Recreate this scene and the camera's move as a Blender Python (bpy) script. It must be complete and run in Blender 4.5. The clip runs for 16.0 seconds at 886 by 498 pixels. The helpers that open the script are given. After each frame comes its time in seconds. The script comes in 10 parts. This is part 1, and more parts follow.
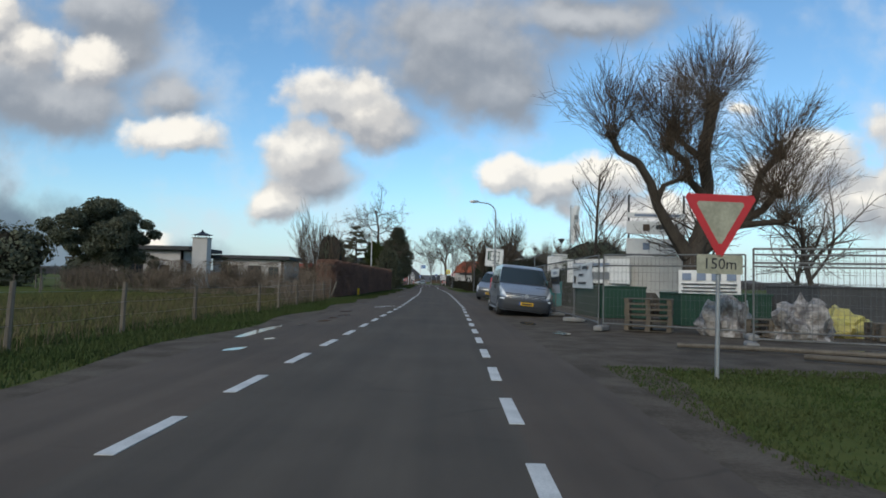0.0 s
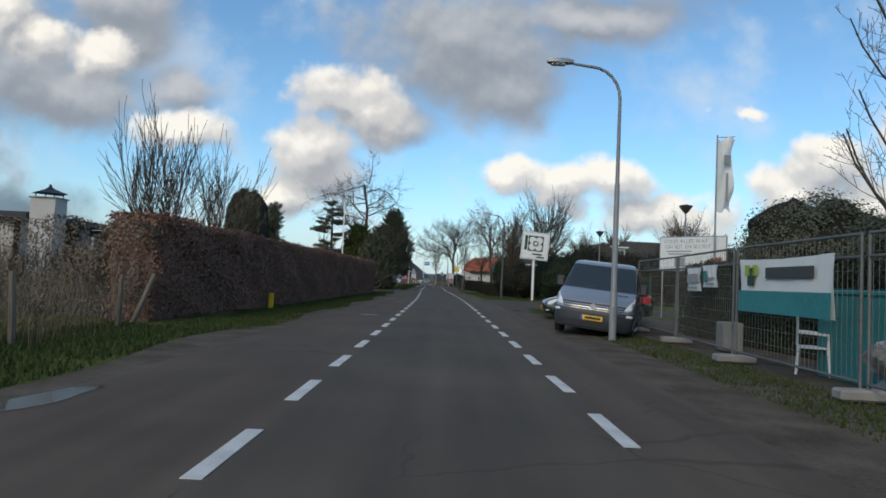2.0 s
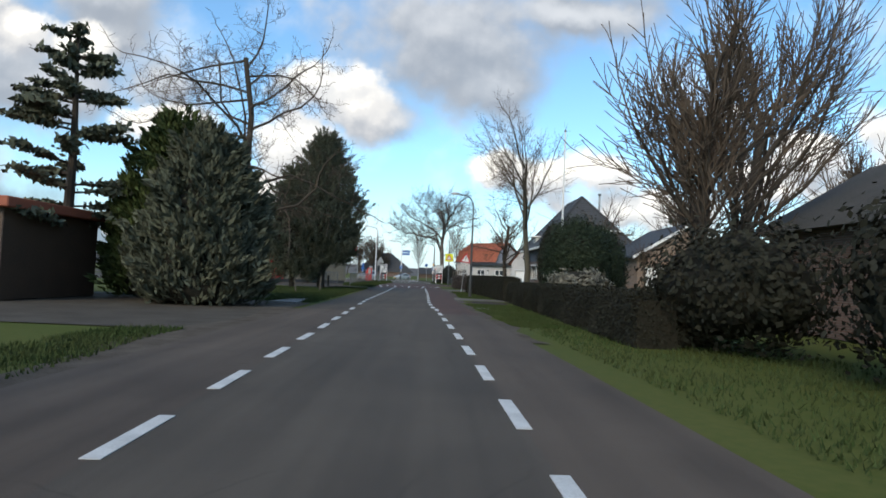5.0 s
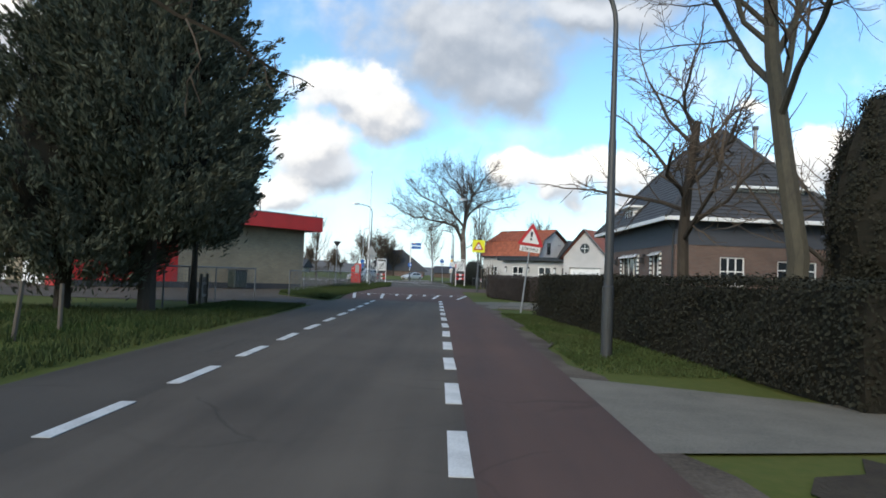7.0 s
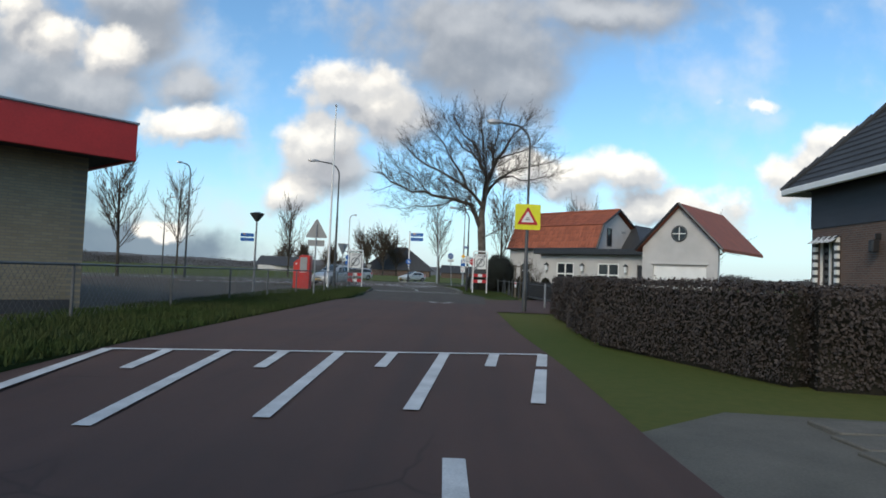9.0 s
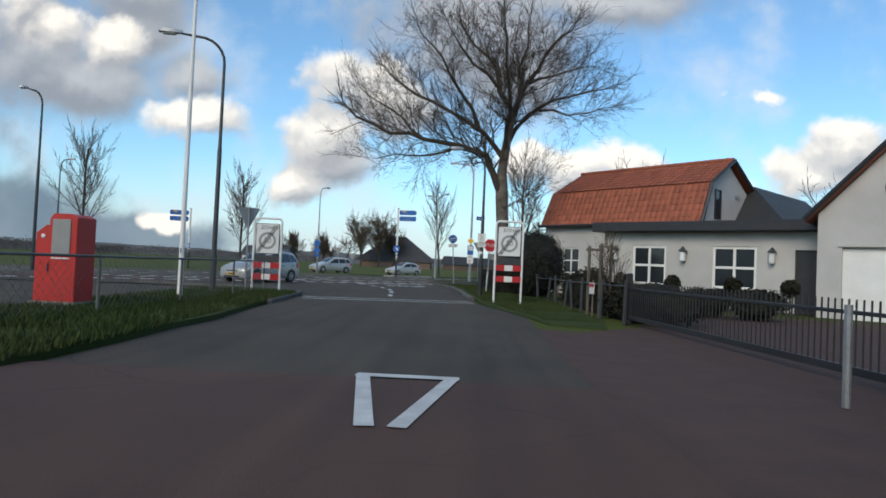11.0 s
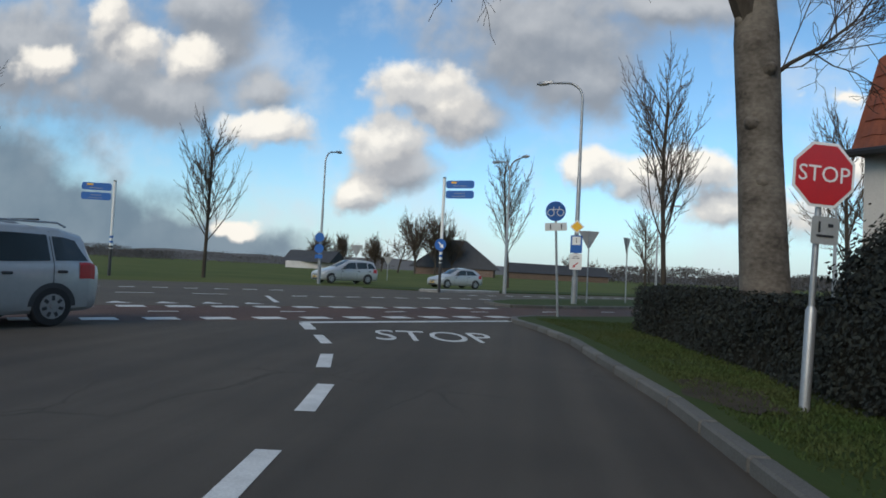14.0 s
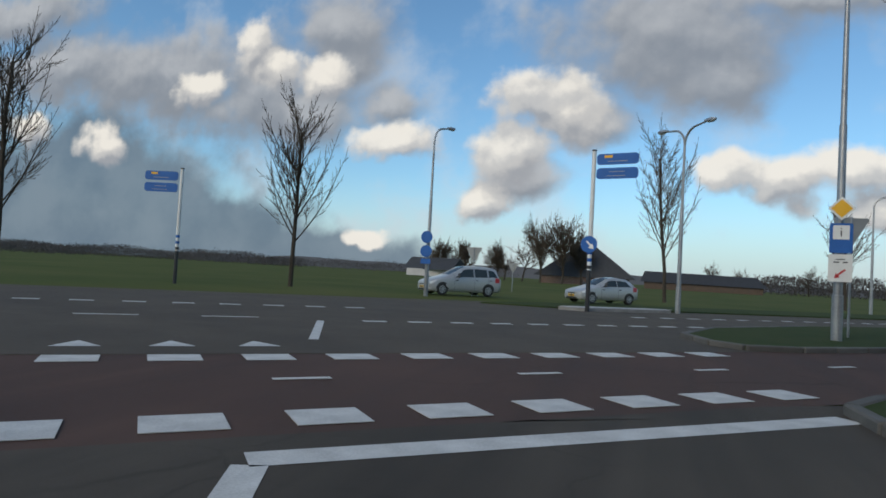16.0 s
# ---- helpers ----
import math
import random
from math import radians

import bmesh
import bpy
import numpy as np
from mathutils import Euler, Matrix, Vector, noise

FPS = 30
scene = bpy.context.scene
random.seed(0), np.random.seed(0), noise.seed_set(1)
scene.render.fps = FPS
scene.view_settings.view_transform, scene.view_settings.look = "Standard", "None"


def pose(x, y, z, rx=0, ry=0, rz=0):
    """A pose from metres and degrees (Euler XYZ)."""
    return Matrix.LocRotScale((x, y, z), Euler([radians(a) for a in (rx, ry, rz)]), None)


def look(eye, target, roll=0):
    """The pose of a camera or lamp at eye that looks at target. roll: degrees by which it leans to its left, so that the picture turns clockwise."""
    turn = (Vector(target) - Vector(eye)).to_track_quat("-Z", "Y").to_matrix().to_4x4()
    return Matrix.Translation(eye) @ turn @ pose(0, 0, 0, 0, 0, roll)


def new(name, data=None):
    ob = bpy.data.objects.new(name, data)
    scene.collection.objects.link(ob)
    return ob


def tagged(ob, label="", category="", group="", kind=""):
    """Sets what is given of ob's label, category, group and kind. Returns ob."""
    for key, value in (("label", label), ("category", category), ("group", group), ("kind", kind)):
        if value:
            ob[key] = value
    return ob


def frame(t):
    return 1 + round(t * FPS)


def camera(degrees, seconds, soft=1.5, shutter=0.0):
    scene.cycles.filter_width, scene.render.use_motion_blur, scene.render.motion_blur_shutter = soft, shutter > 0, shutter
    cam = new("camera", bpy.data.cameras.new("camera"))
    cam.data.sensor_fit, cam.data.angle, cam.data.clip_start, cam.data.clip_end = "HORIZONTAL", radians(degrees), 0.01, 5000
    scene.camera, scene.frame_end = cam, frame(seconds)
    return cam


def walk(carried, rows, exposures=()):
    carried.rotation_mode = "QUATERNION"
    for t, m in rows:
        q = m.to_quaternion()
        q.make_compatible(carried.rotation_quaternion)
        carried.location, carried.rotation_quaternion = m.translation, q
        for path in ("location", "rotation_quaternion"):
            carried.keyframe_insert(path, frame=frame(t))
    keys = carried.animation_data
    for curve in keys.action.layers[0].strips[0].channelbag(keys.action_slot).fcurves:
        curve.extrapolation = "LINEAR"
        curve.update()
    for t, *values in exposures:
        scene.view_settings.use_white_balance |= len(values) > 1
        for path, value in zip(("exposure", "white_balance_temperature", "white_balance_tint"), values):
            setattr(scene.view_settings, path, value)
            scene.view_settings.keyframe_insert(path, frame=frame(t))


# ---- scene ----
cam = camera(69.80, 16.0, soft=1.7, shutter=0.0)
PATH = [
    (0, pose(0.000, 0.000, 1.203, 92.909, -1.350, -0.069)),
    (0.5, pose(-0.096, 6.528, 1.197, 92.825, -1.429, 0.647)),
    (1, pose(-0.249, 13.203, 1.202, 92.678, -1.952, 1.156)),
    (1.5, pose(-0.364, 19.785, 1.201, 92.700, -2.469, 0.968)),
    (2, pose(-0.466, 26.778, 1.197, 92.829, -2.647, 0.355)),
    (2.5, pose(-0.447, 33.626, 1.196, 92.865, -2.629, -0.167)),
    (3, pose(-0.380, 40.870, 1.200, 92.870, -3.023, -0.735)),
    (3.5, pose(-0.291, 48.042, 1.197, 92.783, -2.632, -1.392)),
    (6, pose(-0.716, 86.678, 1.209, 92.333, -2.274, -0.219)),
    (6.5, pose(-0.760, 93.221, 1.199, 92.386, -2.270, 0.198)),
    (7, pose(-0.804, 99.909, 1.192, 92.313, -2.308, 0.495)),
    (7.5, pose(-0.862, 106.400, 1.199, 92.438, -2.067, 0.735)),
    (8, pose(-0.924, 112.684, 1.191, 92.422, -2.226, 1.012)),
    (8.5, pose(-1.065, 118.499, 1.204, 92.318, -2.415, 1.120)),
    (10.8, look((-1.239, 142.259, 1.2), (-1.291, 144.257, 1.278), 2.34)),
    (11, look((-1.252, 144.106, 1.198), (-1.306, 146.105, 1.252), 2.57)),
    (11.5, look((-1.368, 148.293, 1.198), (-1.426, 150.291, 1.261), 2.63)),
    (12, look((-1.457, 152.66, 1.2), (-1.531, 154.657, 1.283), 2.15)),
    (12.5, look((-1.636, 156.523, 1.197), (-1.729, 158.519, 1.288), 2.19)),
    (13, look((-1.877, 160.508, 1.19), (-2.012, 162.503, 1.264), 1.95)),
    (13.5, look((-2.133, 164.079, 1.202), (-2.312, 166.07, 1.271), 2.07)),
    (14, look((-2.602, 167.676, 1.197), (-2.852, 169.659, 1.265), 2.87)),
    (14.5, look((-3.087, 170.607, 1.197), (-3.425, 172.577, 1.264), 2.92)),
    (15, look((-3.668, 173.297, 1.197), (-4.111, 175.247, 1.261), 2.90)),
    (15.5, look((-4.237, 175.249, 1.201), (-4.773, 177.174, 1.269), 3.01)),
    (16, look((-4.719, 176.854, 1.202), (-5.346, 178.752, 1.275), 3.25)),
]
walk(cam, PATH, [(0, 0.0), (3.7, 0.05), (5.8, 0.7), (7.0, 0.65), (8.5, 0.25), (11, 0.15), (11.5, 0.28), (12.2, 0.1), (13.5, 0.06), (15, -0.15), (16, -0.2)])


# ---- sky, sun ----
SUN_ELEV, SUN_ROT = radians(32), radians(205)
world = bpy.data.worlds.new("sky")
scene.world = world
world.use_nodes = True
wn, wl = world.node_tree.nodes, world.node_tree.links
wn.clear()


def wmath(op, a, b=None, c=None, clamp=False):
    n = wn.new("ShaderNodeMath")
    n.operation, n.use_clamp = op, clamp
    for i, v in enumerate((a, b, c)):
        if v is None:
            continue
        if isinstance(v, (int, float)):
            n.inputs[i].default_value = v
        else:
            wl.new(v, n.inputs[i])
    return n.outputs[0]


def wvec(op, a, b, c=None):
    n = wn.new("ShaderNodeVectorMath")
    n.operation = op
    for i, v in enumerate((a, b, c)):
        if v is None:
            continue
        if isinstance(v, tuple):
            n.inputs[i].default_value = v
        else:
            wl.new(v, n.inputs[i])
    return n


def wmix(fac, a, b):
    n = wn.new("ShaderNodeMix")
    n.data_type = "RGBA"
    for i, v in ((0, fac), (6, a), (7, b)):
        if isinstance(v, (int, float)):
            n.inputs[i].default_value = v
        elif isinstance(v, tuple):
            n.inputs[i].default_value = (*v, 1)
        else:
            wl.new(v, n.inputs[i])
    return n.outputs[2]


def wramp(v, lo, hi, a=0.0, b=1.0):
    n = wn.new("ShaderNodeMapRange")
    n.interpolation_type = "SMOOTHSTEP"
    wl.new(v, n.inputs[0])
    for i, x in enumerate((lo, hi, a, b)):
        n.inputs[1 + i].default_value = x
    return n.outputs[0]


def wnoise(v, scale, detail, rough=0.55):
    n = wn.new("ShaderNodeTexNoise")
    wl.new(v, n.inputs["Vector"])
    n.inputs["Scale"].default_value, n.inputs["Detail"].default_value = scale, detail
    n.inputs["Roughness"].default_value = rough
    return n


# cumulus: u, v (sideways and up over ahead), half-width, half-height
WHITE = [(-0.205, 0.29, 0.072, 0.058), (-0.149, 0.262, 0.089, 0.064), (-0.228, 0.2, 0.078, 0.055), (-0.265, 0.124, 0.057, 0.039), (-0.429, 0.215, 0.091, 0.036), (-0.662, 0.356, 0.052, 0.043),
         (0.097, 0.165, 0.056, 0.037), (0.168, 0.16, 0.071, 0.039), (0.248, 0.171, 0.081, 0.036), (0.454, 0.29, 0.039, 0.016), (0.608, 0.209, 0.080, 0.057), (0.539, 0.162, 0.070, 0.042), (0.66, 0.14, 0.125, 0.058),
         (-0.726, 0.41, 0.048, 0.052), (-0.832, 0.34, 0.065, 0.034), (-0.589, 0.34, 0.078, 0.041), (-1.066, 0.213, 0.056, 0.043), (-0.464, 0.06, 0.045, 0.018), (-1.262, 0.247, 0.073, 0.043), (0.33, 0.12, 0.137, 0.041), (0.80, 0.2, 0.137, 0.104)]
GREY = [(0.01, 0.38, 0.227, 0.132), (0.075, 0.315, 0.111, 0.071), (-0.103, 0.247, 0.098, 0.046), (-0.625, 0.269, 0.203, 0.066), (-0.711, 0.318, 0.108, 0.068), (-0.534, 0.369, 0.086, 0.062), (-0.432, 0.274, 0.072, 0.050),
        (-0.204, 0.158, 0.082, 0.033), (0.206, 0.434, 0.186, 0.045), (-0.917, 0.36, 0.411, 0.104), (-0.692, 0.286, 0.240, 0.071), (-1.181, 0.384, 0.270, 0.089), (-0.55, 0.431, 0.129, 0.076), (-1.322, 0.503, 0.250, 0.077), (0.3, 0.53, 0.286, 0.073)]
SLATE = [(-1.137, 0.115, 0.408, 0.180), (-0.82, 0.045, 0.276, 0.090), (-1.614, 0.128, 0.419, 0.221), (-0.566, 0.019, 0.242, 0.048)]
geo = wn.new("ShaderNodeTexCoord")
sep = wn.new("ShaderNodeSeparateXYZ")
wl.new(geo.outputs["Generated"], sep.inputs[0])
ahead = wmath("MAXIMUM", wmath("ABSOLUTE", sep.outputs[1]), 0.12)
flat = wn.new("ShaderNodeCombineXYZ")
wl.new(wmath("DIVIDE", sep.outputs[0], ahead), flat.inputs[0])
wl.new(wmath("DIVIDE", sep.outputs[2], ahead), flat.inputs[1])
warp = wnoise(flat.outputs[0], 6.0, 3.0, 0.5)
curl = wnoise(flat.outputs[0], 17.0, 5.0, 0.55)
bent = wvec("MULTIPLY_ADD", wvec("SUBTRACT", warp.outputs["Color"], (0.5, 0.5, 0.5)).outputs[0], (0.10, 0.07, 0.0), flat.outputs[0]).outputs[0]
warped = wvec("MULTIPLY_ADD", wvec("SUBTRACT", curl.outputs["Color"], (0.5, 0.5, 0.5)).outputs[0], (0.045, 0.04, 0.0), bent).outputs[0]
LIGHT = (-0.014, 0.034, 0.0)
toward = wvec("ADD", warped, LIGHT).outputs[0]


def puffs(blobs, where=None, blend=0.35):
    best = None
    where = where or warped
    for u, v, a, b in blobs:
        r = wvec("LENGTH", wvec("MULTIPLY_ADD", where, (1 / a, 1 / b, 0.0), (-u / a, -v / b, 0.0)).outputs[0], None).outputs["Value"]
        d = wmath("SUBTRACT", 1.0, r)
        best = d if best is None else wmath("SMOOTH_MAX", best, d, blend)
    return best


fine = wnoise(flat.outputs[0], 12.0, 6.0, 0.5).outputs["Fac"]
fine_up = wnoise(wvec("ADD", flat.outputs[0], tuple(x * 0.45 for x in LIGHT)).outputs[0], 12.0, 6.0, 0.5).outputs["Fac"]
relief = wmath("SUBTRACT", fine, fine_up)
soft_n = wnoise(flat.outputs[0], 5.0, 5.0).outputs["Fac"]
ragged = wmath("SUBTRACT", fine, 0.5)
white_0, grey_0 = puffs(WHITE), puffs(GREY)
white_d = wmath("MULTIPLY_ADD", ragged, 1.7, white_0)
grey_d = wmath("MULTIPLY_ADD", ragged, 1.0, wmath("MULTIPLY_ADD", wmath("SUBTRACT", soft_n, 0.5), 0.9, grey_0))
wisps = wramp(wmath("ADD", soft_n, wmath("MULTIPLY", fine, 0.4)), 0.64, 0.95, 0.0, 0.6)
sky = wn.new("ShaderNodeTexSky")
sky.sky_type, sky.sun_disc = "NISHITA", False
sky.sun_elevation, sky.sun_rotation = SUN_ELEV, SUN_ROT
sky.air_density, sky.dust_density, sky.ozone_density = 1.0, 1.0, 2.0
SKY_GAIN = 0.15
base = wvec("SCALE", wvec("MULTIPLY", sky.outputs[0], (0.79, 1.05, 1.13)).outputs[0], (0, 0, 0))
base.inputs["Scale"].default_value = SKY_GAIN
haze = wmix(wramp(sep.outputs[2], -0.02, 0.16, 0.75, 0.0), base.outputs[0], (0.62, 0.74, 0.82))
c1 = wmix(wisps, haze, (0.68, 0.74, 0.80))
# the flanks of each cloud that face the light are those where the cloud thins out upward
grey_up = wmath("MULTIPLY_ADD", relief, 1.3, wmath("SUBTRACT", grey_0, puffs(GREY, toward)))
grey_col = wmix(wramp(grey_up, -0.35, 0.75), (0.285, 0.315, 0.36), (0.54, 0.56, 0.585))
slate_d = wmath("MULTIPLY_ADD", ragged, 1.0, puffs(SLATE))
slate_col = wmix(wramp(soft_n, 0.35, 0.65), (0.15, 0.215, 0.285), (0.215, 0.285, 0.35))
c15 = wmix(wramp(slate_d, -0.2, 0.35, 0.0, 0.95), c1, slate_col)
c2 = wmix(wramp(grey_d, -0.22, 0.6, 0.0, 0.95), c15, grey_col)
shade = wmath("MULTIPLY_ADD", relief, 2.3, wmath("SUBTRACT", white_0, puffs(WHITE, toward)))
dull = wmix(wramp(shade, -0.55, 0.15), (0.40, 0.42, 0.455), (0.64, 0.635, 0.625))
lit = wmix(wramp(shade, 0.1, 0.85), dull, (1.0, 0.955, 0.87))
c3 = wmix(wramp(white_d, -0.14, 0.42, 0.0, 0.96), c2, lit)
below = wmix(wramp(sep.outputs[2], -0.03, 0.0), (0.05, 0.06, 0.04), c3)
bg = wn.new("ShaderNodeBackground")
wl.new(below, bg.inputs[0])
bg.inputs[1].default_value = 1.0
wo = wn.new("ShaderNodeOutputWorld")
wl.new(bg.outputs[0], wo.inputs[0])

sun = new("sun", bpy.data.lights.new("sun", "SUN"))
sun.data.energy, sun.data.angle, sun.data.color = 1.5, radians(26), (1.0, 0.83, 0.63)
sun.matrix_world = look((0, 0, 60), (-math.sin(SUN_ROT) * math.cos(SUN_ELEV), -math.cos(SUN_ROT) * math.cos(SUN_ELEV), 60 - math.sin(SUN_ELEV)))


# ---- materials ----
def material(name, a, b=None, rough=0.8, metal=0.0, scale=3.0, fine=40.0, bump=0.15, spread=0.5, coat=0.0, per_piece=0.0, detail=6.0, streak=None):
    """Two colours mixed by coarse and fine noise, with fine relief. scale, fine: patches per metre."""
    m = bpy.data.materials.new(name)
    m.use_nodes = True
    n, l = m.node_tree.nodes, m.node_tree.links
    p = n["Principled BSDF"]
    b = b or tuple(x * 0.7 for x in a)
    tc = n.new("ShaderNodeTexCoord")
    src = tc.outputs["Object"]
    if streak:
        mp = n.new("ShaderNodeMapping")
        l.new(src, mp.inputs[0])
        mp.inputs["Scale"].default_value = streak
        src = mp.outputs[0]
    big, small = n.new("ShaderNodeTexNoise"), n.new("ShaderNodeTexNoise")
    for t, s, d in ((big, scale, detail), (small, fine, 4.0)):
        l.new(src, t.inputs["Vector"])
        t.inputs["Scale"].default_value, t.inputs["Detail"].default_value = s, d
    mx = n.new("ShaderNodeMath")
    mx.operation = "MULTIPLY_ADD"
    l.new(small.outputs["Fac"], mx.inputs[0])
    mx.inputs[1].default_value = 0.6
    l.new(big.outputs["Fac"], mx.inputs[2])
    mr = n.new("ShaderNodeMapRange")
    l.new(mx.outputs[0], mr.inputs[0])
    mr.inputs[1].default_value, mr.inputs[2].default_value = 0.8 - spread * 0.5, 0.8 + spread * 0.5
    mix = n.new("ShaderNodeMix")
    mix.data_type = "RGBA"
    l.new(mr.outputs[0], mix.inputs[0])
    mix.inputs[6].default_value, mix.inputs[7].default_value = (*a, 1), (*b, 1)
    col = mix.outputs[2]
    if per_piece:
        oi = n.new("ShaderNodeObjectInfo")
        gi = n.new("ShaderNodeNewGeometry")
        ad = n.new("ShaderNodeMath")
        ad.operation = "ADD"
        l.new(oi.outputs["Random"], ad.inputs[0])
        l.new(gi.outputs["Random Per Island"], ad.inputs[1])
        fr = n.new("ShaderNodeMath")
        fr.operation = "FRACT"
        l.new(ad.outputs[0], fr.inputs[0])
        m2 = n.new("ShaderNodeMapRange")
        l.new(fr.outputs[0], m2.inputs[0])
        m2.inputs[3].default_value, m2.inputs[4].default_value = 1 - per_piece, 1 + per_piece
        hs = n.new("ShaderNodeHueSaturation")
        l.new(m2.outputs[0], hs.inputs["Value"])
        l.new(col, hs.inputs["Color"])
        col = hs.outputs[0]
    l.new(col, p.inputs["Base Color"])
    rr = n.new("ShaderNodeMapRange")
    l.new(small.outputs["Fac"], rr.inputs[0])
    rr.inputs[3].default_value, rr.inputs[4].default_value = max(0.02, rough - 0.12), min(1.0, rough + 0.1)
    l.new(rr.outputs[0], p.inputs["Roughness"])
    p.inputs["Metallic"].default_value, p.inputs["Coat Weight"].default_value = metal, coat
    if bump:
        bp = n.new("ShaderNodeBump")
        bp.inputs["Strength"].default_value, bp.inputs["Distance"].default_value = bump, 0.02
        l.new(mx.outputs[0], bp.inputs["Height"])
        l.new(bp.outputs[0], p.inputs["Normal"])
    return m


def glass(name, tint=(0.02, 0.025, 0.03), rough=0.04):
    m = material(name, tint, tint, rough=0.12, bump=0.0, coat=0.0)
    m.node_tree.nodes["Principled BSDF"].inputs["Specular IOR Level"].default_value = 0.6
    return m


def brickwork(name, a, b, mortar, w=0.22, h=0.065, along=(1.0, 0.0), rough=0.85):
    """Brick courses for walls too far to pick bricks apart; along is the wall's direction on the plan."""
    m = bpy.data.materials.new(name)
    m.use_nodes = True
    n, l = m.node_tree.nodes, m.node_tree.links
    p = n["Principled BSDF"]
    tc = n.new("ShaderNodeTexCoord")
    sp, cb, dt = n.new("ShaderNodeSeparateXYZ"), n.new("ShaderNodeCombineXYZ"), n.new("ShaderNodeVectorMath")
    dt.operation = "DOT_PRODUCT"
    l.new(tc.outputs["Object"], sp.inputs[0])
    l.new(tc.outputs["Object"], dt.inputs[0])
    dt.inputs[1].default_value = (along[0], along[1], 0)
    l.new(dt.outputs["Value"], cb.inputs[0])
    l.new(sp.outputs[2], cb.inputs[1])
    br = n.new("ShaderNodeTexBrick")
    l.new(cb.outputs[0], br.inputs["Vector"])
    br.inputs["Color1"].default_value, br.inputs["Color2"].default_value, br.inputs["Mortar"].default_value = (*a, 1), (*b, 1), (*mortar, 1)
    br.inputs["Scale"].default_value, br.inputs["Mortar Size"].default_value = 1.0, 0.008
    br.inputs["Brick Width"].default_value, br.inputs["Row Height"].default_value = w, h
    nz = n.new("ShaderNodeTexNoise")
    l.new(tc.outputs["Object"], nz.inputs["Vector"])
    nz.inputs["Scale"].default_value, nz.inputs["Detail"].default_value = 1.3, 8.0
    hs, mr = n.new("ShaderNodeHueSaturation"), n.new("ShaderNodeMapRange")
    l.new(nz.outputs["Fac"], mr.inputs[0])
    mr.inputs[3].default_value, mr.inputs[4].default_value = 0.7, 1.3
    l.new(mr.outputs[0], hs.inputs["Value"])
    l.new(br.outputs["Color"], hs.inputs["Color"])
    l.new(hs.outputs[0], p.inputs["Base Color"])
    p.inputs["Roughness"].default_value = rough
    bp = n.new("ShaderNodeBump")
    bp.inputs["Strength"].default_value, bp.inputs["Distance"].default_value, bp.invert = 0.6, 0.01, True
    l.new(br.outputs["Fac"], bp.inputs["Height"])
    l.new(bp.outputs[0], p.inputs["Normal"])
    return m


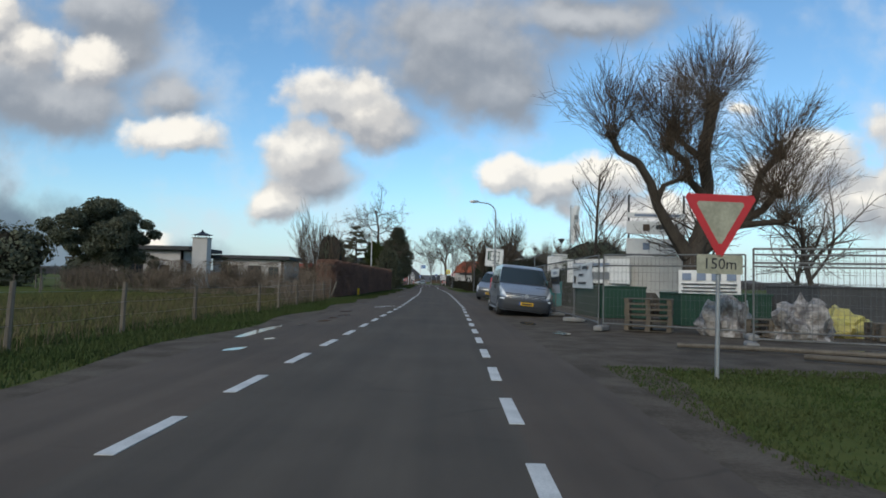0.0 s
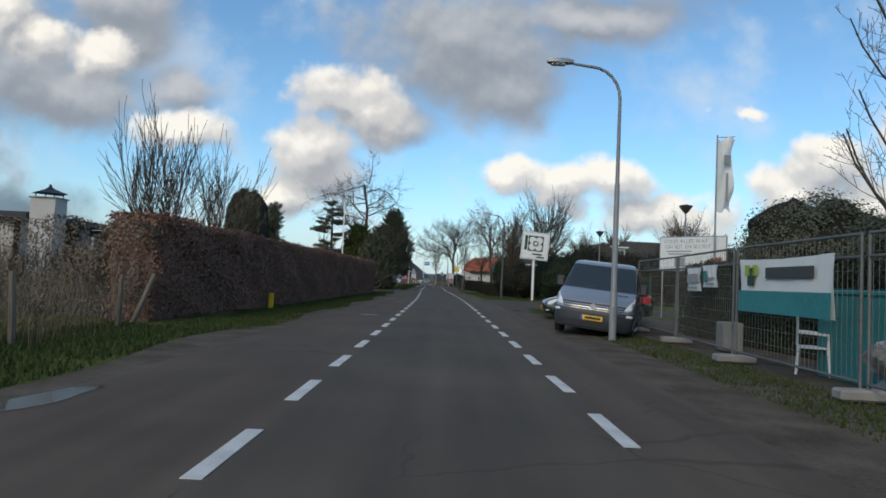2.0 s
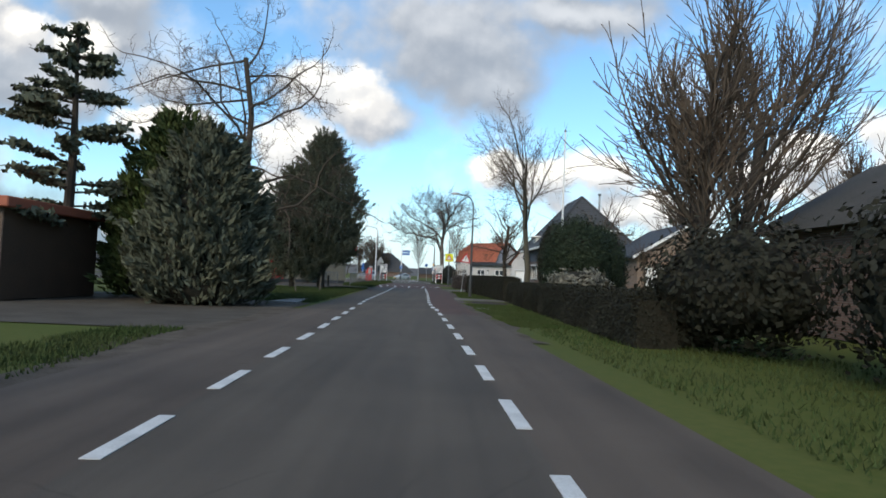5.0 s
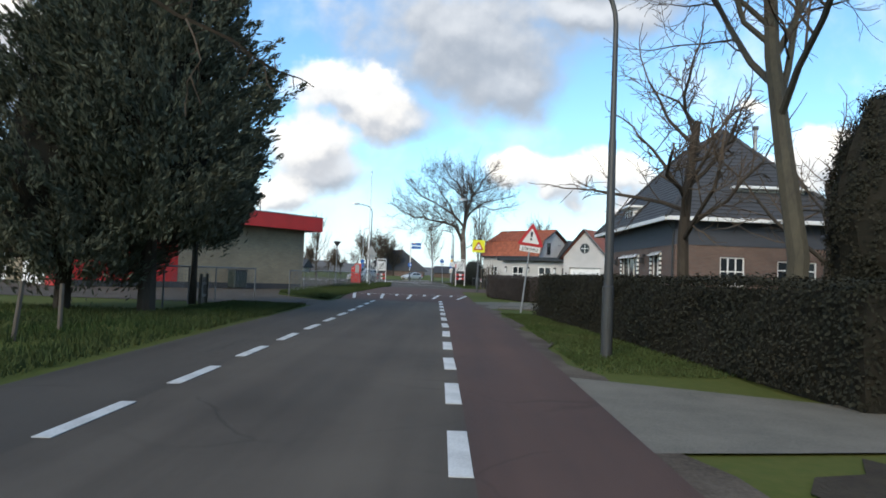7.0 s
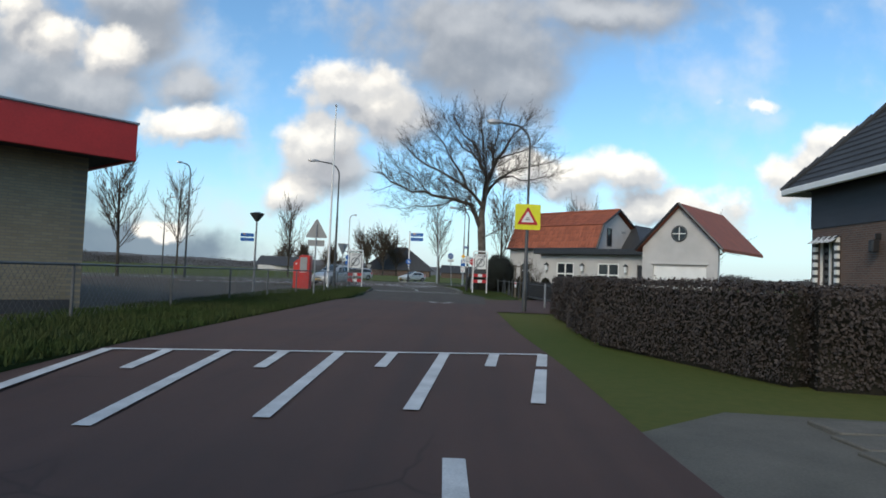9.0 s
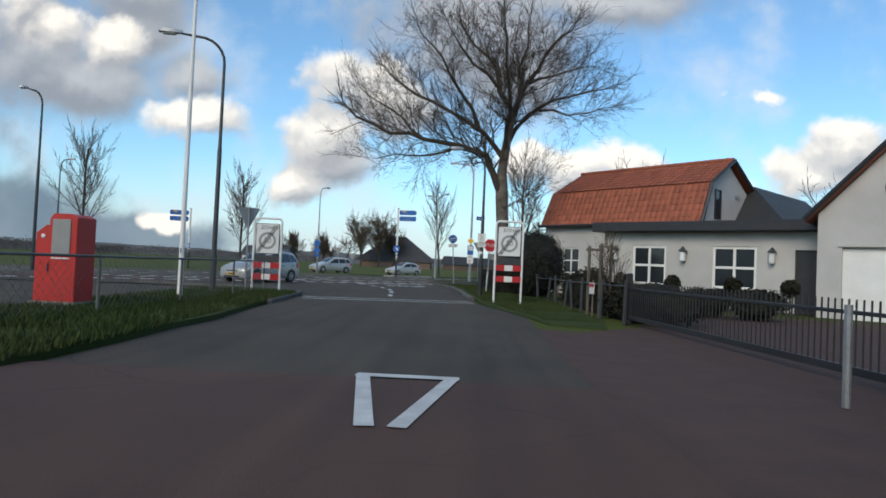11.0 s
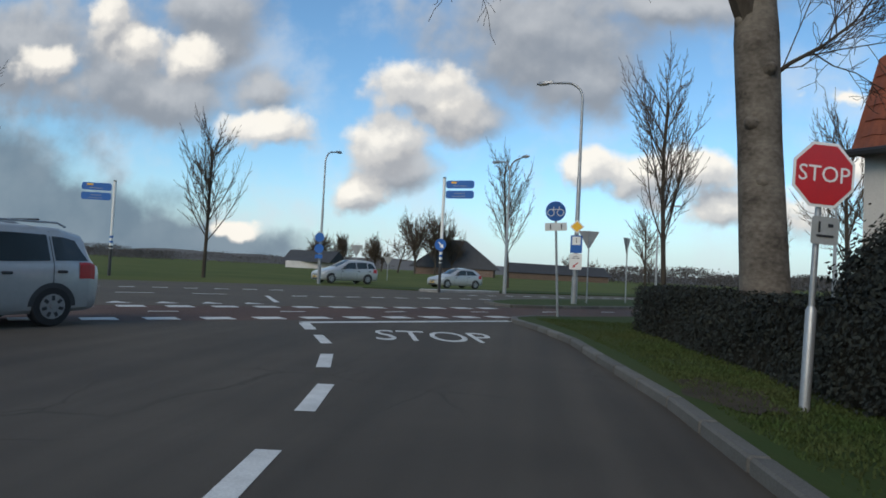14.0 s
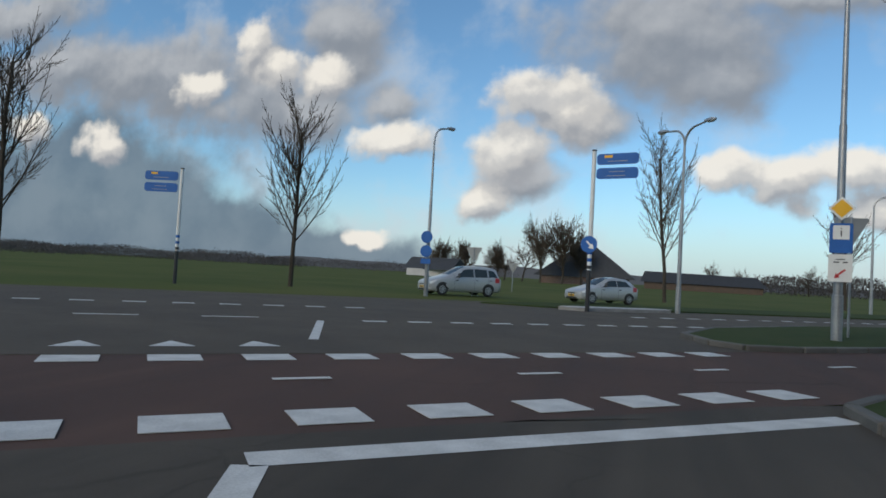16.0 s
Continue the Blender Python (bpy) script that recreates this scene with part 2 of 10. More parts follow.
def road_mat(name, a, b, tracks=True, rough=0.85):
    """Asphalt: worn wheel tracks along the road, blotches, fine cracks and grain."""
    m = bpy.data.materials.new(name)
    m.use_nodes = True
    n, l = m.node_tree.nodes, m.node_tree.links
    p = n["Principled BSDF"]
    src = n.new("ShaderNodeTexCoord").outputs["Object"]

    def nz(scale, detail, stretch=None, rough_=0.55):
        t = n.new("ShaderNodeTexNoise")
        if stretch:
            mp = n.new("ShaderNodeMapping")
            mp.inputs["Scale"].default_value = stretch
            l.new(src, mp.inputs[0])
            l.new(mp.outputs[0], t.inputs["Vector"])
        else:
            l.new(src, t.inputs["Vector"])
        t.inputs["Scale"].default_value, t.inputs["Detail"].default_value, t.inputs["Roughness"].default_value = scale, detail, rough_
        return t

    def mt(op, x, y, z=None):
        q = n.new("ShaderNodeMath")
        q.operation = op
        for i, v in enumerate((x, y, z)):
            if v is None:
                continue
            if isinstance(v, (int, float)):
                q.inputs[i].default_value = v
            else:
                l.new(v, q.inputs[i])
        return q.outputs[0]

    def mr(v, lo, hi, c=0.0, d=1.0):
        q = n.new("ShaderNodeMapRange")
        l.new(v, q.inputs[0])
        for i, x in enumerate((lo, hi, c, d)):
            q.inputs[1 + i].default_value = x
        return q.outputs[0]

    grain, blot = nz(70.0, 3.0, None, 0.8), nz(0.45, 5.0)
    long_ = nz(1.0, 5.0, (2.2, 0.07, 1.0) if tracks else (0.6, 0.6, 1.0))
    f = mt("ADD", mt("MULTIPLY", blot.outputs["Fac"], 0.8), mt("MULTIPLY", long_.outputs["Fac"], 0.9))
    f = mt("ADD", f, mt("MULTIPLY", grain.outputs["Fac"], 0.5))
    mix = n.new("ShaderNodeMix")
    mix.data_type = "RGBA"
    l.new(mr(f, 0.82, 1.38), mix.inputs[0])
    mix.inputs[6].default_value, mix.inputs[7].default_value = (*a, 1), (*b, 1)
    warp_ = nz(1.2, 3.0)
    vm = n.new("ShaderNodeVectorMath")
    vm.operation = "MULTIPLY_ADD"
    l.new(warp_.outputs["Color"], vm.inputs[0])
    vm.inputs[1].default_value = (0.5, 0.5, 0.0)
    l.new(src, vm.inputs[2])
    vo = n.new("ShaderNodeTexVoronoi")
    vo.feature = "DISTANCE_TO_EDGE"
    vo.inputs["Scale"].default_value = 0.55
    l.new(vm.outputs[0], vo.inputs["Vector"])
    crack = mt("MULTIPLY", mr(vo.outputs["Distance"], 0.0, 0.012, 1.0, 0.0), mr(nz(0.25, 2.0).outputs["Fac"], 0.5, 0.62))
    m2 = n.new("ShaderNodeMix")
    m2.data_type = "RGBA"
    l.new(mt("MULTIPLY", crack, 0.4), m2.inputs[0])
    l.new(mix.outputs[2], m2.inputs[6])
    m2.inputs[7].default_value = (0.018, 0.017, 0.016, 1)
    l.new(m2.outputs[2], p.inputs["Base Color"])
    l.new(mr(f, 0.82, 1.38, rough - 0.1, rough + 0.08), p.inputs["Roughness"])
    p.inputs["Specular IOR Level"].default_value = 0.15
    bp = n.new("ShaderNodeBump")
    bp.inputs["Strength"].default_value, bp.inputs["Distance"].default_value = 0.4, 0.02
    l.new(mt("SUBTRACT", grain.outputs["Fac"], mt("MULTIPLY", crack, 0.5)), bp.inputs["Height"])
    l.new(bp.outputs[0], p.inputs["Normal"])
    return m


M = {}
M["field"] = material("field_grass", (0.052, 0.076, 0.016), (0.098, 0.102, 0.030), 0.95, scale=0.12, fine=9, bump=0.5)
M["verge"] = material("verge_grass", (0.034, 0.056, 0.017), (0.052, 0.064, 0.024), 0.95, scale=0.7, fine=25, bump=0.6)
M["blade"] = material("grass_blade", (0.036, 0.060, 0.018), (0.058, 0.070, 0.028), 0.9, scale=0.5, fine=3, bump=0.0, per_piece=0.2)
for k_ in ("field", "verge", "blade"):
    M[k_].node_tree.nodes["Principled BSDF"].inputs["Specular IOR Level"].default_value = 0.08
M["asphalt"] = road_mat("asphalt", (0.058, 0.049, 0.040), (0.116, 0.099, 0.081))
M["asphalt_main"] = road_mat("main_road_asphalt", (0.066, 0.056, 0.046), (0.116, 0.100, 0.082), False)
M["asphalt_new"] = road_mat("dark_asphalt", (0.050, 0.043, 0.036), (0.098, 0.086, 0.072))
M["lane_worn"] = road_mat("worn_red_asphalt", (0.064, 0.051, 0.041), (0.125, 0.100, 0.080))
M["lane_red"] = road_mat("red_asphalt", (0.064, 0.042, 0.036), (0.112, 0.071, 0.059))
M["paint"] = material("road_paint", (0.62, 0.62, 0.60), (0.40, 0.40, 0.39), 0.7, scale=3.0, fine=60, bump=0.2, spread=0.5)
M["mud"] = material("muddy_shoulder", (0.060, 0.047, 0.036), (0.120, 0.100, 0.078), 0.9, scale=1.6, fine=30, bump=0.8, spread=0.35)
M["gravel"] = material("grey_gravel", (0.098, 0.086, 0.070), (0.058, 0.050, 0.041), 0.9, scale=1.0, fine=60, bump=0.6)
M["concrete"] = material("concrete", (0.27, 0.26, 0.245), (0.17, 0.165, 0.155), 0.88, scale=2.0, fine=70, bump=0.25, per_piece=0.15)
M["brick_paving"] = material("brick_paving", (0.105, 0.068, 0.058), (0.078, 0.054, 0.048), 0.88, scale=2.0, fine=60, bump=0.3, per_piece=0.25)
M["water"] = material("puddle_water", (0.02, 0.02, 0.02), (0.03, 0.03, 0.028), 0.12, scale=2, fine=8, bump=0.02)
M["white"] = material("white_paint", (0.78, 0.78, 0.76), (0.68, 0.68, 0.66), 0.6, scale=1.5, fine=30, bump=0.05)
M["render"] = material("white_render", (0.52, 0.505, 0.49), (0.41, 0.40, 0.388), 0.88, scale=0.8, fine=40, bump=0.2)
M["black"] = material("black_paint", (0.018, 0.019, 0.022), (0.03, 0.03, 0.033), 0.45, scale=3, fine=30, bump=0.05)
M["red"] = material("red_paint", (0.52, 0.030, 0.026), (0.40, 0.025, 0.022), 0.5, scale=1.5, fine=20, bump=0.05)
M["signred"] = material("sign_red", (0.48, 0.02, 0.025), (0.40, 0.02, 0.024), 0.35, scale=4, fine=30, bump=0.02)
M["signwhite"] = material("sign_white", (0.74, 0.74, 0.72), (0.64, 0.64, 0.62), 0.4, scale=3, fine=30, bump=0.02)
M["signgrey"] = material("sign_back", (0.24, 0.25, 0.25), (0.30, 0.31, 0.31), 0.5, scale=3, fine=30, bump=0.02)
M["blue"] = material("sign_blue", (0.008, 0.105, 0.38), (0.010, 0.092, 0.33), 0.65, scale=3, fine=30, bump=0.02)
M["faded_blue"] = material("faded_blue_print", (0.16, 0.21, 0.30), (0.22, 0.26, 0.33), 0.7, scale=3, fine=30, bump=0.02)
M["yellow"] = material("sign_yellow", (0.72, 0.72, 0.02), (0.66, 0.64, 0.02), 0.35, scale=3, fine=30, bump=0.02)
M["amber"] = material("sign_amber", (0.80, 0.42, 0.01), (0.72, 0.38, 0.01), 0.35, scale=3, fine=30, bump=0.02)
M["plate_y"] = material("plate_yellow", (0.75, 0.45, 0.01), (0.68, 0.42, 0.01), 0.4, scale=3, fine=30, bump=0.02)
M["galv"] = material("galvanised_steel", (0.36, 0.37, 0.38), (0.26, 0.27, 0.28), 0.45, metal=0.6, scale=3, fine=25, bump=0.05)
M["grey"] = material("grey_paint", (0.20, 0.21, 0.22), (0.16, 0.17, 0.18), 0.5, scale=2, fine=25, bump=0.05)
M["darkgrey"] = material("dark_grey_paint", (0.045, 0.05, 0.05), (0.035, 0.037, 0.04), 0.5, scale=2, fine=25, bump=0.05)
M["bark"] = material("bark", (0.042, 0.035, 0.028), (0.075, 0.063, 0.051), 0.95, scale=4, fine=25, bump=0.9, streak=(1, 1, 0.3))
M["bark_pale"] = material("pale_bark", (0.175, 0.152, 0.128), (0.048, 0.040, 0.034), 0.95, scale=1.6, fine=13, bump=0.9, streak=(1, 1, 1.5), spread=0.5)
M["soil"] = material("dark_bare_soil", (0.038, 0.031, 0.024), (0.060, 0.050, 0.036), 0.95, scale=3.0, fine=30, bump=0.9)
M["bark_olive"] = material("mossy_bark", (0.080, 0.072, 0.048), (0.045, 0.040, 0.030), 0.95, scale=4, fine=25, bump=0.9, streak=(1, 1, 0.3))
M["twig"] = material("twig_bark", (0.072, 0.056, 0.044), (0.125, 0.098, 0.074), 0.9, scale=1, fine=10, bump=0.0)
M["beech"] = material("dry_beech_leaf", (0.27, 0.155, 0.112), (0.17, 0.102, 0.080), 0.85, scale=0.5, fine=6, bump=0.0, per_piece=0.3)
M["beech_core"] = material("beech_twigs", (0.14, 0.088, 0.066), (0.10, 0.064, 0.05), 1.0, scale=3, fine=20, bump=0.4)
M["conifer"] = material("conifer_needles", (0.074, 0.086, 0.062), (0.110, 0.114, 0.078), 0.9, scale=0.8, fine=5, bump=0.0, per_piece=0.3)
M["privet"] = material("dark_hedge_leaf", (0.022, 0.024, 0.017), (0.034, 0.032, 0.023), 0.95, scale=0.8, fine=6, bump=0.0, per_piece=0.18)
M["laurel"] = material("laurel_leaf", (0.017, 0.028, 0.016), (0.028, 0.038, 0.021), 0.7, scale=0.8, fine=6, bump=0.0, per_piece=0.4)
M["olive"] = material("olive_leaf", (0.07, 0.09, 0.028), (0.045, 0.06, 0.022), 0.7, scale=0.8, fine=6, bump=0.0, per_piece=0.4)
# near-black fill that paints the shaded depth of plants and unlit rooms
M["core"] = material("inner_shade", (0.018, 0.018, 0.014), (0.028, 0.025, 0.019), 1.0, scale=3, fine=20, bump=0.4)
M["reed"] = material("dry_stalks", (0.13, 0.095, 0.055), (0.07, 0.055, 0.035), 0.9, scale=1, fine=6, bump=0.0, per_piece=0.4)
M["wood"] = material("weathered_wood", (0.14, 0.12, 0.095), (0.08, 0.068, 0.055), 0.9, scale=3, fine=30, bump=0.4, streak=(1, 1, 0.2), per_piece=0.2)
M["pallet"] = material("pallet_wood", (0.15, 0.122, 0.09), (0.095, 0.079, 0.06), 0.9, scale=3, fine=30, bump=0.4, per_piece=0.25)
M["tile_red"] = material("red_clay_tile", (0.33, 0.090, 0.042), (0.23, 0.070, 0.040), 0.75, scale=1.2, fine=18, bump=0.25, per_piece=0.18)
M["tile_dark"] = material("dark_roof_tile", (0.045, 0.047, 0.052), (0.032, 0.033, 0.036), 0.7, scale=1.2, fine=18, bump=0.3, per_piece=0.2)
M["tile_moss"] = material("mossy_roof_tile", (0.058, 0.050, 0.042), (0.036, 0.034, 0.026), 0.9, scale=1.0, fine=14, bump=0.4)
M["roof_felt"] = material("roof_felt", (0.04, 0.042, 0.045), (0.06, 0.06, 0.062), 0.9, scale=1.2, fine=18, bump=0.3)
M["glass"] = glass("window_glass")
M["car_glass"] = glass("car_glass", (0.022, 0.032, 0.036))
M["rubber"] = material("tyre_rubber", (0.018, 0.018, 0.019), (0.028, 0.028, 0.028), 0.85, scale=8, fine=50, bump=0.1)
M["alloy"] = material("wheel_alloy", (0.42, 0.43, 0.44), (0.3, 0.31, 0.32), 0.4, metal=0.7, scale=5, fine=30, bump=0.03)
M["plastic"] = material("dark_plastic", (0.030, 0.032, 0.036), (0.04, 0.042, 0.045), 0.55, scale=5, fine=40, bump=0.08)
M["van_paint"] = material("silver_blue_metallic", (0.31, 0.335, 0.37), (0.28, 0.30, 0.335), 0.32, metal=0.5, scale=1.0, fine=12, bump=0.01, coat=0.6)
M["van_band"] = material("silver_band", (0.42, 0.44, 0.47), (0.36, 0.38, 0.41), 0.32, metal=0.5, scale=1.0, fine=12, bump=0.01, coat=0.6)
M["bumper"] = material("slate_bumper", (0.034, 0.038, 0.046), (0.04, 0.045, 0.053), 0.6, scale=3, fine=40, bump=0.06)
M["car_black"] = material("black_car_paint", (0.010, 0.011, 0.014), (0.014, 0.015, 0.018), 0.25, scale=2, fine=15, bump=0.01, coat=0.9)
M["car_silver"] = material("silver_car_paint", (0.44, 0.45, 0.45), (0.38, 0.39, 0.39), 0.35, metal=0.4, scale=1, fine=12, bump=0.01, coat=0.6)
M["lamp_glass"] = material("headlamp_glass", (0.78, 0.80, 0.81), (0.60, 0.62, 0.63), 0.15, scale=12, fine=60, bump=0.05, coat=1.0)
M["teal"] = material("teal_container", (0.03, 0.22, 0.23), (0.025, 0.17, 0.18), 0.6, scale=1.5, fine=20, bump=0.1)
M["tarp_dark"] = material("dark_tarpaulin", (0.075, 0.073, 0.07), (0.045, 0.044, 0.044), 0.7, scale=1.2, fine=10, bump=0.3)
M["tarp_dirty"] = material("dirty_plastic_sheet", (0.36, 0.34, 0.32), (0.11, 0.092, 0.078), 0.45, scale=3.0, fine=14, bump=0.5, spread=0.3)
M["sack_yellow"] = material("faded_yellow_plastic", (0.52, 0.46, 0.12), (0.30, 0.26, 0.09), 0.5, scale=3.0, fine=14, bump=0.4)
M["sign_khaki"] = material("dirty_sign_face", (0.38, 0.37, 0.28), (0.22, 0.22, 0.16), 0.55, scale=3.5, fine=20, bump=0.03)
M["meadow_blade"] = material("dry_meadow_grass", (0.120, 0.112, 0.046), (0.070, 0.082, 0.028), 0.95, scale=0.4, fine=3, bump=0.0, per_piece=0.25)
M["green"] = material("green_paint", (0.014, 0.055, 0.030), (0.011, 0.043, 0.025), 0.55, scale=1.5, fine=20, bump=0.1)
M["bin_green"] = material("dark_green_plastic", (0.012, 0.022, 0.019), (0.017, 0.028, 0.024), 0.6, scale=2, fine=30, bump=0.1)
M["tarp"] = material("grey_tarpaulin", (0.36, 0.37, 0.39), (0.27, 0.28, 0.30), 0.6, scale=1.2, fine=10, bump=0.3)
M["door_brown"] = material("brown_door", (0.09, 0.055, 0.035), (0.06, 0.04, 0.028), 0.6, scale=1.5, fine=20, bump=0.1)


for k_ in ("soil", "privet", "laurel", "olive", "core", "beech", "conifer", "gravel", "mud", "brick_paving", "meadow_blade", "twig", "bark", "bark_pale"):
    M[k_].node_tree.nodes["Principled BSDF"].inputs["Specular IOR Level"].default_value = 0.12


# ---- building helpers ----
class Shape:
    """Gathers vertices and faces of one part."""

    def __init__(self):
        self.v, self.f = [], []

    def add(self, verts, faces):
        k = len(self.v)
        self.v.extend([tuple(p) for p in verts])
        self.f.extend([tuple(k + i for i in f) for f in faces])
        return self

    def box(self, c, s, b=0.0, rz=0.0, m=None):
        """A box of size s round c, its edges chamfered by b, turned by rz degrees."""
        h = [x / 2 for x in s]
        t = Matrix.Translation(c) @ Matrix.Rotation(radians(rz), 4, "Z")
        if m is not None:
            t = m @ t
        sg = [(x, y, z) for x in (-1, 1) for y in (-1, 1) for z in (-1, 1)]
        if b <= 0:
            vs = [t @ Vector((x * h[0], y * h[1], z * h[2])) for x, y, z in sg]
            return self.add(vs, [(0, 1, 3, 2), (4, 6, 7, 5), (0, 4, 5, 1), (2, 3, 7, 6), (0, 2, 6, 4), (1, 5, 7, 3)])
        b = min(b, min(h) * 0.9)
        vs, ix = [], {}
        for g in sg:
            for ax in range(3):
                ix[g, ax] = len(vs)
                vs.append(t @ Vector([g[i] * (h[i] - (0 if i == ax else b)) for i in range(3)]))
        fs = []
        for ax in range(3):
            o, q = [i for i in range(3) if i != ax]
            for s_ in (-1, 1):
                ring = []
                for a, c_ in ((-1, -1), (1, -1), (1, 1), (-1, 1)):
                    g = [0, 0, 0]
                    g[ax], g[o], g[q] = s_, a, c_
                    ring.append(ix[tuple(g), ax])
                fs.append(ring)
            for a in (-1, 1):
                for c_ in (-1, 1):
                    g0, g1 = [0, 0, 0], [0, 0, 0]
                    g0[o] = g1[o] = a
                    g0[q] = g1[q] = c_
                    g0[ax], g1[ax] = -1, 1
                    g0, g1 = tuple(g0), tuple(g1)
                    fs.append([ix[g0, o], ix[g1, o], ix[g1, q], ix[g0, q]])
        for g in sg:
            fs.append([ix[g, 0], ix[g, 1], ix[g, 2]])
        return self.add(vs, fs)

    def tube(self, pts, radii, n=8, cap=True):
        pts = [Vector(p) for p in pts]
        if isinstance(radii, (int, float)):
            radii = [radii] * len(pts)
        rings, k = [], len(self.v)
        d = (pts[1] - pts[0]).normalized()
        side = d.orthogonal().normalized()
        for i, p in enumerate(pts):
            d = (pts[min(i + 1, len(pts) - 1)] - pts[max(i - 1, 0)])
            if d.length < 1e-9:
                d = Vector((0, 0, 1))
            d.normalize()
            side = side - d * side.dot(d)
            if side.length < 1e-6:
                side = d.orthogonal()
            side.normalize()
            up = d.cross(side)
            for j in range(n):
                a = 2 * math.pi * j / n
                self.v.append(tuple(p + (side * math.cos(a) + up * math.sin(a)) * radii[i]))
        for i in range(len(pts) - 1):
            for j in range(n):
                a, b = k + i * n + j, k + i * n + (j + 1) % n
                self.f.append((a, b, b + n, a + n))
        if cap:
            self.f.append(tuple(k + j for j in reversed(range(n))))
            self.f.append(tuple(k + (len(pts) - 1) * n + j for j in range(n)))
        return self

    def prism(self, poly, z0, z1):
        """A plan polygon (x, y) pulled up from z0 to z1."""
        n = len(poly)
        return self.add([(x, y, z0) for x, y in poly] + [(x, y, z1) for x, y in poly],
                        [tuple(reversed(range(n))), tuple(range(n, 2 * n))] + [(i, (i + 1) % n, n + (i + 1) % n, n + i) for i in range(n)])

    def slab(self, poly, m, thick):
        """A polygon in the local xz plane of m, thick along local y (front at y = 0, facing -y)."""
        n = len(poly)
        return self.add([m @ Vector((x, 0, z)) for x, z in poly] + [m @ Vector((x, thick, z)) for x, z in poly],
                        [tuple(range(n)), tuple(reversed(range(n, 2 * n)))] + [((i + 1) % n, i, n + i, n + (i + 1) % n) for i in range(n)])

    def quad(self, a, b, c, d):
        return self.add([a, b, c, d], [(0, 1, 2, 3)])

    def lathe(self, c, prof, n=16):
        """Profile of (radius, z) spun round the upright axis at c."""
        k = len(self.v)
        for r, z in prof:
            for j in range(n):
                a = 2 * math.pi * j / n
                self.v.append((c[0] + r * math.cos(a), c[1] + r * math.sin(a), c[2] + z))
        for i in range(len(prof) - 1):
            for j in range(n):
                a, b = k + i * n + j, k + i * n + (j + 1) % n
                self.f.append((a, b, b + n, a + n))
        self.f.append(tuple(k + j for j in reversed(range(n))))
        self.f.append(tuple(k + (len(prof) - 1) * n + j for j in range(n)))
        return self

    def weld(self):
        """Joins corners that lie at one place."""
        seen, ix, vs = {}, [], []
        for p in self.v:
            k = tuple(round(c, 4) for c in p)
            if k not in seen:
                seen[k] = len(vs)
                vs.append(p)
            ix.append(seen[k])
        faces = {}
        for f in self.f:
            g = tuple(ix[i] for i in f)
            key = tuple(sorted(g))
            faces[key] = None if key in faces else g
        self.v, self.f = vs, [g for g in faces.values() if g]
        return self

    def mesh(self, name, mat, smooth=False, fix=True):
        me = bpy.data.meshes.new(name)
        me.from_pydata(self.v, [], self.f)
        if fix:
            bm = bmesh.new()
            bm.from_mesh(me)
            bmesh.ops.recalc_face_normals(bm, faces=bm.faces)
            bm.to_mesh(me)
            bm.free()
        me.materials.append(mat)
        if smooth:
            me.shade_smooth()
            me.set_sharp_from_angle(angle=radians(40))
        return me


def thing(name, label, category, group="", at=(0, 0, 0), rz=0.0):
    ob = new(name)
    ob.empty_display_size = 0.2
    ob.matrix_world = pose(*at, 0, 0, rz)
    return tagged(ob, label, category, group)


def part(name, shape, mat, parent, label="", smooth=False, fix=True):
    me = shape.mesh(name, M[mat] if isinstance(mat, str) else mat, smooth, fix) if isinstance(shape, Shape) else shape
    ob = new(name, me)
    ob.parent = parent
    return tagged(ob, label) if label else ob


def solo(name, shape, mat, label, category, kind="", group="", smooth=False, fix=True):
    me = shape.mesh(name, M[mat] if isinstance(mat, str) else mat, smooth, fix) if isinstance(shape, Shape) else shape
    return tagged(new(name, me), label, category, group, kind)


def tri_mesh(name, verts, nper, mat):
    """A mesh of many loose faces with nper corners each, from an array of corners."""
    n = len(verts) // nper
    me = bpy.data.meshes.new(name)
    me.vertices.add(len(verts))
    me.vertices.foreach_set("co", np.asarray(verts, np.float32).ravel())
    me.loops.add(n * nper)
    me.loops.foreach_set("vertex_index", np.arange(n * nper, dtype=np.int32))
    me.polygons.add(n)
    me.polygons.foreach_set("loop_start", np.arange(0, n * nper, nper, dtype=np.int32))
    me.update(calc_edges=True)
    me.materials.append(M[mat])
    return me


def leaf_verts(centres, size, rng, aspect=1.7, up=0.0, axis=None, normal=None):
    """Diamond leaves round the centres, turned at random; axis: their long direction."""
    n = len(centres)
    a = rng.normal(size=(n, 3)) if axis is None else axis + rng.normal(size=(n, 3)) * 0.35
    a[:, 2] += up
    a /= np.linalg.norm(a, axis=1, keepdims=True) + 1e-9
    if normal is None:
        b = np.cross(a, rng.normal(size=(n, 3)))
    else:
        nn = normal + rng.normal(size=(n, 3)) * 0.4
        if axis is None:
            a = np.cross(nn, a)
            a /= np.linalg.norm(a, axis=1, keepdims=True) + 1e-9
        b = np.cross(nn, a)
    b /= np.linalg.norm(b, axis=1, keepdims=True) + 1e-9
    s = size * rng.uniform(0.6, 1.4, (n, 1))
    long, wide = a * s * aspect / 2, b * s / 2
    return np.stack([centres - long, centres + wide, centres + long, centres - wide], 1).reshape(-1, 3)


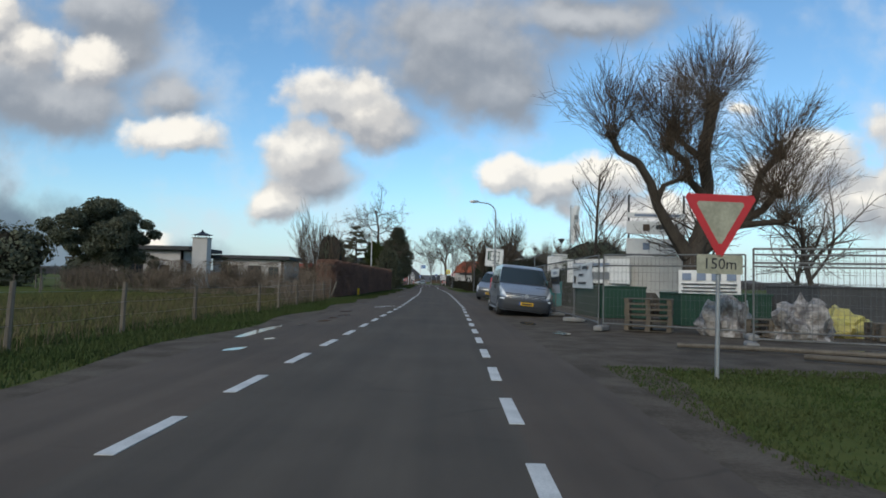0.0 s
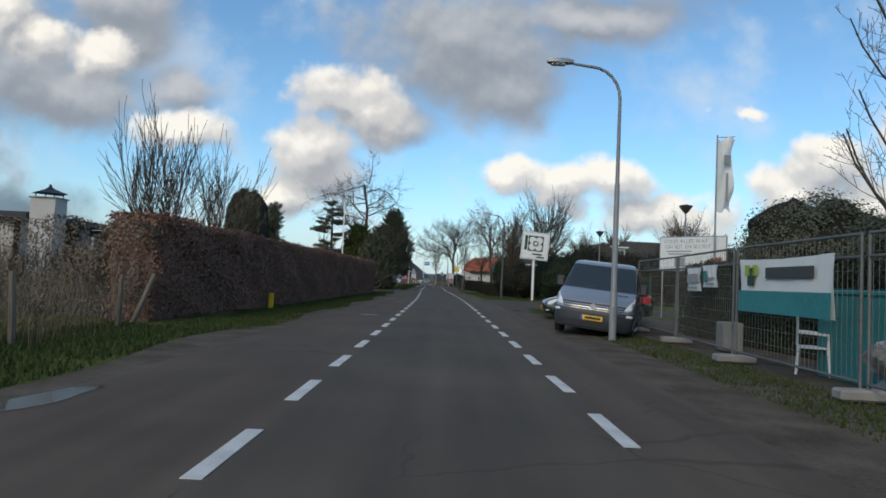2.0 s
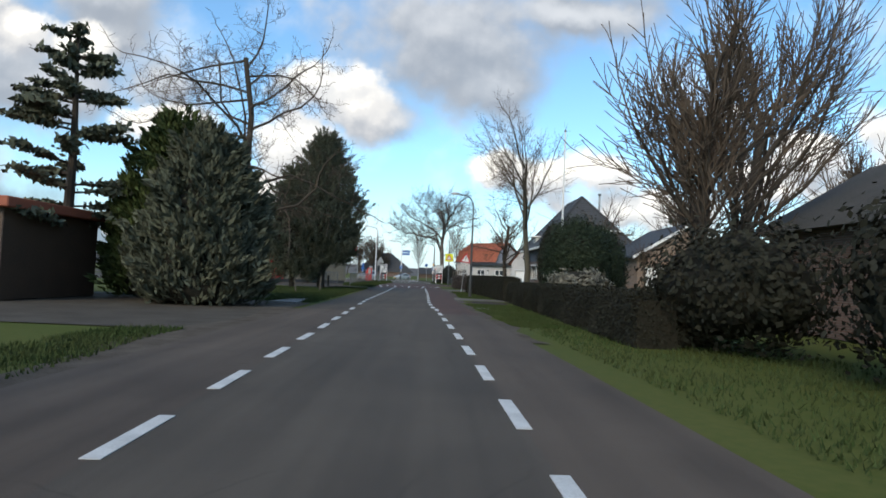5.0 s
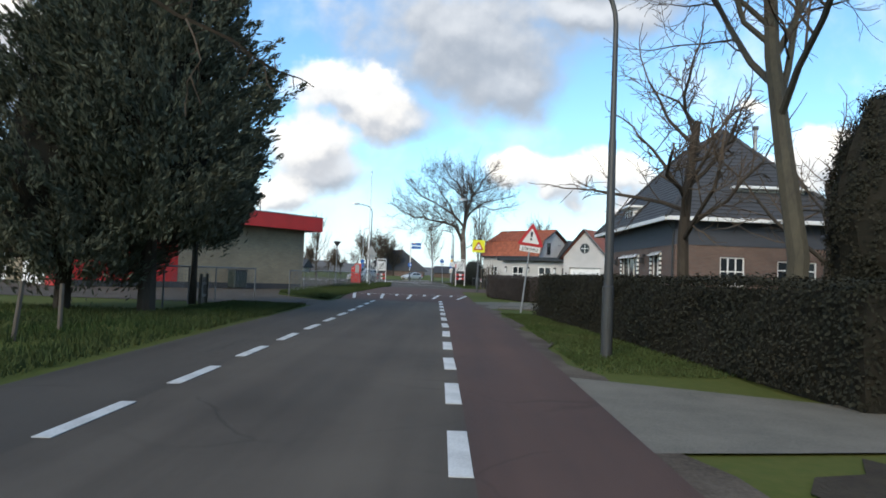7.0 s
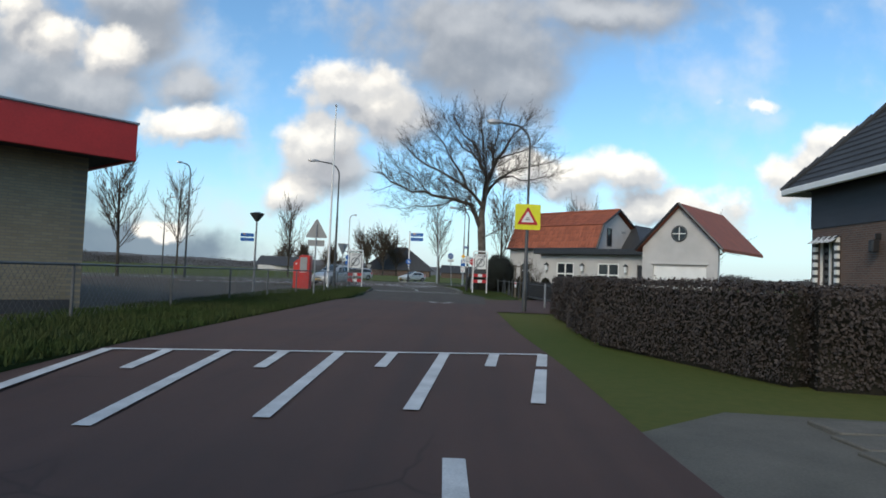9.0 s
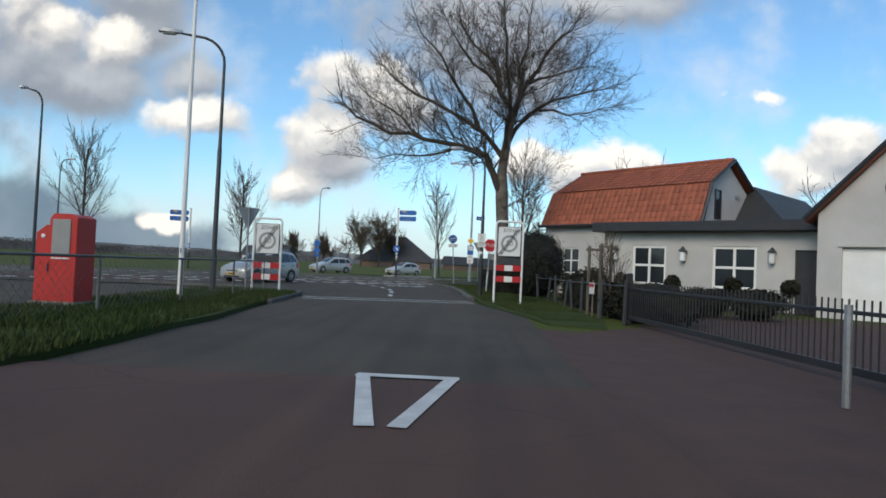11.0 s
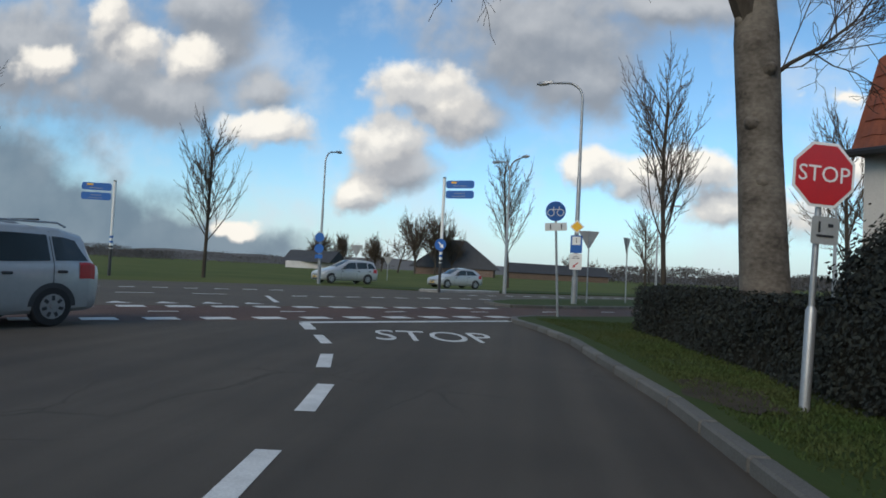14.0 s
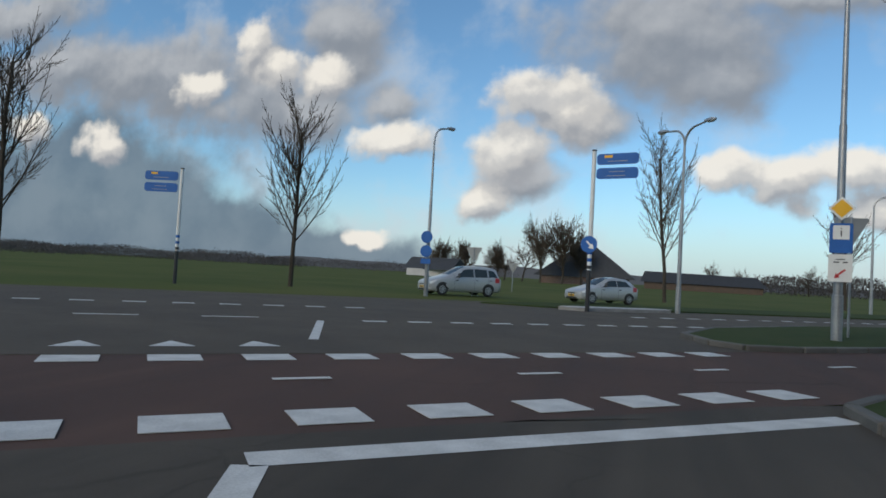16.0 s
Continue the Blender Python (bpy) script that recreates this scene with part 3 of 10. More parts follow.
# ---- plants ----
def branch(out, p, d, r, length, level, levels, rng, spec):
    """Grows one branch and its children into out, a list of (points, radii, level)."""
    steps = 4 if level < 2 else 3
    pts, rad = [Vector(p)], [r]
    d = Vector(d).normalized()
    tip = r * (0.55 if level < levels else 0.35)
    for i in range(steps):
        jit = spec["jit"] * (0.6 if level == 0 else 1.0)
        d = (d + Vector(rng.normal(0, jit, 3)) + Vector((0, 0, spec["up"] if level else spec["up0"]))).normalized()
        pts.append(pts[-1] + d * length / steps)
        rad.append(r + (tip - r) * (i + 1) / steps)
    out.append((pts, rad, level))
    if level >= levels:
        return
    n = spec["kids"][min(level, len(spec["kids"]) - 1)]
    for k in range(n):
        f = spec["from"] + (1 - spec["from"]) * (k + rng.uniform(0.2, 0.9)) / n if level else spec["from0"] + (1 - spec["from0"]) * (k + rng.uniform(0.3, 0.9)) / n
        x = min(f, 0.999) * steps
        i = int(x)
        q = pts[i].lerp(pts[i + 1], x - i)
        dd = (pts[i + 1] - pts[i]).normalized()
        side = Vector(rng.normal(0, 1, 3))
        side = (side - dd * side.dot(dd)).normalized()
        ang = radians(rng.uniform(*spec["angle"]))
        shrink = spec["shrink"] * rng.uniform(0.75, 1.2) * (1.0 - spec["taper"] * f)
        branch(out, q, dd * math.cos(ang) + side * math.sin(ang), max(rad[i] * spec["thin"], spec["rmin"]), length * shrink, level + 1, levels, rng, spec)
    if level and spec["lead"]:
        branch(out, pts[-1], d, rad[-1], length * spec["shrink"], level + 1, levels, rng, spec)


def bare_spec(**kw):
    s = dict(jit=0.14, up=0.05, up0=0.02, kids=(7, 5, 5, 4), angle=(25, 60), shrink=0.62, taper=0.35, thin=0.55, rmin=0.006, lead=True, **{"from": 0.25, "from0": 0.35})
    s.update(kw)
    return s


def tree_parts(root, out, bark, twig, thick=2, rmin=0.0):
    wood, fine = Shape(), Shape()
    for pts, rad, level in out:
        if level < thick:
            wood.tube(pts, rad, 8 if level == 0 else 6, cap=False)
        else:
            fine.tube(pts, [max(x, rmin) for x in rad], 3, cap=False)
    part("trunk", wood, bark, root, smooth=True, fix=False)
    if fine.v:
        part("crown", fine, twig, root, "bare leafless twigs", fix=False)


def bare_tree(at, height, r, levels, seed, spec, label, bark="bark", lean=(0, 0), group="", twig="twig", rmin=0.006, trunk=0.55, name="bare_tree"):
    rng = np.random.default_rng(seed)
    root = thing(name, label, "tree", group, at)
    out = []
    branch(out, (0, 0, -0.2), (lean[0], lean[1], 1), r, height * trunk, 0, levels, rng, spec)
    tree_parts(root, out, bark, twig, rmin=rmin)
    return root


FAN = bare_spec(kids=(24, 8, 6), angle=(24, 46), up=0.11, shrink=0.45, taper=0.52, jit=0.07, thin=0.36, **{"from0": 0.28, "from": 0.15})
WIDE = bare_spec(kids=(9, 6, 5, 4), angle=(30, 68), up=0.05, shrink=0.66, jit=0.16, **{"from0": 0.4})
TUFT = bare_spec(kids=(10, 6, 5), angle=(15, 40), up=0.10, shrink=0.6, jit=0.08, **{"from0": 0.2})


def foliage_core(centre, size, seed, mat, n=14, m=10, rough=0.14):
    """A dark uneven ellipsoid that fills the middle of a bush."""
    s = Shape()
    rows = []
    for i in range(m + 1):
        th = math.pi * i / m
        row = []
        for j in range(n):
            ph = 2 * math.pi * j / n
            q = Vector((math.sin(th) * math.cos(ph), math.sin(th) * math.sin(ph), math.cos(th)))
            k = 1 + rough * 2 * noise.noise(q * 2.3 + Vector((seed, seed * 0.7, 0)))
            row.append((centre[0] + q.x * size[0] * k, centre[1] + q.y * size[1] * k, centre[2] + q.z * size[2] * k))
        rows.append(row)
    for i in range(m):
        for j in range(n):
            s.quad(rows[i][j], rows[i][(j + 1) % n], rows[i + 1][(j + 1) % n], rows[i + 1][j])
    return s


def bush(name, at, size, seed, leaf, n, leaf_size, label, category="shrub", parent=None, core=0.8, clump=0.28, aspect=1.7):
    """A leafy bush: clumps of leaves over an uneven solid middle, coloured dark as inner shade. size: half-axes."""
    rng = np.random.default_rng(seed)
    root = parent or thing(name, label, category, "", at)
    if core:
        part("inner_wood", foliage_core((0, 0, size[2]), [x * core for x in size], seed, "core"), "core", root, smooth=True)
    k = max(12, n // 60)
    q = rng.normal(size=(k, 3))
    q /= np.linalg.norm(q, axis=1, keepdims=True)
    q *= rng.uniform(0.78, 1.0, (k, 1))
    base = q[rng.integers(0, k, n)] + rng.normal(size=(n, 3)) * clump * 0.5
    c = base * np.array(size) + np.array([0, 0, size[2]])
    c = c[c[:, 2] > 0.02]
    nr = (c - np.array([0, 0, size[2]])) / np.array(size) ** 2
    nr /= np.linalg.norm(nr, axis=1, keepdims=True) + 1e-9
    part("leaves", tri_mesh("leaves", leaf_verts(c, leaf_size, rng, aspect, normal=nr), 4, leaf), leaf, root)
    return root


def conifer(at, height, radius, seed, label, n_branch=420, per=46, leaf="conifer", base=0.04, power=0.8, size=0.16, droop=-0.25, name="conifer"):
    """A dense conifer: trunk and whorls of drooping sprays round a solid middle, coloured dark as inner shade."""
    rng = np.random.default_rng(seed)
    root = thing(name, label, "tree", "", at)
    part("trunk", Shape().tube([(0, 0, -0.2), (0.05, 0, height * 0.5), (0, 0, height * 0.96)], [height * 0.022, height * 0.014, 0.02], 8), "bark", root, smooth=True)
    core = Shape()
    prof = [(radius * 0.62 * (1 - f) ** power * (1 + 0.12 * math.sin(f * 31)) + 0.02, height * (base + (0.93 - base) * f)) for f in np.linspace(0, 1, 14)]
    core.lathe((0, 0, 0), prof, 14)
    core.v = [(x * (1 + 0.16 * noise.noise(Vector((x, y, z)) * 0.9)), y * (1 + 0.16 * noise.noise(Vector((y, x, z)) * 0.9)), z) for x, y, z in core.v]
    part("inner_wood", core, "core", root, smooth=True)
    cs, ax = [], []
    for i in range(n_branch):
        f = rng.uniform(0, 1) ** 1.25
        a = rng.uniform(0, 2 * math.pi)
        z = height * (base + (1 - base) * f)
        reach = radius * (1 - f) ** power * rng.uniform(0.78, 1.12) * (1 + 0.18 * math.sin(3 * a + seed) * math.sin(7 * f + a)) + 0.12
        t = rng.uniform(0.45, 1.0, per)
        d = np.array([math.cos(a), math.sin(a), 0])
        w = rng.normal(size=(per, 3)) * (0.10 + 0.10 * (1 - f)) * radius * 0.28
        q = d * (reach * t)[:, None] + w
        q[:, 2] = z + w[:, 2] * 0.7 + droop * reach * t * 0.6 + 0.22 * reach * t * t
        cs.append(q)
        ax.append(np.tile(d + np.array([0, 0, 0.35]), (per, 1)))
    c, ax = np.concatenate(cs), np.concatenate(ax)
    keep = c[:, 2] > 0.05
    part("foliage", tri_mesh("foliage", leaf_verts(c[keep], size, rng, 2.6, axis=ax[keep]), 4, leaf), leaf, root)
    return root


def hedge(name, line, height, width, seed, leaf, per_m2, leaf_size, label, core=True, gap=0.0, top_wave=0.04, core_mat="core"):
    """A clipped hedge along a plan line: a solid middle, darkened for the shade inside, and a skin of small leaves."""
    rng = np.random.default_rng(seed)
    root = thing(name, label, "hedge")
    cs, ns = [], []
    for (x0, y0), (x1, y1) in zip(line, line[1:]):
        d = np.array([x1 - x0, y1 - y0])
        ln = np.linalg.norm(d)
        d = d / ln
        nrm = np.array([-d[1], d[0]])
        # closed slab whose darker colour stands for shade between the leaves
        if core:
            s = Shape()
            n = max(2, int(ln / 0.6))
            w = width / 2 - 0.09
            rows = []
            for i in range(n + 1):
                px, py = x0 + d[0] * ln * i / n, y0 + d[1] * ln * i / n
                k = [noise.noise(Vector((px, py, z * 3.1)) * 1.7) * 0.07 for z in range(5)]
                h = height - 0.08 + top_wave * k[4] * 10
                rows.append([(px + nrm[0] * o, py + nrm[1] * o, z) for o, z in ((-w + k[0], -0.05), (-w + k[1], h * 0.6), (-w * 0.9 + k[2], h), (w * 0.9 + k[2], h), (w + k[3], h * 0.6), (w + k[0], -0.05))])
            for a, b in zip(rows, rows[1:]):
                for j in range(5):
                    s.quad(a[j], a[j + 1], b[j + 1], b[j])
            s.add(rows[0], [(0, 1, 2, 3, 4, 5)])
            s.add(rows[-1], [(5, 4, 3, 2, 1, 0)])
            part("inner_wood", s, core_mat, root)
        area = ln * (2 * height + width) + 2 * width * height
        n = int(area * per_m2)
        u = rng.uniform(-0.02, ln + 0.02, n)
        pick = rng.uniform(0, 2 * height + width, n)
        off = np.where(pick < height, -width / 2, np.where(pick < 2 * height, width / 2, rng.uniform(-width / 2, width / 2, n)))
        z = np.where(pick < height, pick, np.where(pick < 2 * height, pick - height, height))
        ends = rng.uniform(0, 1, n) < 2 * width * height / area
        u = np.where(ends, np.where(rng.uniform(0, 1, n) < 0.5, 0, ln), u)
        off = np.where(ends, rng.uniform(-width / 2, width / 2, n), off)
        u = np.where(ends, u + rng.normal(0, 0.08, n), u)
        z = np.where(ends, rng.uniform(0, height, n), z)
        px, py = x0 + d[0] * u + nrm[0] * off, y0 + d[1] * u + nrm[1] * off
        bul = 0.09 * np.sin(px * 2.1 + z * 3) * np.sin(py * 1.7 + z) + rng.normal(0, 0.045, n)
        wav = top_wave * (np.sin(u * 1.3 + seed) + np.sin(u * 3.7)) * (z / height)
        c = np.stack([px + nrm[0] * bul * np.sign(off), py + nrm[1] * bul * np.sign(off), np.abs(z + wav + rng.normal(0, 0.035, n)) + 0.02], 1)
        top_ = (pick >= 2 * height) & ~ends
        sgn = np.sign(off)
        nv = np.where(top_[:, None], np.array([0.0, 0.0, 1.0]), np.where(ends[:, None], np.array([d[0], d[1], 0.2]) * np.where(u > ln / 2, 1, -1)[:, None], np.stack([nrm[0] * sgn, nrm[1] * sgn, np.full(n, 0.25)], 1)))
        if gap:
            hole = np.sin(u * 2.3 + seed) * np.sin(z * 5.1 + u * 0.7) + rng.normal(0, 0.4, n)
            c, nv = c[hole > gap], nv[hole > gap]
        cs.append(c)
        ns.append(nv)
    c = np.concatenate(cs)
    part("leaves", tri_mesh("leaves", leaf_verts(c, leaf_size, rng, 1.5, normal=np.concatenate(ns)), 4, leaf), leaf, root)
    return root


def cypress(root, at, height, radius, seed, sprays, per, leaf="conifer", skirt=0.35, size=0.10, wild=1.0, mid=0.0, lift=0.0):
    """Upright flame-shaped sprays over a solid middle, coloured dark as inner shade; several may stand on one root."""
    rng = np.random.default_rng(seed)
    zz, rr = [0, 0.06, 0.22, 0.4, 0.6, 0.78, 0.9, 1.0], [0.80, 0.94, 1.0, 0.97, 0.78, 0.50, 0.26, 0.03]
    ax, ay, _ = at
    part("trunk", Shape().tube([(ax, ay, -0.2), (ax, ay, height * 0.6)], [radius * 0.09, 0.05], 8), "bark", root, smooth=True)
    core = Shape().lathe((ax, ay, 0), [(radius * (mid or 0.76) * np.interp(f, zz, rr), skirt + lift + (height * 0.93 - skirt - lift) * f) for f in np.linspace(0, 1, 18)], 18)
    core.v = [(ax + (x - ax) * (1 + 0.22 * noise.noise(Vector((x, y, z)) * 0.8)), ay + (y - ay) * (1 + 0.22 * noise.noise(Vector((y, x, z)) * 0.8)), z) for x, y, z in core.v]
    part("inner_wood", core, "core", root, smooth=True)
    f = rng.uniform(0, 1, sprays) ** 1.15
    a = rng.uniform(0, 2 * math.pi, sprays)
    lump = 1 + 0.13 * np.sin(3 * a + 9 * f + seed) + 0.10 * np.sin(5 * a - 14 * f)
    r = radius * np.interp(f, zz, rr) * lump * rng.uniform(0.80 - 0.12 * (wild - 1), 1.06 + 0.10 * (wild - 1), sprays)
    d = np.stack([np.cos(a), np.sin(a), np.zeros(sprays)], 1)
    base = d * (r * 0.80)[:, None] + np.stack([np.full(sprays, ax), np.full(sprays, ay), skirt + (height - 0.7 - skirt) * f], 1)
    way = d * rng.uniform(0.45, 0.95, (sprays, 1)) + np.stack([np.zeros(sprays), np.zeros(sprays), rng.uniform(0.45, 1.0, sprays)], 1) + rng.normal(0, 0.12, (sprays, 3))
    way /= np.linalg.norm(way, axis=1, keepdims=True)
    ln = rng.uniform(0.55, 1.25, sprays) ** wild * (0.55 + 0.12 * radius) * (0.8 + 0.2 * wild)
    t = rng.uniform(0, 1, (sprays, per)) ** 0.8
    q = base[:, None] + way[:, None] * (t * ln[:, None])[..., None] + rng.normal(0, 1, (sprays, per, 3)) * (0.16 * (1.05 - t) + 0.015)[..., None]
    axis = np.repeat(way[:, None], per, 1).reshape(-1, 3)
    q = q.reshape(-1, 3)
    part("foliage", tri_mesh("foliage", leaf_verts(q, size, rng, 3.4, axis=axis, normal=np.repeat((d + np.array([0, 0, 0.25]))[:, None], per, 1).reshape(-1, 3)), 4, leaf), leaf, root)


# ---- ground and roads ----
def lerp_table(tab, y):
    return float(np.interp(y, [a for a, _ in tab], [b for _, b in tab]))


MID = [(-60, -1.6), (0, -0.85), (16, -0.6), (30, -0.43), (42, -0.52), (55, -0.65), (65, -0.8), (85, -1.4), (100, -1.98), (114, -2.17), (126, -2.42), (134, -2.6), (152, -2.75), (163, -3.3)]
EDGE_L = [(-60, -4.6), (0, -3.9), (16, -4.1), (30, -4.05), (60, -4.1), (80, -4.5), (100, -4.75), (110, -5.05), (120, -5.3), (130, -5.65), (152, -5.65), (160, -6.2), (166, -6.6)]
EDGE_R = [(-60, 1.2), (0, 1.9), (22, 2.05), (42, 2.3), (62, 2.3), (80, 1.6), (100, 0.66), (116, 0.78), (128, 0.42), (137, 0.15), (152, 0.2), (160, 0.5), (163.6, -0.2), (165, -0.62), (171.5, -0.98), (177, -1.25), (181, -1.75), (184, -2.45)]
HALF = 1.43


def strip(s, left, right, y0, y1, z, step=2.0):
    ys = np.linspace(y0, y1, max(2, int(abs(y1 - y0) / step) + 1))
    for a, b in zip(ys, ys[1:]):
        s.quad((left(a), a, z(a)), (right(a), a, z(a)), (right(b), b, z(b)), (left(b), b, z(b)))
    return s


def bumpz(y):
    """The raised table at the crossing."""
    return 0.09 * float(np.clip((y - 128.8) / 3.6, 0, 1)) * (1 - float(np.clip((y - 148.5) / 3.0, 0, 1)))


E_, N_ = Vector((0.723, 0.690)), Vector((-0.690, 0.723))
ORG = Vector((-5.0, 182.1))


def cross_pt(a, b, z=0.0):
    """A point of the crossing road: a metres along it, b metres beyond the stop line."""
    q = ORG + E_ * a + N_ * b
    return (q.x, q.y, z)


g = Shape()
rings = [(0, 120), (120, 300), (300, 900), (900, 2600)]
cx, cy = -3, 100
radii = [0, 40, 90, 160, 260, 420, 700, 1200, 2600]
seg = 48
g.v.append((cx, cy, -0.035))
for r in radii[1:]:
    for j in range(seg):
        a = 2 * math.pi * j / seg
        g.v.append((cx + r * math.cos(a), cy + r * math.sin(a), -0.035))
for j in range(seg):
    g.f.append((0, 1 + j, 1 + (j + 1) % seg))
for i in range(len(radii) - 2):
    for j in range(seg):
        a, b = 1 + i * seg + j, 1 + i * seg + (j + 1) % seg
        g.f.append((a, a + seg, b + seg, b))
solo("ground", g, "field", "damp green meadow reaching to the horizon", "ground", "structure")

mid, el, er = (lambda y: lerp_table(MID, y)), (lambda y: lerp_table(EDGE_L, y)), (lambda y: lerp_table(EDGE_R, y))
core_l, core_r = (lambda y: mid(y) - HALF), (lambda y: mid(y) + HALF)
solo("road", strip(Shape(), core_l, core_r, -60, 127, bumpz), "asphalt", "worn grey asphalt road between bicycle lanes", "road", "structure", fix=False)
s = strip(Shape(), el, core_l, -60, 92, bumpz)
solo("road_lane_1", strip(s, core_r, er, -60, 92, bumpz), "lane_worn", "worn reddish asphalt bicycle lanes beside the road", "bicycle lane", "structure", fix=False)
solo("road_lane_2", strip(Shape(), el, core_l, 92, 127, bumpz), "asphalt_new", "dark asphalt bicycle lane beside the road", "bicycle lane", "structure", fix=False)
solo("road_lane_3", strip(Shape(), core_r, er, 92, 127, bumpz), "lane_red", "red asphalt bicycle lane beside the road", "bicycle lane", "structure", fix=False)
solo("road_table", strip(Shape(), el, er, 127, 150.6, bumpz, 1.0), "lane_red", "red asphalt raised traffic table", "road", "structure", fix=False)
solo("road_end", strip(Shape(), el, er, 150.6, 166, lambda y: 0.0, 1.0), "asphalt_new", "dark asphalt road before the junction", "road", "structure", fix=False)

# the junction: fan to the stop line, then the crossing main road
j = Shape()
ys = np.linspace(166, 185, 20)


def mouth_left(y):
    return float(np.interp(y, [166, 167.2, 168.3, 169.0, 170.0, 185], [-6.6, -7.3, -9.2, -14.0, -26.0, -30.0]))


def mouth_far(x):
    return ORG.y + (x - ORG.x) * E_.y / E_.x + 0.75


for y0, y1 in zip(ys, ys[1:]):
    l0, l1, r0, r1 = mouth_left(y0), mouth_left(y1), er(y0), er(y1)
    n = 24
    for i in range(n):
        xa, xb = l0 + (r0 - l0) * i / n, l0 + (r0 - l0) * (i + 1) / n
        xc, xd = l1 + (r1 - l1) * (i + 1) / n, l1 + (r1 - l1) * i / n
        j.quad(*[(x, min(y, mouth_far(x)), 0.0) for x, y in ((xa, y0), (xb, y0), (xc, y1), (xd, y1))])
j.f = [f for f in j.f if len({tuple(round(c, 3) for c in j.v[i]) for i in f}) > 3]
solo("road_mouth", j, "asphalt_new", "wide dark asphalt junction mouth", "road", "structure", fix=False)
m = Shape()
m.quad(cross_pt(-300, 4.6), cross_pt(300, 4.6), cross_pt(300, 21.0), cross_pt(-300, 21.0))
solo("road_main", m, "asphalt_main", "grey asphalt main road crossing at the junction", "road", "structure")
m = Shape()
m.quad(cross_pt(-60, 0.45, -0.004), cross_pt(60, 0.45, -0.004), cross_pt(60, 4.6, -0.004), cross_pt(-60, 4.6, -0.004))
solo("bicycle_path", m, "lane_red", "red asphalt bicycle path crossing the junction", "bicycle path", "structure")

# shoulders, drives and yards
s = Shape()
strip(s, lambda y: el(y) - 0.75 - 0.25 * math.sin(y * 0.7), el, -20, 92, lambda y: -0.012, 1.0)
strip(s, er, lambda y: er(y) + 0.9 + 0.3 * math.sin(y * 0.9), -20, 56, lambda y: -0.012, 1.0)
strip(s, er, lambda y: er(y) + 0.32 + 0.12 * math.sin(y * 1.3) + 0.08 * math.sin(y * 3.1), 84, 127, lambda y: -0.010, 0.5)
solo("shoulder", s, "mud", "muddy worn road shoulder with puddles", "shoulder", "structure", fix=False)
s = Shape()
s.add([(x, y, -0.02) for x, y in [(2.0, 9.6), (5.5, 9.0), (14, 8.4), (16, 40), (9, 48), (2.3, 44)]], [tuple(range(6))])
solo("yard_1", s, "mud", "muddy builder's yard behind fence panels", "yard", "structure")
s = Shape()
s.add([(x, y, -0.015) for x, y in [(2.2, 55.5), (3.2, 56.2), (6.4, 58.4), (14, 56), (30, 62), (12.2, 65.8), (7.8, 69.8), (4.3, 76), (2.0, 72)]], [tuple(range(9))])
s.add([(x, y, -0.015) for x, y in [(2.2, 45.5), (8, 44), (9, 55), (3.4, 55.8), (2.2, 55.4)]], [tuple(range(5))])
solo("driveway_1", s, "gravel", "grey gravel driveway apron", "driveway", "structure")
s = Shape()
s.add([(x, y, -0.015) for x, y in [(-4.9, 84), (-5.0, 95.5), (-9, 97), (-30, 100), (-34, 88), (-12, 84)]], [tuple(range(6))])
solo("driveway_2", s, "gravel", "brown gravel driveway", "driveway", "structure")
s = Shape()
s.add([(x, y, -0.015) for x, y in [(-5.4, 121.4), (-5.3, 124.7), (-7.8, 127.9), (-8.6, 129.2), (-8.8, 141), (-9.4, 160), (-9.6, 167.3), (-14, 168.8), (-40, 158), (-34, 118), (-13, 116), (-8, 121.9)]], [tuple(range(10))])
solo("yard_2", s, "gravel", "grey asphalt forecourt round the wash building", "forecourt", "structure")
s = Shape()
s.add([(x, y, -0.015) for x, y in [(0.35, 123.7), (3.2, 124.2), (30, 125.5), (30, 130.4), (6.5, 130.0), (1.5, 130.3), (0.3, 129.2)]], [tuple(range(7))])
M["drive_grey"] = material("mossy_paving", (0.15, 0.138, 0.115), (0.095, 0.09, 0.074), 0.9, scale=1.5, fine=50, bump=0.4, per_piece=0.2)
M["drive_grey"].node_tree.nodes["Principled BSDF"].inputs["Specular IOR Level"].default_value = 0.15
solo("driveway_3", s, "drive_grey", "pale concrete drive beside the farmhouse", "driveway", "structure")
s = Shape()
s.add([(x, y, -0.01) for x, y in [(-0.6, 146.0), (2.9, 146.2), (3.6, 147.2), (14, 147), (16, 163), (6, 166), (2.9, 158.8), (1.2, 157), (-0.4, 157.6)]], [tuple(range(9))])
solo("driveway_4", s, "brick_paving", "reddish brick-paved driveway of the white house", "driveway", "structure")

s = Shape()
s.add([(x, y, -0.008) for x, y in [(0.3, 104.4), (1.6, 104.6), (3.9, 105.0), (6.0, 105.0), (6.0, 106.4), (3.9, 106.4), (0.3, 108.0)]], [tuple(range(7))])
solo("driveway_5", s, "drive_grey", "short mossy paved path through the hedge", "path", "structure")
s = Shape()
rim = [(2.25 + 0.95 * math.cos(k * 0.314) * (1 + 0.22 * math.sin(k * 1.9)), 102.7 + 1.7 * math.sin(k * 0.314) * (1 + 0.15 * math.sin(k * 2.7))) for k in range(20)]
s.add([(x, y, -0.017) for x, y in rim], [tuple(range(20))])
solo("bare_soil", s, "soil", "bare dark soil beside the path", "soil", "structure")


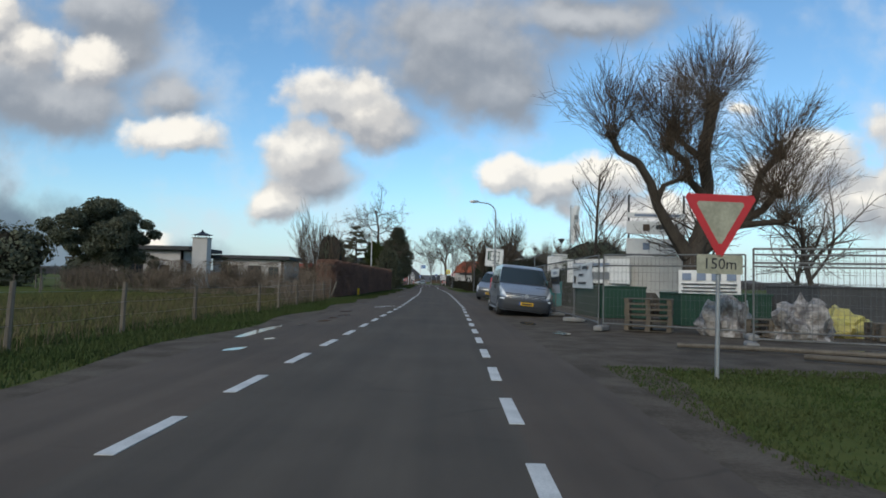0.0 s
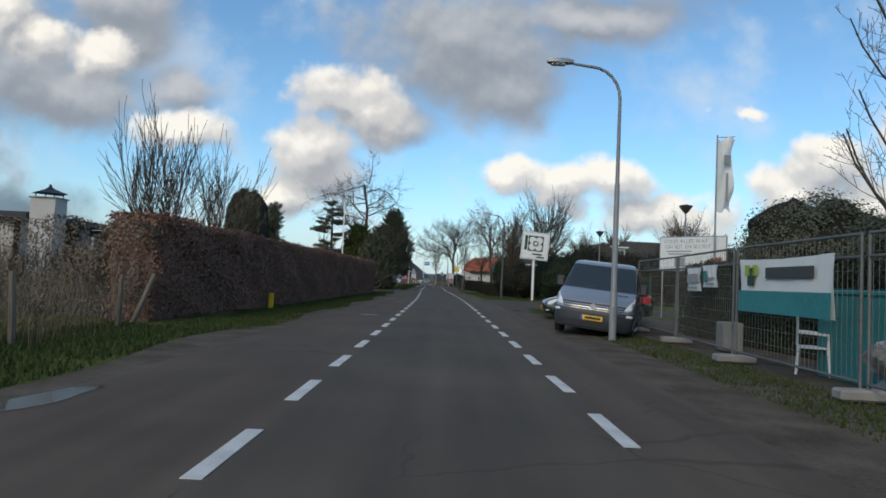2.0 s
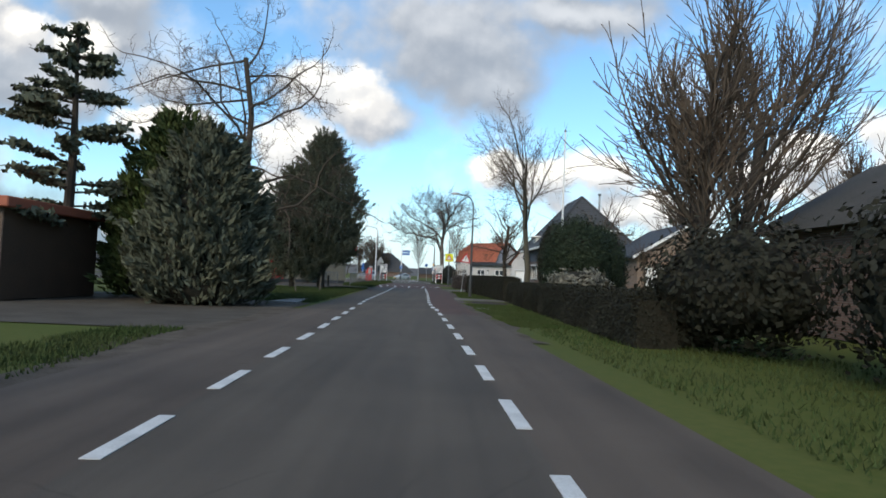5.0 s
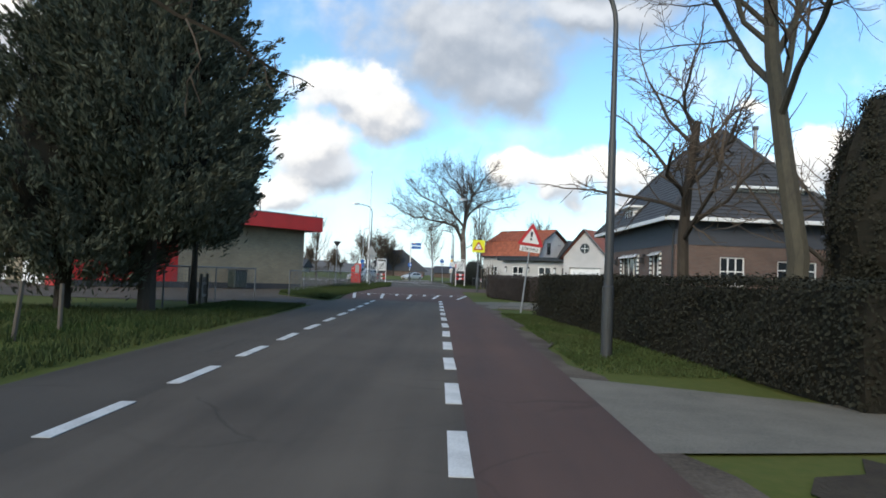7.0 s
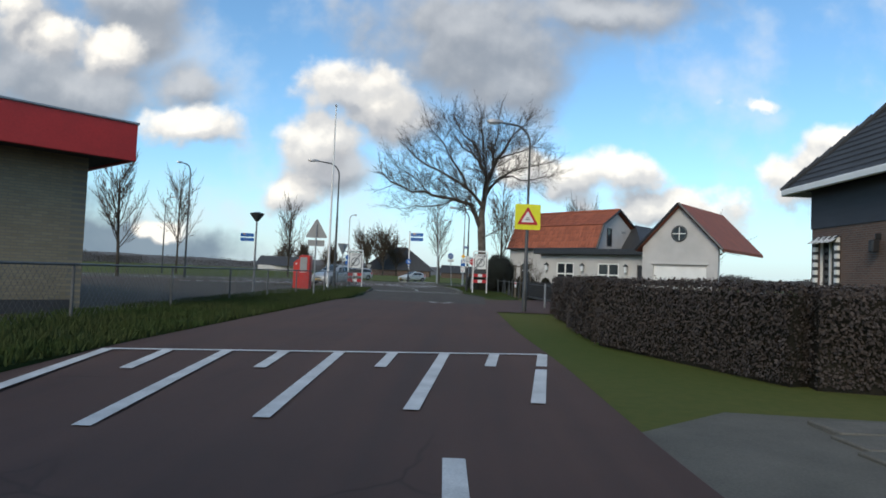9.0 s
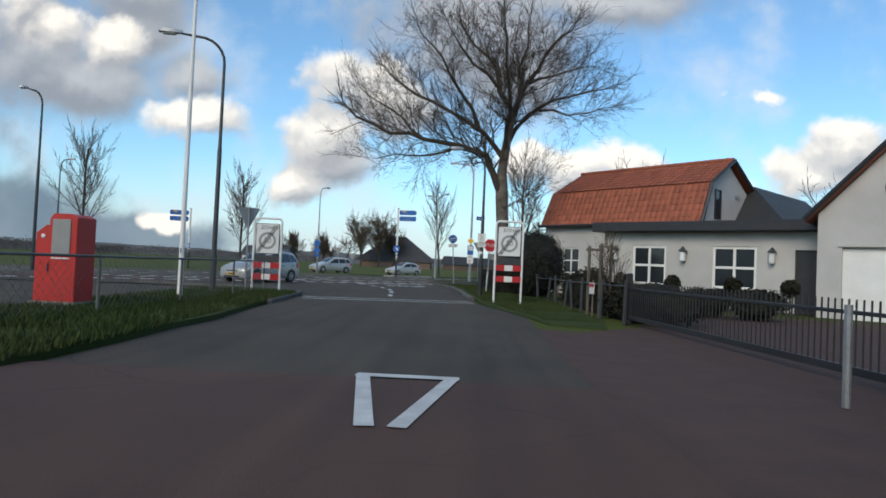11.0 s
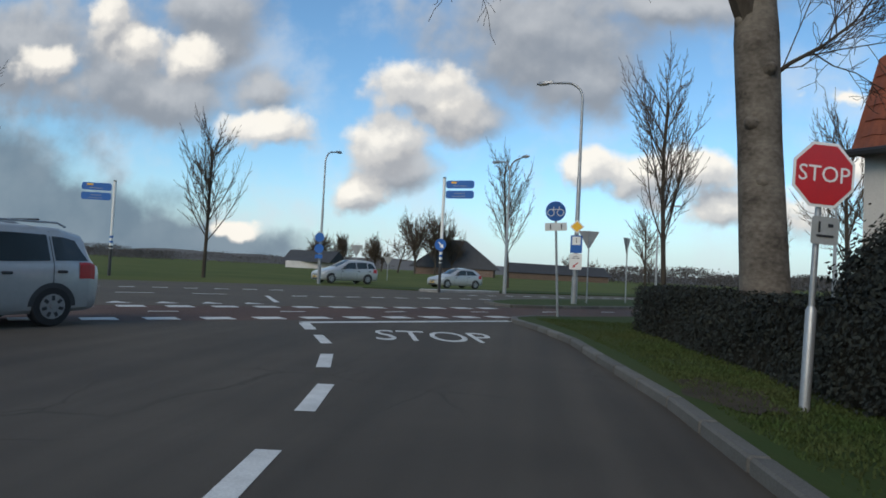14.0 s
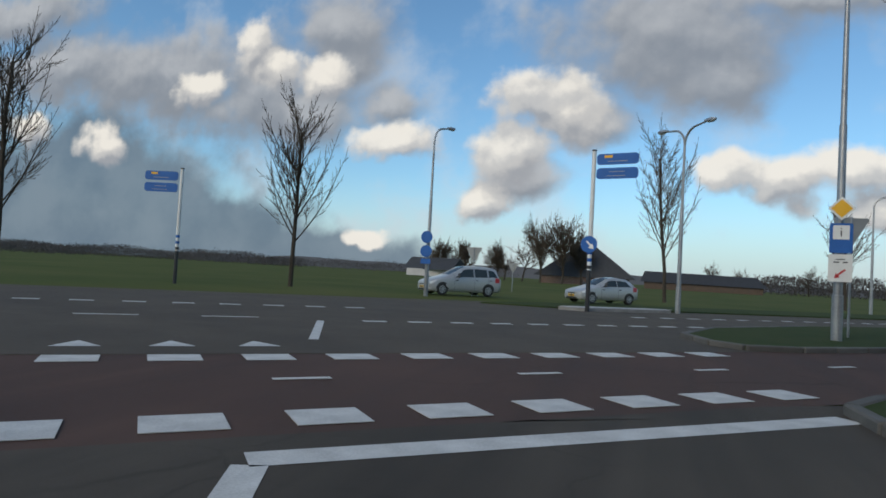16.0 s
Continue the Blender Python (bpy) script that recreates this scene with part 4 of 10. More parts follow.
# ---- road markings ----
def text_mesh(body, size, mat, depth=0.002):
    cu = bpy.data.curves.new("writing", "FONT")
    cu.body, cu.size, cu.extrude, cu.align_x, cu.align_y, cu.resolution_u = body, size, depth, "CENTER", "CENTER", 3
    ob = bpy.data.objects.new("writing", cu)
    scene.collection.objects.link(ob)
    bpy.context.view_layer.update()
    me = bpy.data.meshes.new_from_object(ob.evaluated_get(bpy.context.evaluated_depsgraph_get()))
    bpy.data.objects.remove(ob)
    me.materials.clear()
    me.materials.append(M[mat])
    return me


def marking(name, label):
    ob = new(name)
    return tagged(ob, label, "road marking", kind="structure")


def bar_mesh(w, l, mat="paint"):
    return Shape().box((0, 0, 0.001), (w, l, 0.006)).mesh("dash", M[mat])


def lay(name, me, parent, x, y, z, rz):
    ob = new(name, me)
    ob.parent = parent
    ob.matrix_basis = pose(x, y, z, 0, 0, rz)
    return ob


lines = marking("trim_lane_lines", "broken white lines along the bicycle lanes")
dash_l, dash_r = bar_mesh(0.13, 1.2), bar_mesh(0.15, 1.1)
rng = np.random.default_rng(5)
for first, period, side, length_m, lo, hi in ((6.64, 2.38, -1, dash_l, -5, 95), (7.85, 2.38, 1, dash_l, -5, 95), (112.55, 2.1, -1, dash_l, 95, 127.5), (114.3, 2.13, 1, dash_r, 95, 129)):
    for k in range(-60, 60):
        y = first + period * k + 0.6
        if not lo < y < hi:
            continue
        x = mid(y) + side * HALF - (0.08 if first == 114.3 else 0)
        lay("dash", length_m, lines, x, y, bumpz(y) + 0.004, -math.degrees(math.atan2(mid(y + 1) - mid(y - 1), 2)) + rng.normal(0, 0.4))
table = marking("trim_table_marks", "white ladder marks at the foot of the raised table")
a, b = Vector((-5.5, 132.0)), Vector((0.15, 133.35))
ang = math.degrees(math.atan2(b.y - a.y, b.x - a.x))
line_z = bumpz(132.6) + 0.006
s = Shape()
q = b - a
n_ = Vector((-q.y, q.x)).normalized() * 0.06
s.add([(a.x - n_.x, a.y - n_.y, bumpz(a.y) + 0.014), (b.x - n_.x, b.y - n_.y, bumpz(b.y) + 0.014), (b.x + n_.x, b.y + n_.y, bumpz(b.y) + 0.014), (a.x + n_.x, a.y + n_.y, bumpz(a.y) + 0.014)], [(0, 1, 2, 3)])
part("line", s, "paint", table)
for k in range(9):
    t = a.lerp(b, k / 8)
    foot = t + Vector((0.55 - 0.13 * k, -3.9 + 0.07 * k)) * (1.0 if k % 2 == 0 else 0.36)
    s = Shape()
    s.add([(foot.x - 0.07, foot.y, bumpz(foot.y) + 0.014), (foot.x + 0.07, foot.y, bumpz(foot.y) + 0.014), (t.x + 0.07, t.y, bumpz(t.y) + 0.014), (t.x - 0.07, t.y, bumpz(t.y) + 0.014)], [(0, 1, 2, 3)])
    part("tooth", s, "paint", table)
tri = marking("trim_ramp_triangle", "worn hollow white triangle on the road")
for p0, p1, w in (((-2.28, 150.75), (-1.2, 150.75), 0.22), ((-2.2, 150.7), (-1.85, 148.4), 0.14), ((-1.28, 150.7), (-1.63, 148.4), 0.14)):
    d = Vector(p1) - Vector(p0)
    s = Shape()
    n_ = Vector((-d.y, d.x)).normalized() * w / 2
    s.add([(x, y, bumpz(y) + 0.012) for x, y in ((p0[0] - n_.x, p0[1] - n_.y), (p1[0] - n_.x, p1[1] - n_.y), (p1[0] + n_.x, p1[1] + n_.y), (p0[0] + n_.x, p0[1] + n_.y))], [(0, 1, 2, 3)])
    part("bar", s, "paint", tri)


def stripe(parent, p0, p1, w, z=0.004, name="line"):
    d = Vector(p1) - Vector(p0)
    n_ = Vector((-d.y, d.x)).normalized() * w / 2
    s = Shape()
    s.add([(x, y, z) for x, y in ((p0[0] - n_.x, p0[1] - n_.y), (p1[0] - n_.x, p1[1] - n_.y), (p1[0] + n_.x, p1[1] + n_.y), (p0[0] + n_.x, p0[1] + n_.y))], [(0, 1, 2, 3)])
    return part(name, s, "paint", parent)


two = marking("trim_cross_lines", "pair of white lines across the road")
stripe(two, (-6.15, 164.0), (-0.72, 165.3), 0.17)
stripe(two, (-6.35, 164.9), (-0.8, 166.3), 0.17)
stop = marking("trim_stop_line", "white stop line with painted word and lane dashes")
stripe(stop, (-7.0, 180.2), (-2.85, 183.95), 0.3)
stripe(stop, (-6.92, 180.12), (-6.38, 178.95), 0.22)
for p0, p1 in (((-4.0, 170.3), (-4.15, 171.6)), ((-4.3, 172.7), (-4.5, 173.9)), ((-4.85, 174.9), (-5.15, 176.0)), ((-5.5, 177.1), (-5.98, 178.15)), ((-3.75, 167.6), (-3.9, 168.9))):
    stripe(stop, p0, p1, 0.17, name="dash")
word = text_mesh("STOP", 1.0, "paint")
xs, ys = [v.co.x for v in word.vertices], [v.co.y for v in word.vertices]
for v in word.vertices:
    u, w = (v.co.x - min(xs)) / (max(xs) - min(xs)), (v.co.y - min(ys)) / (max(ys) - min(ys))
    v.co = (-4.93 + 2.06 * u - 0.42 * w, 178.0 + 0.62 * u + 1.62 * w, 0.004 + (0.002 if v.co.z > 0 else 0))
part("painted_word", word, "paint", stop)
blocks = marking("trim_crossing_blocks", "white block marks along the red bicycle crossing")
block = bar_mesh(0.6, 0.5)
for k in range(-22, 1):
    x, y, _ = cross_pt(3.42 + 1.08 * k, 1.0)
    lay("block", block, blocks, x, y, 0.004, 43.7)
for k in range(-18, 1):
    x, y, _ = cross_pt(5.83 + 1.1 * k, 4.25)
    lay("block", block, blocks, x, y, 0.004, 43.7)
tooth = Shape().add([(-0.3, -0.3, 0.002), (0.3, -0.3, 0.002), (0, 0.32, 0.002)], [(0, 1, 2)]).mesh("tooth", M["paint"])
for k in range(-9, 3):
    x, y, _ = cross_pt(-4.1 + 1.15 * k, 5.6)
    lay("give_way_tooth", tooth, blocks, x, y, 0.004, 43.7)
thin_d = bar_mesh(0.62, 0.1)
for k in range(-6, 10):
    x, y, _ = cross_pt(k * 3.0 + 1.2, 2.7)
    lay("dash", thin_d, blocks, x, y, 0.004, 43.7)
main = marking("trim_main_lines", "broken white lines of the main road")
long_d, mid_d = bar_mesh(1.15, 0.09), bar_mesh(0.55, 0.22)
stripe(main, (-11.5, 189.2), (-9.85, 186.0), 0.16)
for k in range(0, 14):
    x, y, _ = cross_pt(1.47 + 1.11 * k, 9.7)
    lay("dash", mid_d, main, x, y, 0.004, 43.7)
for k in range(0, 20):
    x, y, _ = cross_pt(-1.6 - 2.35 * k, 10.2)
    lay("dash", long_d, main, x, y, 0.004, 43.7)
for k in range(-16, 8):
    x, y, _ = cross_pt(-5.85 + 1.18 * k, 14.2)
    lay("dash", mid_d, main, x, y, 0.004, 43.7)
for k in range(0, 16):
    x, y, _ = cross_pt(12.5 + 1.3 * k, 13.2)
    lay("dash", mid_d, main, x, y, 0.004, 43.7)
bike = marking("trim_bicycle_symbol", "worn white bicycle symbol painted on the lane")
for cx_, cy_ in ((-2.75, 28.3), (-2.35, 29.35)):
    s = Shape()
    for i in range(20):
        a0, a1 = 2 * math.pi * i / 20, 2 * math.pi * (i + 1) / 20
        s.quad(*[(cx_ + r * 0.62 * math.cos(t), cy_ + r * 1.15 * math.sin(t), 0.004) for r, t in ((0.28, a0), (0.36, a0), (0.36, a1), (0.28, a1))])
    part("wheel", s, "paint", bike)
for p0, p1 in (((-2.75, 28.3), (-2.55, 28.9)), ((-2.55, 28.9), (-2.35, 29.35)), ((-2.75, 28.3), (-2.75, 29.0)), ((-2.75, 29.0), (-2.5, 28.6)), ((-2.75, 29.0), (-2.4, 29.5))):
    stripe(bike, p0, p1, 0.07)

# puddles on the worn edge
def puddle(x, y, a, b, rz, seed):
    s = Shape()
    n = 26
    pts = []
    for i in range(n):
        t = 2 * math.pi * i / n
        k = 1 + 0.45 * noise.noise(Vector((math.cos(t) * 1.3, math.sin(t) * 1.3, seed * 3.7)))
        dx, dy = a * k * math.cos(t), b * k * math.sin(t)
        c, s_ = math.cos(radians(rz)), math.sin(radians(rz))
        pts.append((x + dx * c - dy * s_, y + dx * s_ + dy * c, 0.005))
    s.add(pts, [tuple(range(n))])
    solo("puddle", s, "water", "shallow rainwater puddle on the worn road edge", "puddle", group="puddles along the road edge")


for i, (x, y, a, b, rz) in enumerate([(-4.02, 14.1, 0.15, 1.5, 0), (-3.42, 10.6, 0.11, 0.32, -8), (-3.33, 18.15, 0.19, 0.42, -12), (-3.3, 19.6, 0.15, 0.3, -20), (-3.2, 21.05, 0.13, 0.5, -8), (-3.57, 23.75, 0.16, 0.4, -22),
                                     (-4.0, 32.3, 0.22, 0.7, -8), (-3.35, 12.5, 0.08, 0.22, -10), (-3.62, 16.6, 0.1, 0.28, -12), (2.62, 19.1, 0.2, 0.65, 6), (8.5, 12.6, 1.0, 0.25, -3), (2.75, 55.2, 0.25, 0.16, 0), (2.95, 15.6, 0.2, 0.5, 0)]):
    puddle(x, y, a, b, rz, i)

# kerbs at the junction, one stone after another
M["kerb_dark"] = material("weathered_kerb", (0.12, 0.115, 0.105), (0.07, 0.068, 0.062), 0.9, scale=2.0, fine=60, bump=0.3, per_piece=0.2)


def kerb_row(name, pts, label, w=0.16, h=0.11, stone=0.9, mat="concrete"):
    root = tagged(new(name), label, "kerb", kind="structure")
    me = Shape().box((0, 0, h / 2 - 0.05), (stone - 0.012, w, h + 0.1), 0.02).mesh("kerb_stone", M[mat])
    for (x0, y0), (x1, y1) in zip(pts, pts[1:]):
        d = math.hypot(x1 - x0, y1 - y0)
        n = max(1, round(d / stone))
        for i in range(n):
            f = (i + 0.5) / n
            ob = new("kerb_stone", me)
            ob.parent = root
            ob.matrix_basis = pose(x0 + (x1 - x0) * f, y0 + (y1 - y0) * f, 0, 0, 0, math.degrees(math.atan2(y1 - y0, x1 - x0))) @ Matrix.Diagonal((d / n / stone, 1, 1, 1))
    return root


KR = [(0.75, 158.5), (0.45, 160.5), (-0.35, 163.6), (-0.6, 165.2), (-0.72, 167.4), (-1.0, 171.0), (-1.1, 174.0), (-1.42, 177), (-1.62, 179.2), (-2.15, 181.6), (-2.7, 183.4), (-2.75, 184.3), (-2.2, 185.2), (-1.2, 185.9)]
kerb_row("trim_kerb_right", KR[4:], "weathered concrete kerb along the junction verge", mat="kerb_dark")
KL = [(-5.75, 149), (-5.72, 156), (-6.3, 161), (-6.65, 165.5), (-7.0, 166.7), (-7.9, 167.6), (-9.2, 168.3), (-14, 169.1)]
kerb_row("trim_kerb_left", KL[2:], "weathered concrete kerb round the grass island", mat="kerb_dark")
KI = [(0.22, 200.8), (-3.06, 196.0), (-3.95, 192.9), (-3.48, 191.3), (-2.9, 190.75), (-1.8, 191.3), (0.4, 193.3), (3.5, 196.3), (8.0, 200.6)]
kerb_row("trim_kerb_island", KI, "dark weathered kerb of the planted traffic island", mat="kerb_dark")


def turf(name, rim, z, label, mat="verge", rise=None):
    """A low slab of turf; rise: the two y between which it comes up from the ground."""
    s = Shape()
    n = len(rim)
    s.add([(x, y, z if rise is None else 0.004 + (z - 0.004) * float(np.clip((y - rise[0]) / (rise[1] - rise[0]), 0, 1))) for x, y in rim] + [(x, y, -0.03) for x, y in rim], [tuple(range(n))] + [(i, n + i, n + (i + 1) % n, (i + 1) % n) for i in range(n)])
    return solo(name, s, mat, label, "verge", "structure")


turf("verge_1", [(x + 0.08, y) for x, y in KR[:-1]] + [(-1.0, 186.0), (1.2, 188), (2.4, 170), (2.4, 164), (2.4, 160), (2.0, 158)], 0.09, "mown grass verge beside the stop line", rise=(159.5, 167))
turf("verge_2", [(x - 0.08, y) for x, y in KL[:-1]] + [(-9.9, 167.4), (-9.7, 160), (-9.6, 150), (-9.0, 134), (-8.6, 129.2), (-7.8, 127.9), (-5.35, 124.8), (-5.4, 127.2), (-5.72, 130.1), (-5.85, 140)], 0.10, "grass island between road and forecourt", rise=(124.5, 132))
s = Shape()
s.add([(-0.5 + 0.42 * math.cos(k * 0.314) * (1 + 0.2 * math.sin(k * 1.9)), 174.5 + 0.95 * math.sin(k * 0.314) * (1 + 0.15 * math.sin(k * 2.7)), 0.094) for k in range(20)], [tuple(range(20))])
solo("worn_patch", s, "soil", "bare worn patch in the verge by the stop line", "soil", "structure")
turf("verge_3", KI + [(9, 204), (4.2, 205.0)], 0.09, "trampled grass traffic island with kerb")
turf("verge_4", [cross_pt(11.5, 17.5)[:2], cross_pt(70, 13.5)[:2], cross_pt(70, 20.8)[:2], cross_pt(13, 21)[:2], cross_pt(9.5, 19.3)[:2]], 0.06, "long grass strip beyond the main road")
turf("verge_5", [cross_pt(16, 7.2)[:2], cross_pt(60, 4.2)[:2], cross_pt(60, 8.6)[:2], cross_pt(19, 9.4)[:2]], 0.06, "grass strip between cycle path and main road")
isl = [cross_pt(a_, b_)[:2] for a_, b_ in ((11.5, 16.6), (12.2, 15.9), (17.0, 16.2), (17.6, 17.0), (17, 17.7), (12.2, 17.4))]
solo("traffic_island", Shape().prism(isl, -0.03, 0.12), "concrete", "small pale paved traffic island", "island", "structure")

ti = marking("trim_island_bars", "white painted bars on the small traffic island")
bar_i = bar_mesh(0.42, 0.9)
for k in range(7):
    x, y, _ = cross_pt(12.3 + 0.78 * k, 16.75)
    lay("island_bar", bar_i, ti, x, y, 0.124, 43.7 - 90)


# ---- lamps, signs, poles ----
def street_lamp(at, height, reach, rz, label, mat="grey", r=0.07, head="flat", double=False, name="street_lamp", group=""):
    """An upright tapered pole with a bent arm to local -x."""
    root = thing(name, label, "street lamp", group, at, rz)
    h = height
    part("pole", Shape().tube([(0, 0, -0.3), (0, 0, 1.1), (0, 0, 1.12), (0, 0, h * 0.55), (0, 0, h * 0.56), (0, 0, h - 0.9)], [r * 1.25, r * 1.25, r, r * 0.85, r * 0.7, r * 0.55], 10), mat, root, smooth=True)
    part("door_band", Shape().box((0, -r * 1.2, 0.6), (0.06, 0.02, 0.35), 0.005), mat, root)
    for sgn in ((1, -1) if double else (1,)):
        arc = [(-sgn * reach * 0.42 * (1 - math.cos(t)), 0, h - 0.9 + 0.75 * math.sin(t)) for t in np.linspace(0, math.pi / 2, 7)]
        arc += [(-sgn * reach * 0.75, 0, h - 0.08)]
        part("arm", Shape().tube(arc, [r * 0.55] * 7 + [r * 0.4], 8), mat, root, smooth=True)
        s = Shape()
        x0, x1 = -sgn * reach * 0.68, -sgn * (reach + 0.1)
        for sec in ((x0, 0.05, 0.05), (x0 + (x1 - x0) * 0.35, 0.12, 0.075), (x0 + (x1 - x0) * 0.8, 0.13, 0.075), (x1, 0.06, 0.04)):
            k = len(s.v)
            x, w, t = sec
            z = h - 0.06
            s.v += [(x, -w, z - t * 0.5), (x, -w * 0.7, z + t), (x, w * 0.7, z + t), (x, w, z - t * 0.5), (x, 0, z - t)]
            if k:
                s.f += [(k - 5 + i, k - 5 + (i + 1) % 5, k + (i + 1) % 5, k + i) for i in range(5)]
        s.f += [(4, 3, 2, 1, 0), tuple(len(s.v) - 5 + i for i in range(5))]
        lamp = part("lamp_head", s, "galv", root, smooth=True)
        part("lens", Shape().box(((x0 + x1) / 2 - sgn * 0.05, 0, h - 0.12), (abs(x1 - x0) * 0.55, 0.16, 0.05), 0.02), "signwhite", lamp, "frosted lens")
    return root


GL = "bent-arm street lamps along the road"
street_lamp((3.42, 41.6, 0), 6.55, 1.65, 0, "grey bent-arm street lamp beside the parked van", "grey", group=GL)
street_lamp((3.8, 76.3, 0), 6.6, 1.6, 0, "grey bent-arm street lamp beside shrubs", "darkgrey", group=GL)
street_lamp((1.78, 110.2, 0), 6.3, 1.25, 2, "dark grey street lamp in the grass verge", "darkgrey", 0.075, group=GL)
street_lamp((1.34, 147.0, 0), 6.9, 1.5, 0, "dark street lamp carrying a yellow warning board", "darkgrey", group=GL)
street_lamp((-0.36, 170.55, 0), 6.15, 1.4, 12, "dark street lamp with route signs at the stop line", "black", 0.08, group=GL)
street_lamp((-8.65, 163.05, 0.1), 7.85, 1.85, 8, "dark bent-arm street lamp on the grass island", "darkgrey", 0.075, group=GL)
street_lamp((-0.42, 194.5, 0.08), 9.5, 2.0, -25, "tall pale street lamp on the traffic island", "galv", 0.1, group=GL)
street_lamp((-15.35, 206.7, 0), 8.6, 1.15, 235, "tall street lamp leaning beyond the main road", "galv", 0.09, group=GL)
street_lamp((-3.6, 205.9, 0), 8.15, 1.6, -50, "double-armed street lamp beyond the main road", "galv", 0.09, double=True, group=GL)
street_lamp((9.2, 226.0, 0), 8.0, 1.8, 180, "far street lamp beside the main road", "galv", 0.09, group=GL)
street_lamp((28.0, 232.0, 0), 8.0, 1.8, 0, "far street lamp beside the main road", "galv", 0.09, group=GL)
street_lamp((13.5, 203.0, 0), 8.0, 2.0, 0, "street lamp beside the cycle path", "galv", 0.09, group=GL)
street_lamp((-24.4, 178.0, 0), 9.9, 1.0, 30, "tall street lamp beyond the forecourt", "darkgrey", 0.09, group=GL)
street_lamp((-34.7, 195.8, 0), 8.8, 1.0, 200, "street lamp beside the main road", "darkgrey", 0.08, group=GL)


def cone_lamp(at, h):
    root = thing("post_lamp", "post-top lamp with a dark inverted cone shade", "lamp", "post-top lamps", at)
    part("pole", Shape().tube([(0, 0, -0.2), (0, 0, h - 0.35)], [0.05, 0.035], 8), "grey", root, smooth=True)
    part("shade", Shape().lathe((0, 0, h), [(0.06, -0.38), (0.3, -0.06), (0.31, -0.02), (0.1, 0.04)], 14), "darkgrey", root, smooth=True)


cone_lamp((10.5, 56.3, 0), 5.2)
cone_lamp((10.7, 73.8, 0), 5.35)
cone_lamp((-10.0, 151.7, 0), 3.55)


def sign_root(name, at, label, rz=0.0, lean=(0, 0), cat="road sign", group=""):
    root = thing(name, label, cat, group)
    root.matrix_world = pose(*at, lean[0], lean[1], rz)
    return root


def pole(root, h, r=0.03, mat="galv", base=True, y=0.045):
    part("pole", Shape().tube([(0, y, -0.3), (0, y, h)], r, 10), mat, root, smooth=True)


def poly_n(n, r, turn=0.0, cz=0.0, cx_=0.0):
    return [(cx_ + r * math.cos(turn + 2 * math.pi * i / n), cz + r * math.sin(turn + 2 * math.pi * i / n)) for i in range(n)]


def round_rect(w, h, r, cz, cx_=0.0):
    out = []
    for sx, sz, a0 in ((1, 1, 0), (-1, 1, 90), (-1, -1, 180), (1, -1, 270)):
        for t in (0, 30, 60, 90):
            a = radians(a0 + t)
            out.append((cx_ + sx * (w / 2 - r) + r * math.cos(a), cz + sz * (h / 2 - r) + r * math.sin(a)))
    return out


I4 = Matrix.Identity(4)


def plate(root, name, poly, mat, y=0.0, thick=0.004, label=""):
    return part(name, Shape().slab(poly, Matrix.Translation((0, y, 0)), thick), mat, root, label)


def bars(root, rows, mat, y=-0.005, name="writing_bar"):
    """Plain bars (x, z, width, height) for writing that cannot be read or kept."""
    for x, z, w, h in rows:
        part(name, Shape().box((x, y, z), (w, 0.003, h)), mat, root)


def write(root, body, size, x, z, mat, y=-0.006, stretch=1.0):
    me = text_mesh(body, size, mat, 0.0015)
    ob = part("lettering", me, mat, root)
    ob.matrix_basis = pose(x, y, z, 90) @ Matrix.Diagonal((stretch, 1, 1, 1))
    return ob


def triangle(r, cz, up=True):
    a = math.pi / 2 if up else -math.pi / 2
    pts = []
    for i in range(3):
        c = a + 2 * math.pi * i / 3
        for d in (-0.06, 0.06):
            pts.append((r * math.cos(c + d), cz + r * math.sin(c + d)))
    return pts


# give-way sign with its distance plate
s1 = sign_root("give_way_sign", (3.74, 8.6, 0), "weathered red-bordered give-way sign on a grey pole", 3, (0, 0.6))
pole(s1, 2.4)
plate(s1, "border", triangle(0.55, 2.17, False), "signred")
plate(s1, "face", triangle(0.37, 2.17, False), "sign_khaki", -0.004, 0.003, "dull grey-green sign face")
plate(s1, "distance_plate", round_rect(0.64, 0.26, 0.02, 1.52), "sign_khaki", 0.0)
write(s1, "150m", 0.21, 0.0, 1.52, "black")

# plateau warning
s2 = sign_root("warning_sign", (1.78, 122.2, 0), "leaning red triangle warning sign with a small plate", 2, (0, 6))
pole(s2, 2.75)
plate(s2, "border", triangle(0.5, 2.62), "signred")
plate(s2, "face", triangle(0.33, 2.61), "signwhite", -0.004, 0.003)
part("mark", Shape().slab([(-0.03, 2.64), (0.03, 2.64), (0.045, 2.84), (-0.045, 2.84)], Matrix.Translation((0, -0.008, 0)), 0.003), "black", s2)
part("dot", Shape().slab(poly_n(10, 0.04, 0, 2.57), Matrix.Translation((0, -0.008, 0)), 0.003), "black", s2)
plate(s2, "plate", round_rect(0.72, 0.2, 0.02, 2.22), "signwhite")
write(s2, "plateau", 0.2, 0, 2.23, "black")

# yellow board on the lamp
s3 = sign_root("warning_board", (1.34, 146.93, 0), "fluorescent yellow board with a warning triangle on a lamp", 2)
plate(s3, "board", round_rect(0.92, 0.92, 0.04, 3.4), "yellow", -0.02, 0.01)
plate(s3, "border", triangle(0.4, 3.34), "signred", -0.03, 0.004)
plate(s3, "face", triangle(0.25, 3.34), "signwhite", -0.035, 0.003)
bars(s3, [(0, 3.3, 0.16, 0.03), (0, 3.36, 0.1, 0.03)], "black", -0.04, "mark")


